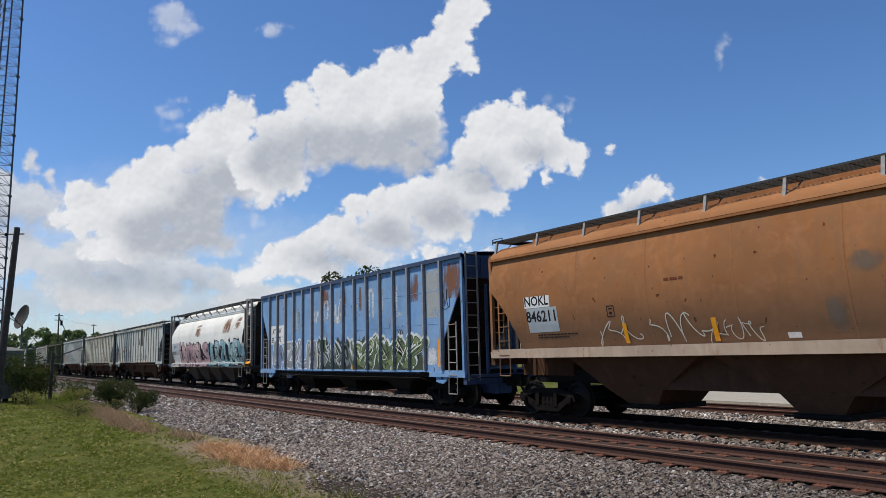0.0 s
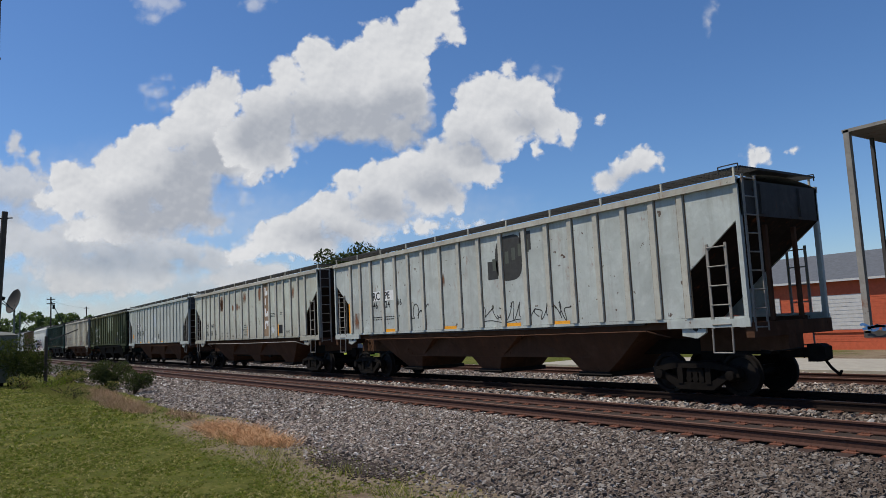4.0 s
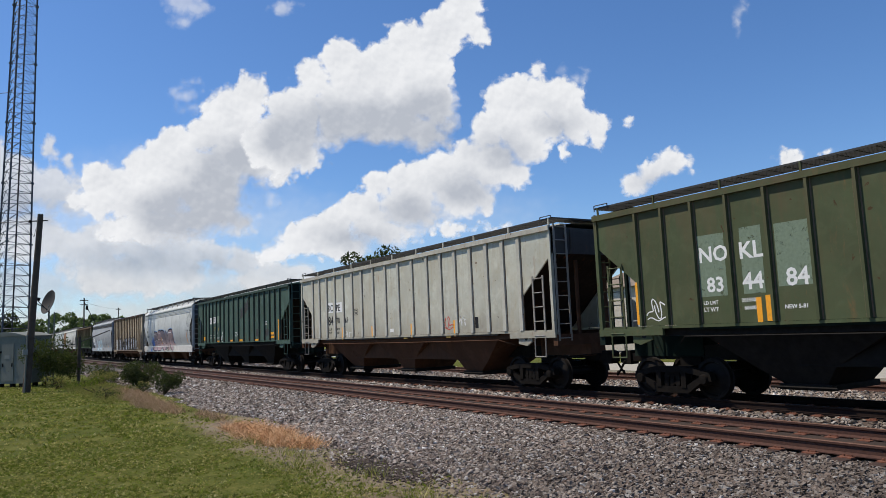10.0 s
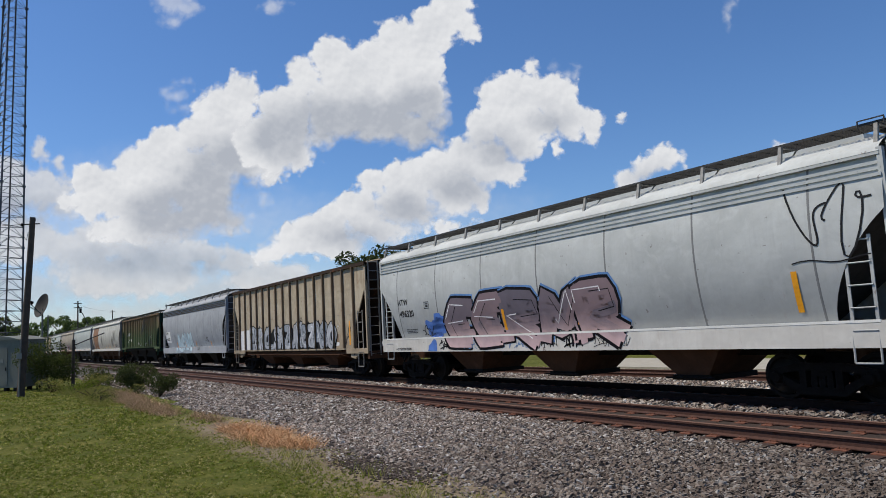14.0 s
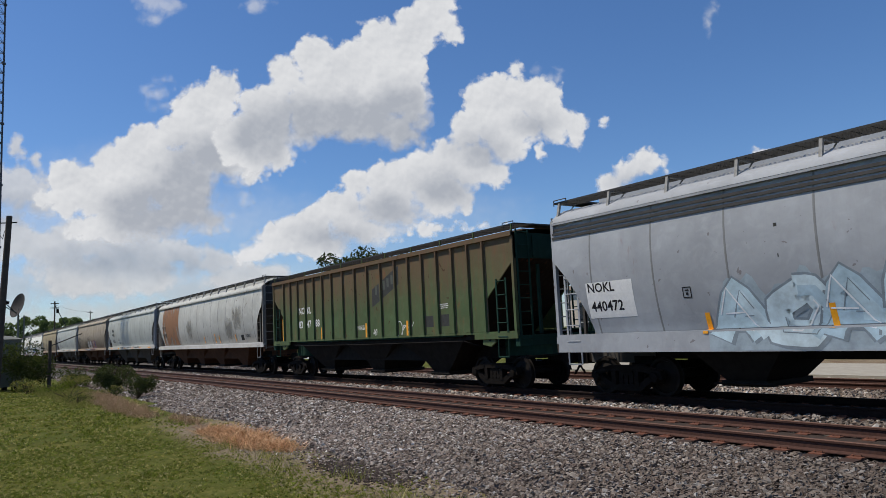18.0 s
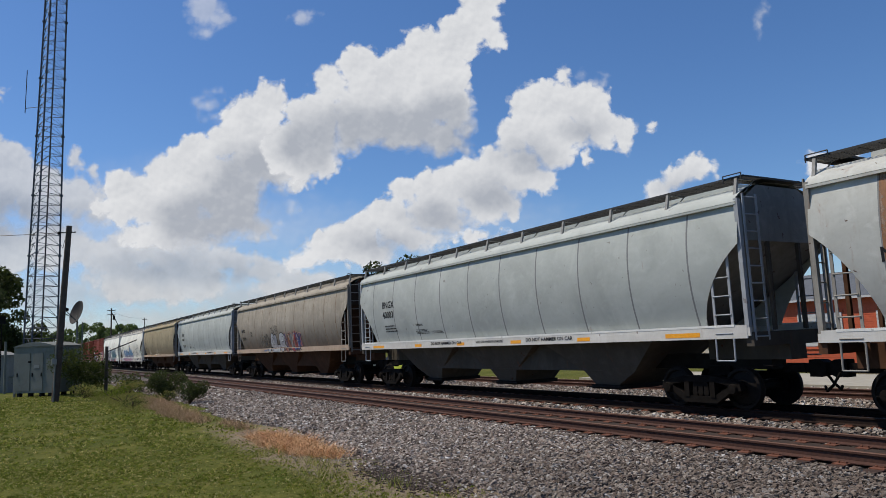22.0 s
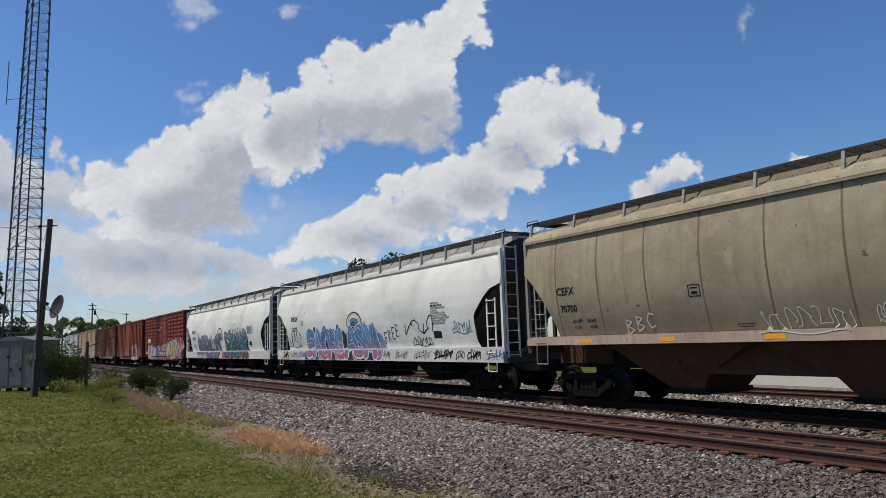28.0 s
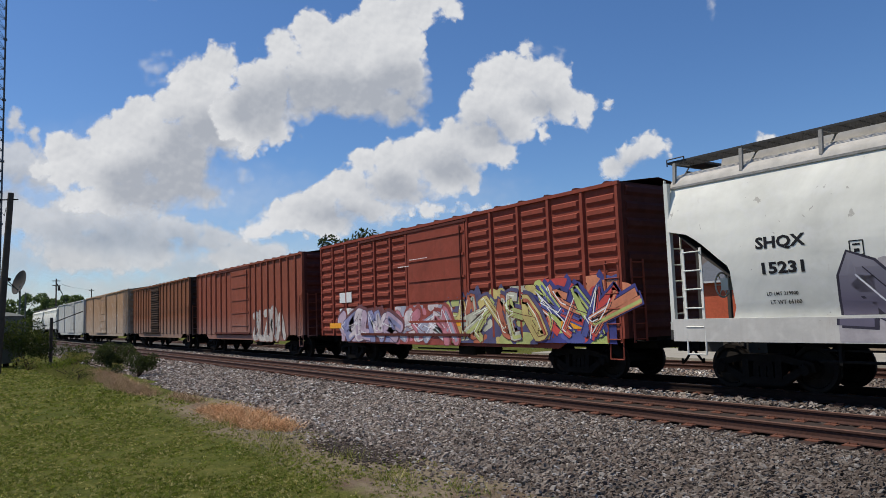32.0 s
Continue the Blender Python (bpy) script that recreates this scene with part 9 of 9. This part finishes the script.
def tree(x, y, h, w, mat, label, clumps=26, size=0.4, per=60, low=0.35, seed=3):
    r = np.random.default_rng(seed)
    t = thing("tree", label, "tree", pose(x, y, -0.25 if y < 16 else -0.62))
    part("trunk", Shape().bar((0, 0, 0), (0.1, 0.1, h * 0.35), h * 0.03, 10, h * 0.022).bar((0.1, 0.1, h * 0.35), (0, 0.2, h * 0.8), h * 0.022, 8, h * 0.008), BARK, t, smooth=40)
    blobs = []
    limbs = Shape()
    for _ in range(clumps):
        a, k = r.uniform(0, 2 * np.pi), r.random() ** 0.6
        z = h * r.uniform(low, 0.92)
        reach = w * (1 - ((z / h - 0.6) / 0.5) ** 2) ** 0.5 if abs(z / h - 0.6) < 0.5 else w * 0.3
        b = (reach * k * math.cos(a), reach * k * math.sin(a), z, h * r.uniform(0.09, 0.15))
        blobs.append(b)
        limbs.bar((0.05, 0.1, h * r.uniform(0.25, 0.5)), b[:3], h * 0.009, 5, h * 0.003)
    part("limb", limbs, BARK, t)
    foliage(blobs, per, size, mat, t, "crown", r)


tree(-95, -3.6, 12.6, 5.2, DARK_LEAF, "large dark leafy tree behind the mast", 34, 0.5, 190, 0.1, 4)
tree(-101, 1.0, 8.0, 4.0, DARK_LEAF, "leafy tree behind the cabinets", 22, 0.5, 120, 0.1, 8)
tree(-77.2, 42.5, 13.2, 6.6, DARK_LEAF, "broad leafy tree beyond the tracks", 40, 0.5, 110, 0.3, 5)
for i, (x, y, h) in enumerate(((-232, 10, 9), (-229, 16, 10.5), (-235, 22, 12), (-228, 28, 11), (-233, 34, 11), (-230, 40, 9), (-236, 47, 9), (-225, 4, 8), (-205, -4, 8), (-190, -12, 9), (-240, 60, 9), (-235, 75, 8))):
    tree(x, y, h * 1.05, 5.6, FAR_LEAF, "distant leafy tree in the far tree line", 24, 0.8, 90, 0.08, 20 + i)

# beyond the tracks: slab road, lawn, houses
CONCRETE = plain("pale_concrete", hexa(156, 151, 138), 0.9, 0.0, 3.0, 0.15, 0.01)
road = Shape().box(-30.0, 70, 26.2, 32.3, -0.8, -0.45)
solo("road", road, CONCRETE, "pale concrete strip beyond the far track", "road", kind="structure")
ORANGE_BRICK = plain("orange_painted_brick", hexa(190, 92, 62), 0.85, 0.0, 5.0, 0.15, 0.01)
PALE_BRICK = plain("pale_old_brick", hexa(186, 178, 164), 0.9, 0.0, 5.0, 0.18, 0.01)
ROOF_GREY = plain("grey_shingle_roof", hexa(88, 92, 98), 0.9, 0.0, 4.0, 0.2, 0.01)
ROOF_BROWN = plain("brown_shingle_roof", hexa(120, 108, 96), 0.9, 0.0, 4.0, 0.2, 0.01)
BOARD_WHITE = plain("grey_white_boards", hexa(190, 190, 188), 0.8, 0.0, 6.0, 0.12)
DARK_GLASS = plain("dark_window_glass", (0.03, 0.035, 0.04), 0.15)


def shop():
    t = thing("brick_building", "low orange painted brick building with a grey roof and boarded windows", "building", pose(-32.0, 42.0, -0.25))
    part("wall", Shape().box(0, 22, 0, 8, -0.4, 3.6), ORANGE_BRICK, t)
    part("roof", Shape().add([(-0.4, -0.3, 3.55), (22.4, -0.3, 3.55), (22.4, 4, 5.4), (-0.4, 4, 5.4), (22.4, 8.3, 3.55), (-0.4, 8.3, 3.55)], [(0, 1, 2, 3), (3, 2, 4, 5), (0, 3, 5), (1, 4, 2), (0, 5, 4, 1)]), ROOF_GREY, t, "grey shingle roof")
    for k in range(26):
        part("brick_course", Shape().box(-0.006, 22.006, -0.008, 0.0, 0.1 + k * 0.135, 0.115 + k * 0.135 + 0.1), ORANGE_BRICK, t)
    for x0, x1 in ((4.6, 7.4), (9.4, 12.2), (14.2, 17.0)):
        w = part("window", Shape().box(x0, x1, -0.05, 0.02, 0.75, 2.75), BOARD_WHITE, t, "window boarded with grey-white panels")
        part("window_frame", Shape().box(x0 - 0.1, x1 + 0.1, -0.07, -0.02, 2.75, 2.9).box(x0 - 0.1, x1 + 0.1, -0.07, -0.02, 0.6, 0.75), ORANGE_BRICK, w)
        for r in range(9):
            part("board", Shape().box(x0, x1, -0.065, -0.05, 0.78 + r * 0.215, 0.97 + r * 0.215), BOARD_WHITE, w)
    part("low_window", Shape().box(0.9, 3.4, -0.05, 0.02, 0.3, 1.15), BOARD_WHITE, t, "low white window")
    part("gutter", Shape().box(-0.3, 22.3, -0.42, -0.3, 3.5, 3.62), BOARD_WHITE, t)


def old_house():
    t = thing("old_house", "pale brick house with arched windows and a brown roof", "building", pose(-44.5, 43.0, -0.25))
    part("wall", Shape().box(0, 11.6, 0, 8, -0.4, 5.0), PALE_BRICK, t)
    part("roof", Shape().add([(-0.4, -0.4, 4.95), (12, -0.4, 4.95), (9.5, 4, 7.0), (2.5, 4, 7.0), (12, 8.4, 4.95), (-0.4, 8.4, 4.95)], [(0, 1, 2, 3), (3, 2, 4, 5), (0, 3, 5), (1, 4, 2), (0, 5, 4, 1)]), ROOF_BROWN, t, "brown hipped roof")
    for x in (1.5, 4.1, 6.7, 9.3):
        arch = [(x + 0.55 + 0.55 * math.cos(a), 3.4 + 0.55 * math.sin(a)) for a in [math.pi * i / 8 for i in range(9)]]
        w = part("window", Shape().prism([(x, 1.0), (x + 1.1, 1.0)] + arch, -0.02, 0.03), DARK_GLASS, t, "tall arched dark window")
        part("window_sill", Shape().box(x - 0.1, x + 1.2, -0.12, 0.0, 0.85, 1.0), BOARD_WHITE, w)
        part("window_frame", Shape().box(x + 0.52, x + 0.58, -0.04, 0.0, 1.0, 3.9).box(x, x + 1.1, -0.04, 0.0, 2.2, 2.26), BOARD_WHITE, w)
    part("chimney", Shape().box(6, 6.7, 3.6, 4.3, 6.5, 8.0), PALE_BRICK, t)


shop()
old_house()


def parked_car(x, y, yaw, color, label):
    t = thing("parked_car", label, "car", pose(x, y, -0.62, 0, 0, yaw))
    coat = plain(label.split()[0] + "_car_paint", color, 0.3, 0.0, 3.0, 0.06)
    sec = [(-2.2, 0.35), (-2.25, 0.75), (-1.9, 0.92), (-1.3, 0.98), (1.15, 0.95), (2.1, 0.78), (2.25, 0.5), (2.2, 0.3)]
    part("body", Shape().prism(sec, -0.86, 0.86), coat, t)
    part("cabin", Shape().add([(-1.5, -0.8, 0.95), (1.1, -0.8, 0.95), (0.35, -0.62, 1.42), (-0.95, -0.62, 1.42), (-1.5, 0.8, 0.95), (1.1, 0.8, 0.95), (0.35, 0.62, 1.42), (-0.95, 0.62, 1.42)],
                              [(0, 1, 2, 3), (4, 7, 6, 5), (3, 2, 6, 7), (1, 5, 6, 2), (0, 3, 7, 4)]), DARK_GLASS, t, "dark glass cabin")
    part("roof", Shape().box(-0.95, 0.35, -0.6, 0.6, 1.41, 1.45), coat, t)
    for wx in (-1.4, 1.4):
        for wy in (-0.8, 0.8):
            part("wheel", Shape().lathe([(0, -0.1), (0.2, -0.1), (0.31, -0.1), (0.33, 0), (0.31, 0.1), (0, 0.1)], wx, wy, 0.33, 18), GRIME_STEEL, t)
    part("bumper", Shape().box(2.2, 2.3, -0.8, 0.8, 0.35, 0.55), coat, t)


parked_car(-55.0, 28.4, 12, hexa(200, 214, 90), "yellow-green parked car on the far lawn")
parked_car(-68.6, 30.8, 5, hexa(225, 225, 225), "white parked car on the far lawn")
parked_car(-49.7, 36.7, -8, hexa(200, 202, 205), "silver parked car beyond the tracks")


# ---- what moves ----
def travelled(t):
    """Metres that the train has gone at t seconds."""
    u = t / 32
    return 392.308 * u + 6.4534 * u * u - 3.8864 * u ** 3


def motions():
    for sheet, depth, (dx, dy) in CLOUDS:
        k = depth / UNIT
        walk(sheet, [(t, VIEW @ Matrix.Translation((dx * k * (t - 13) / 32, dy * k * (t - 13) / 32, -depth))) for t in (0, 16, 32)])
    for car, mid in CARS:
        walk(car, [(t, pose(mid + travelled(t), TRACK_Y, 0)) for t in range(33)])
    middle = dict(CARS)
    for wheel, car, off in ROLLING:
        rows, base = [], wheel.matrix_basis.translation.copy()
        near = [k for k in range(961) if -62 < middle[car] + off + travelled(k / 30) < 8]
        keys = sorted({0, 960, *near})
        turn0 = travelled(near[0] / 30) if near else 0
        turn1 = travelled(near[-1] / 30) if near else 0
        for k in keys:
            turn = (min(max(travelled(k / 30), turn0), turn1) - turn0) / WHEEL_R
            rows.append((k / 30, Matrix.Translation(base) @ Matrix.Rotation(turn, 4, "Y")))
        walk(wheel, rows)


motions()
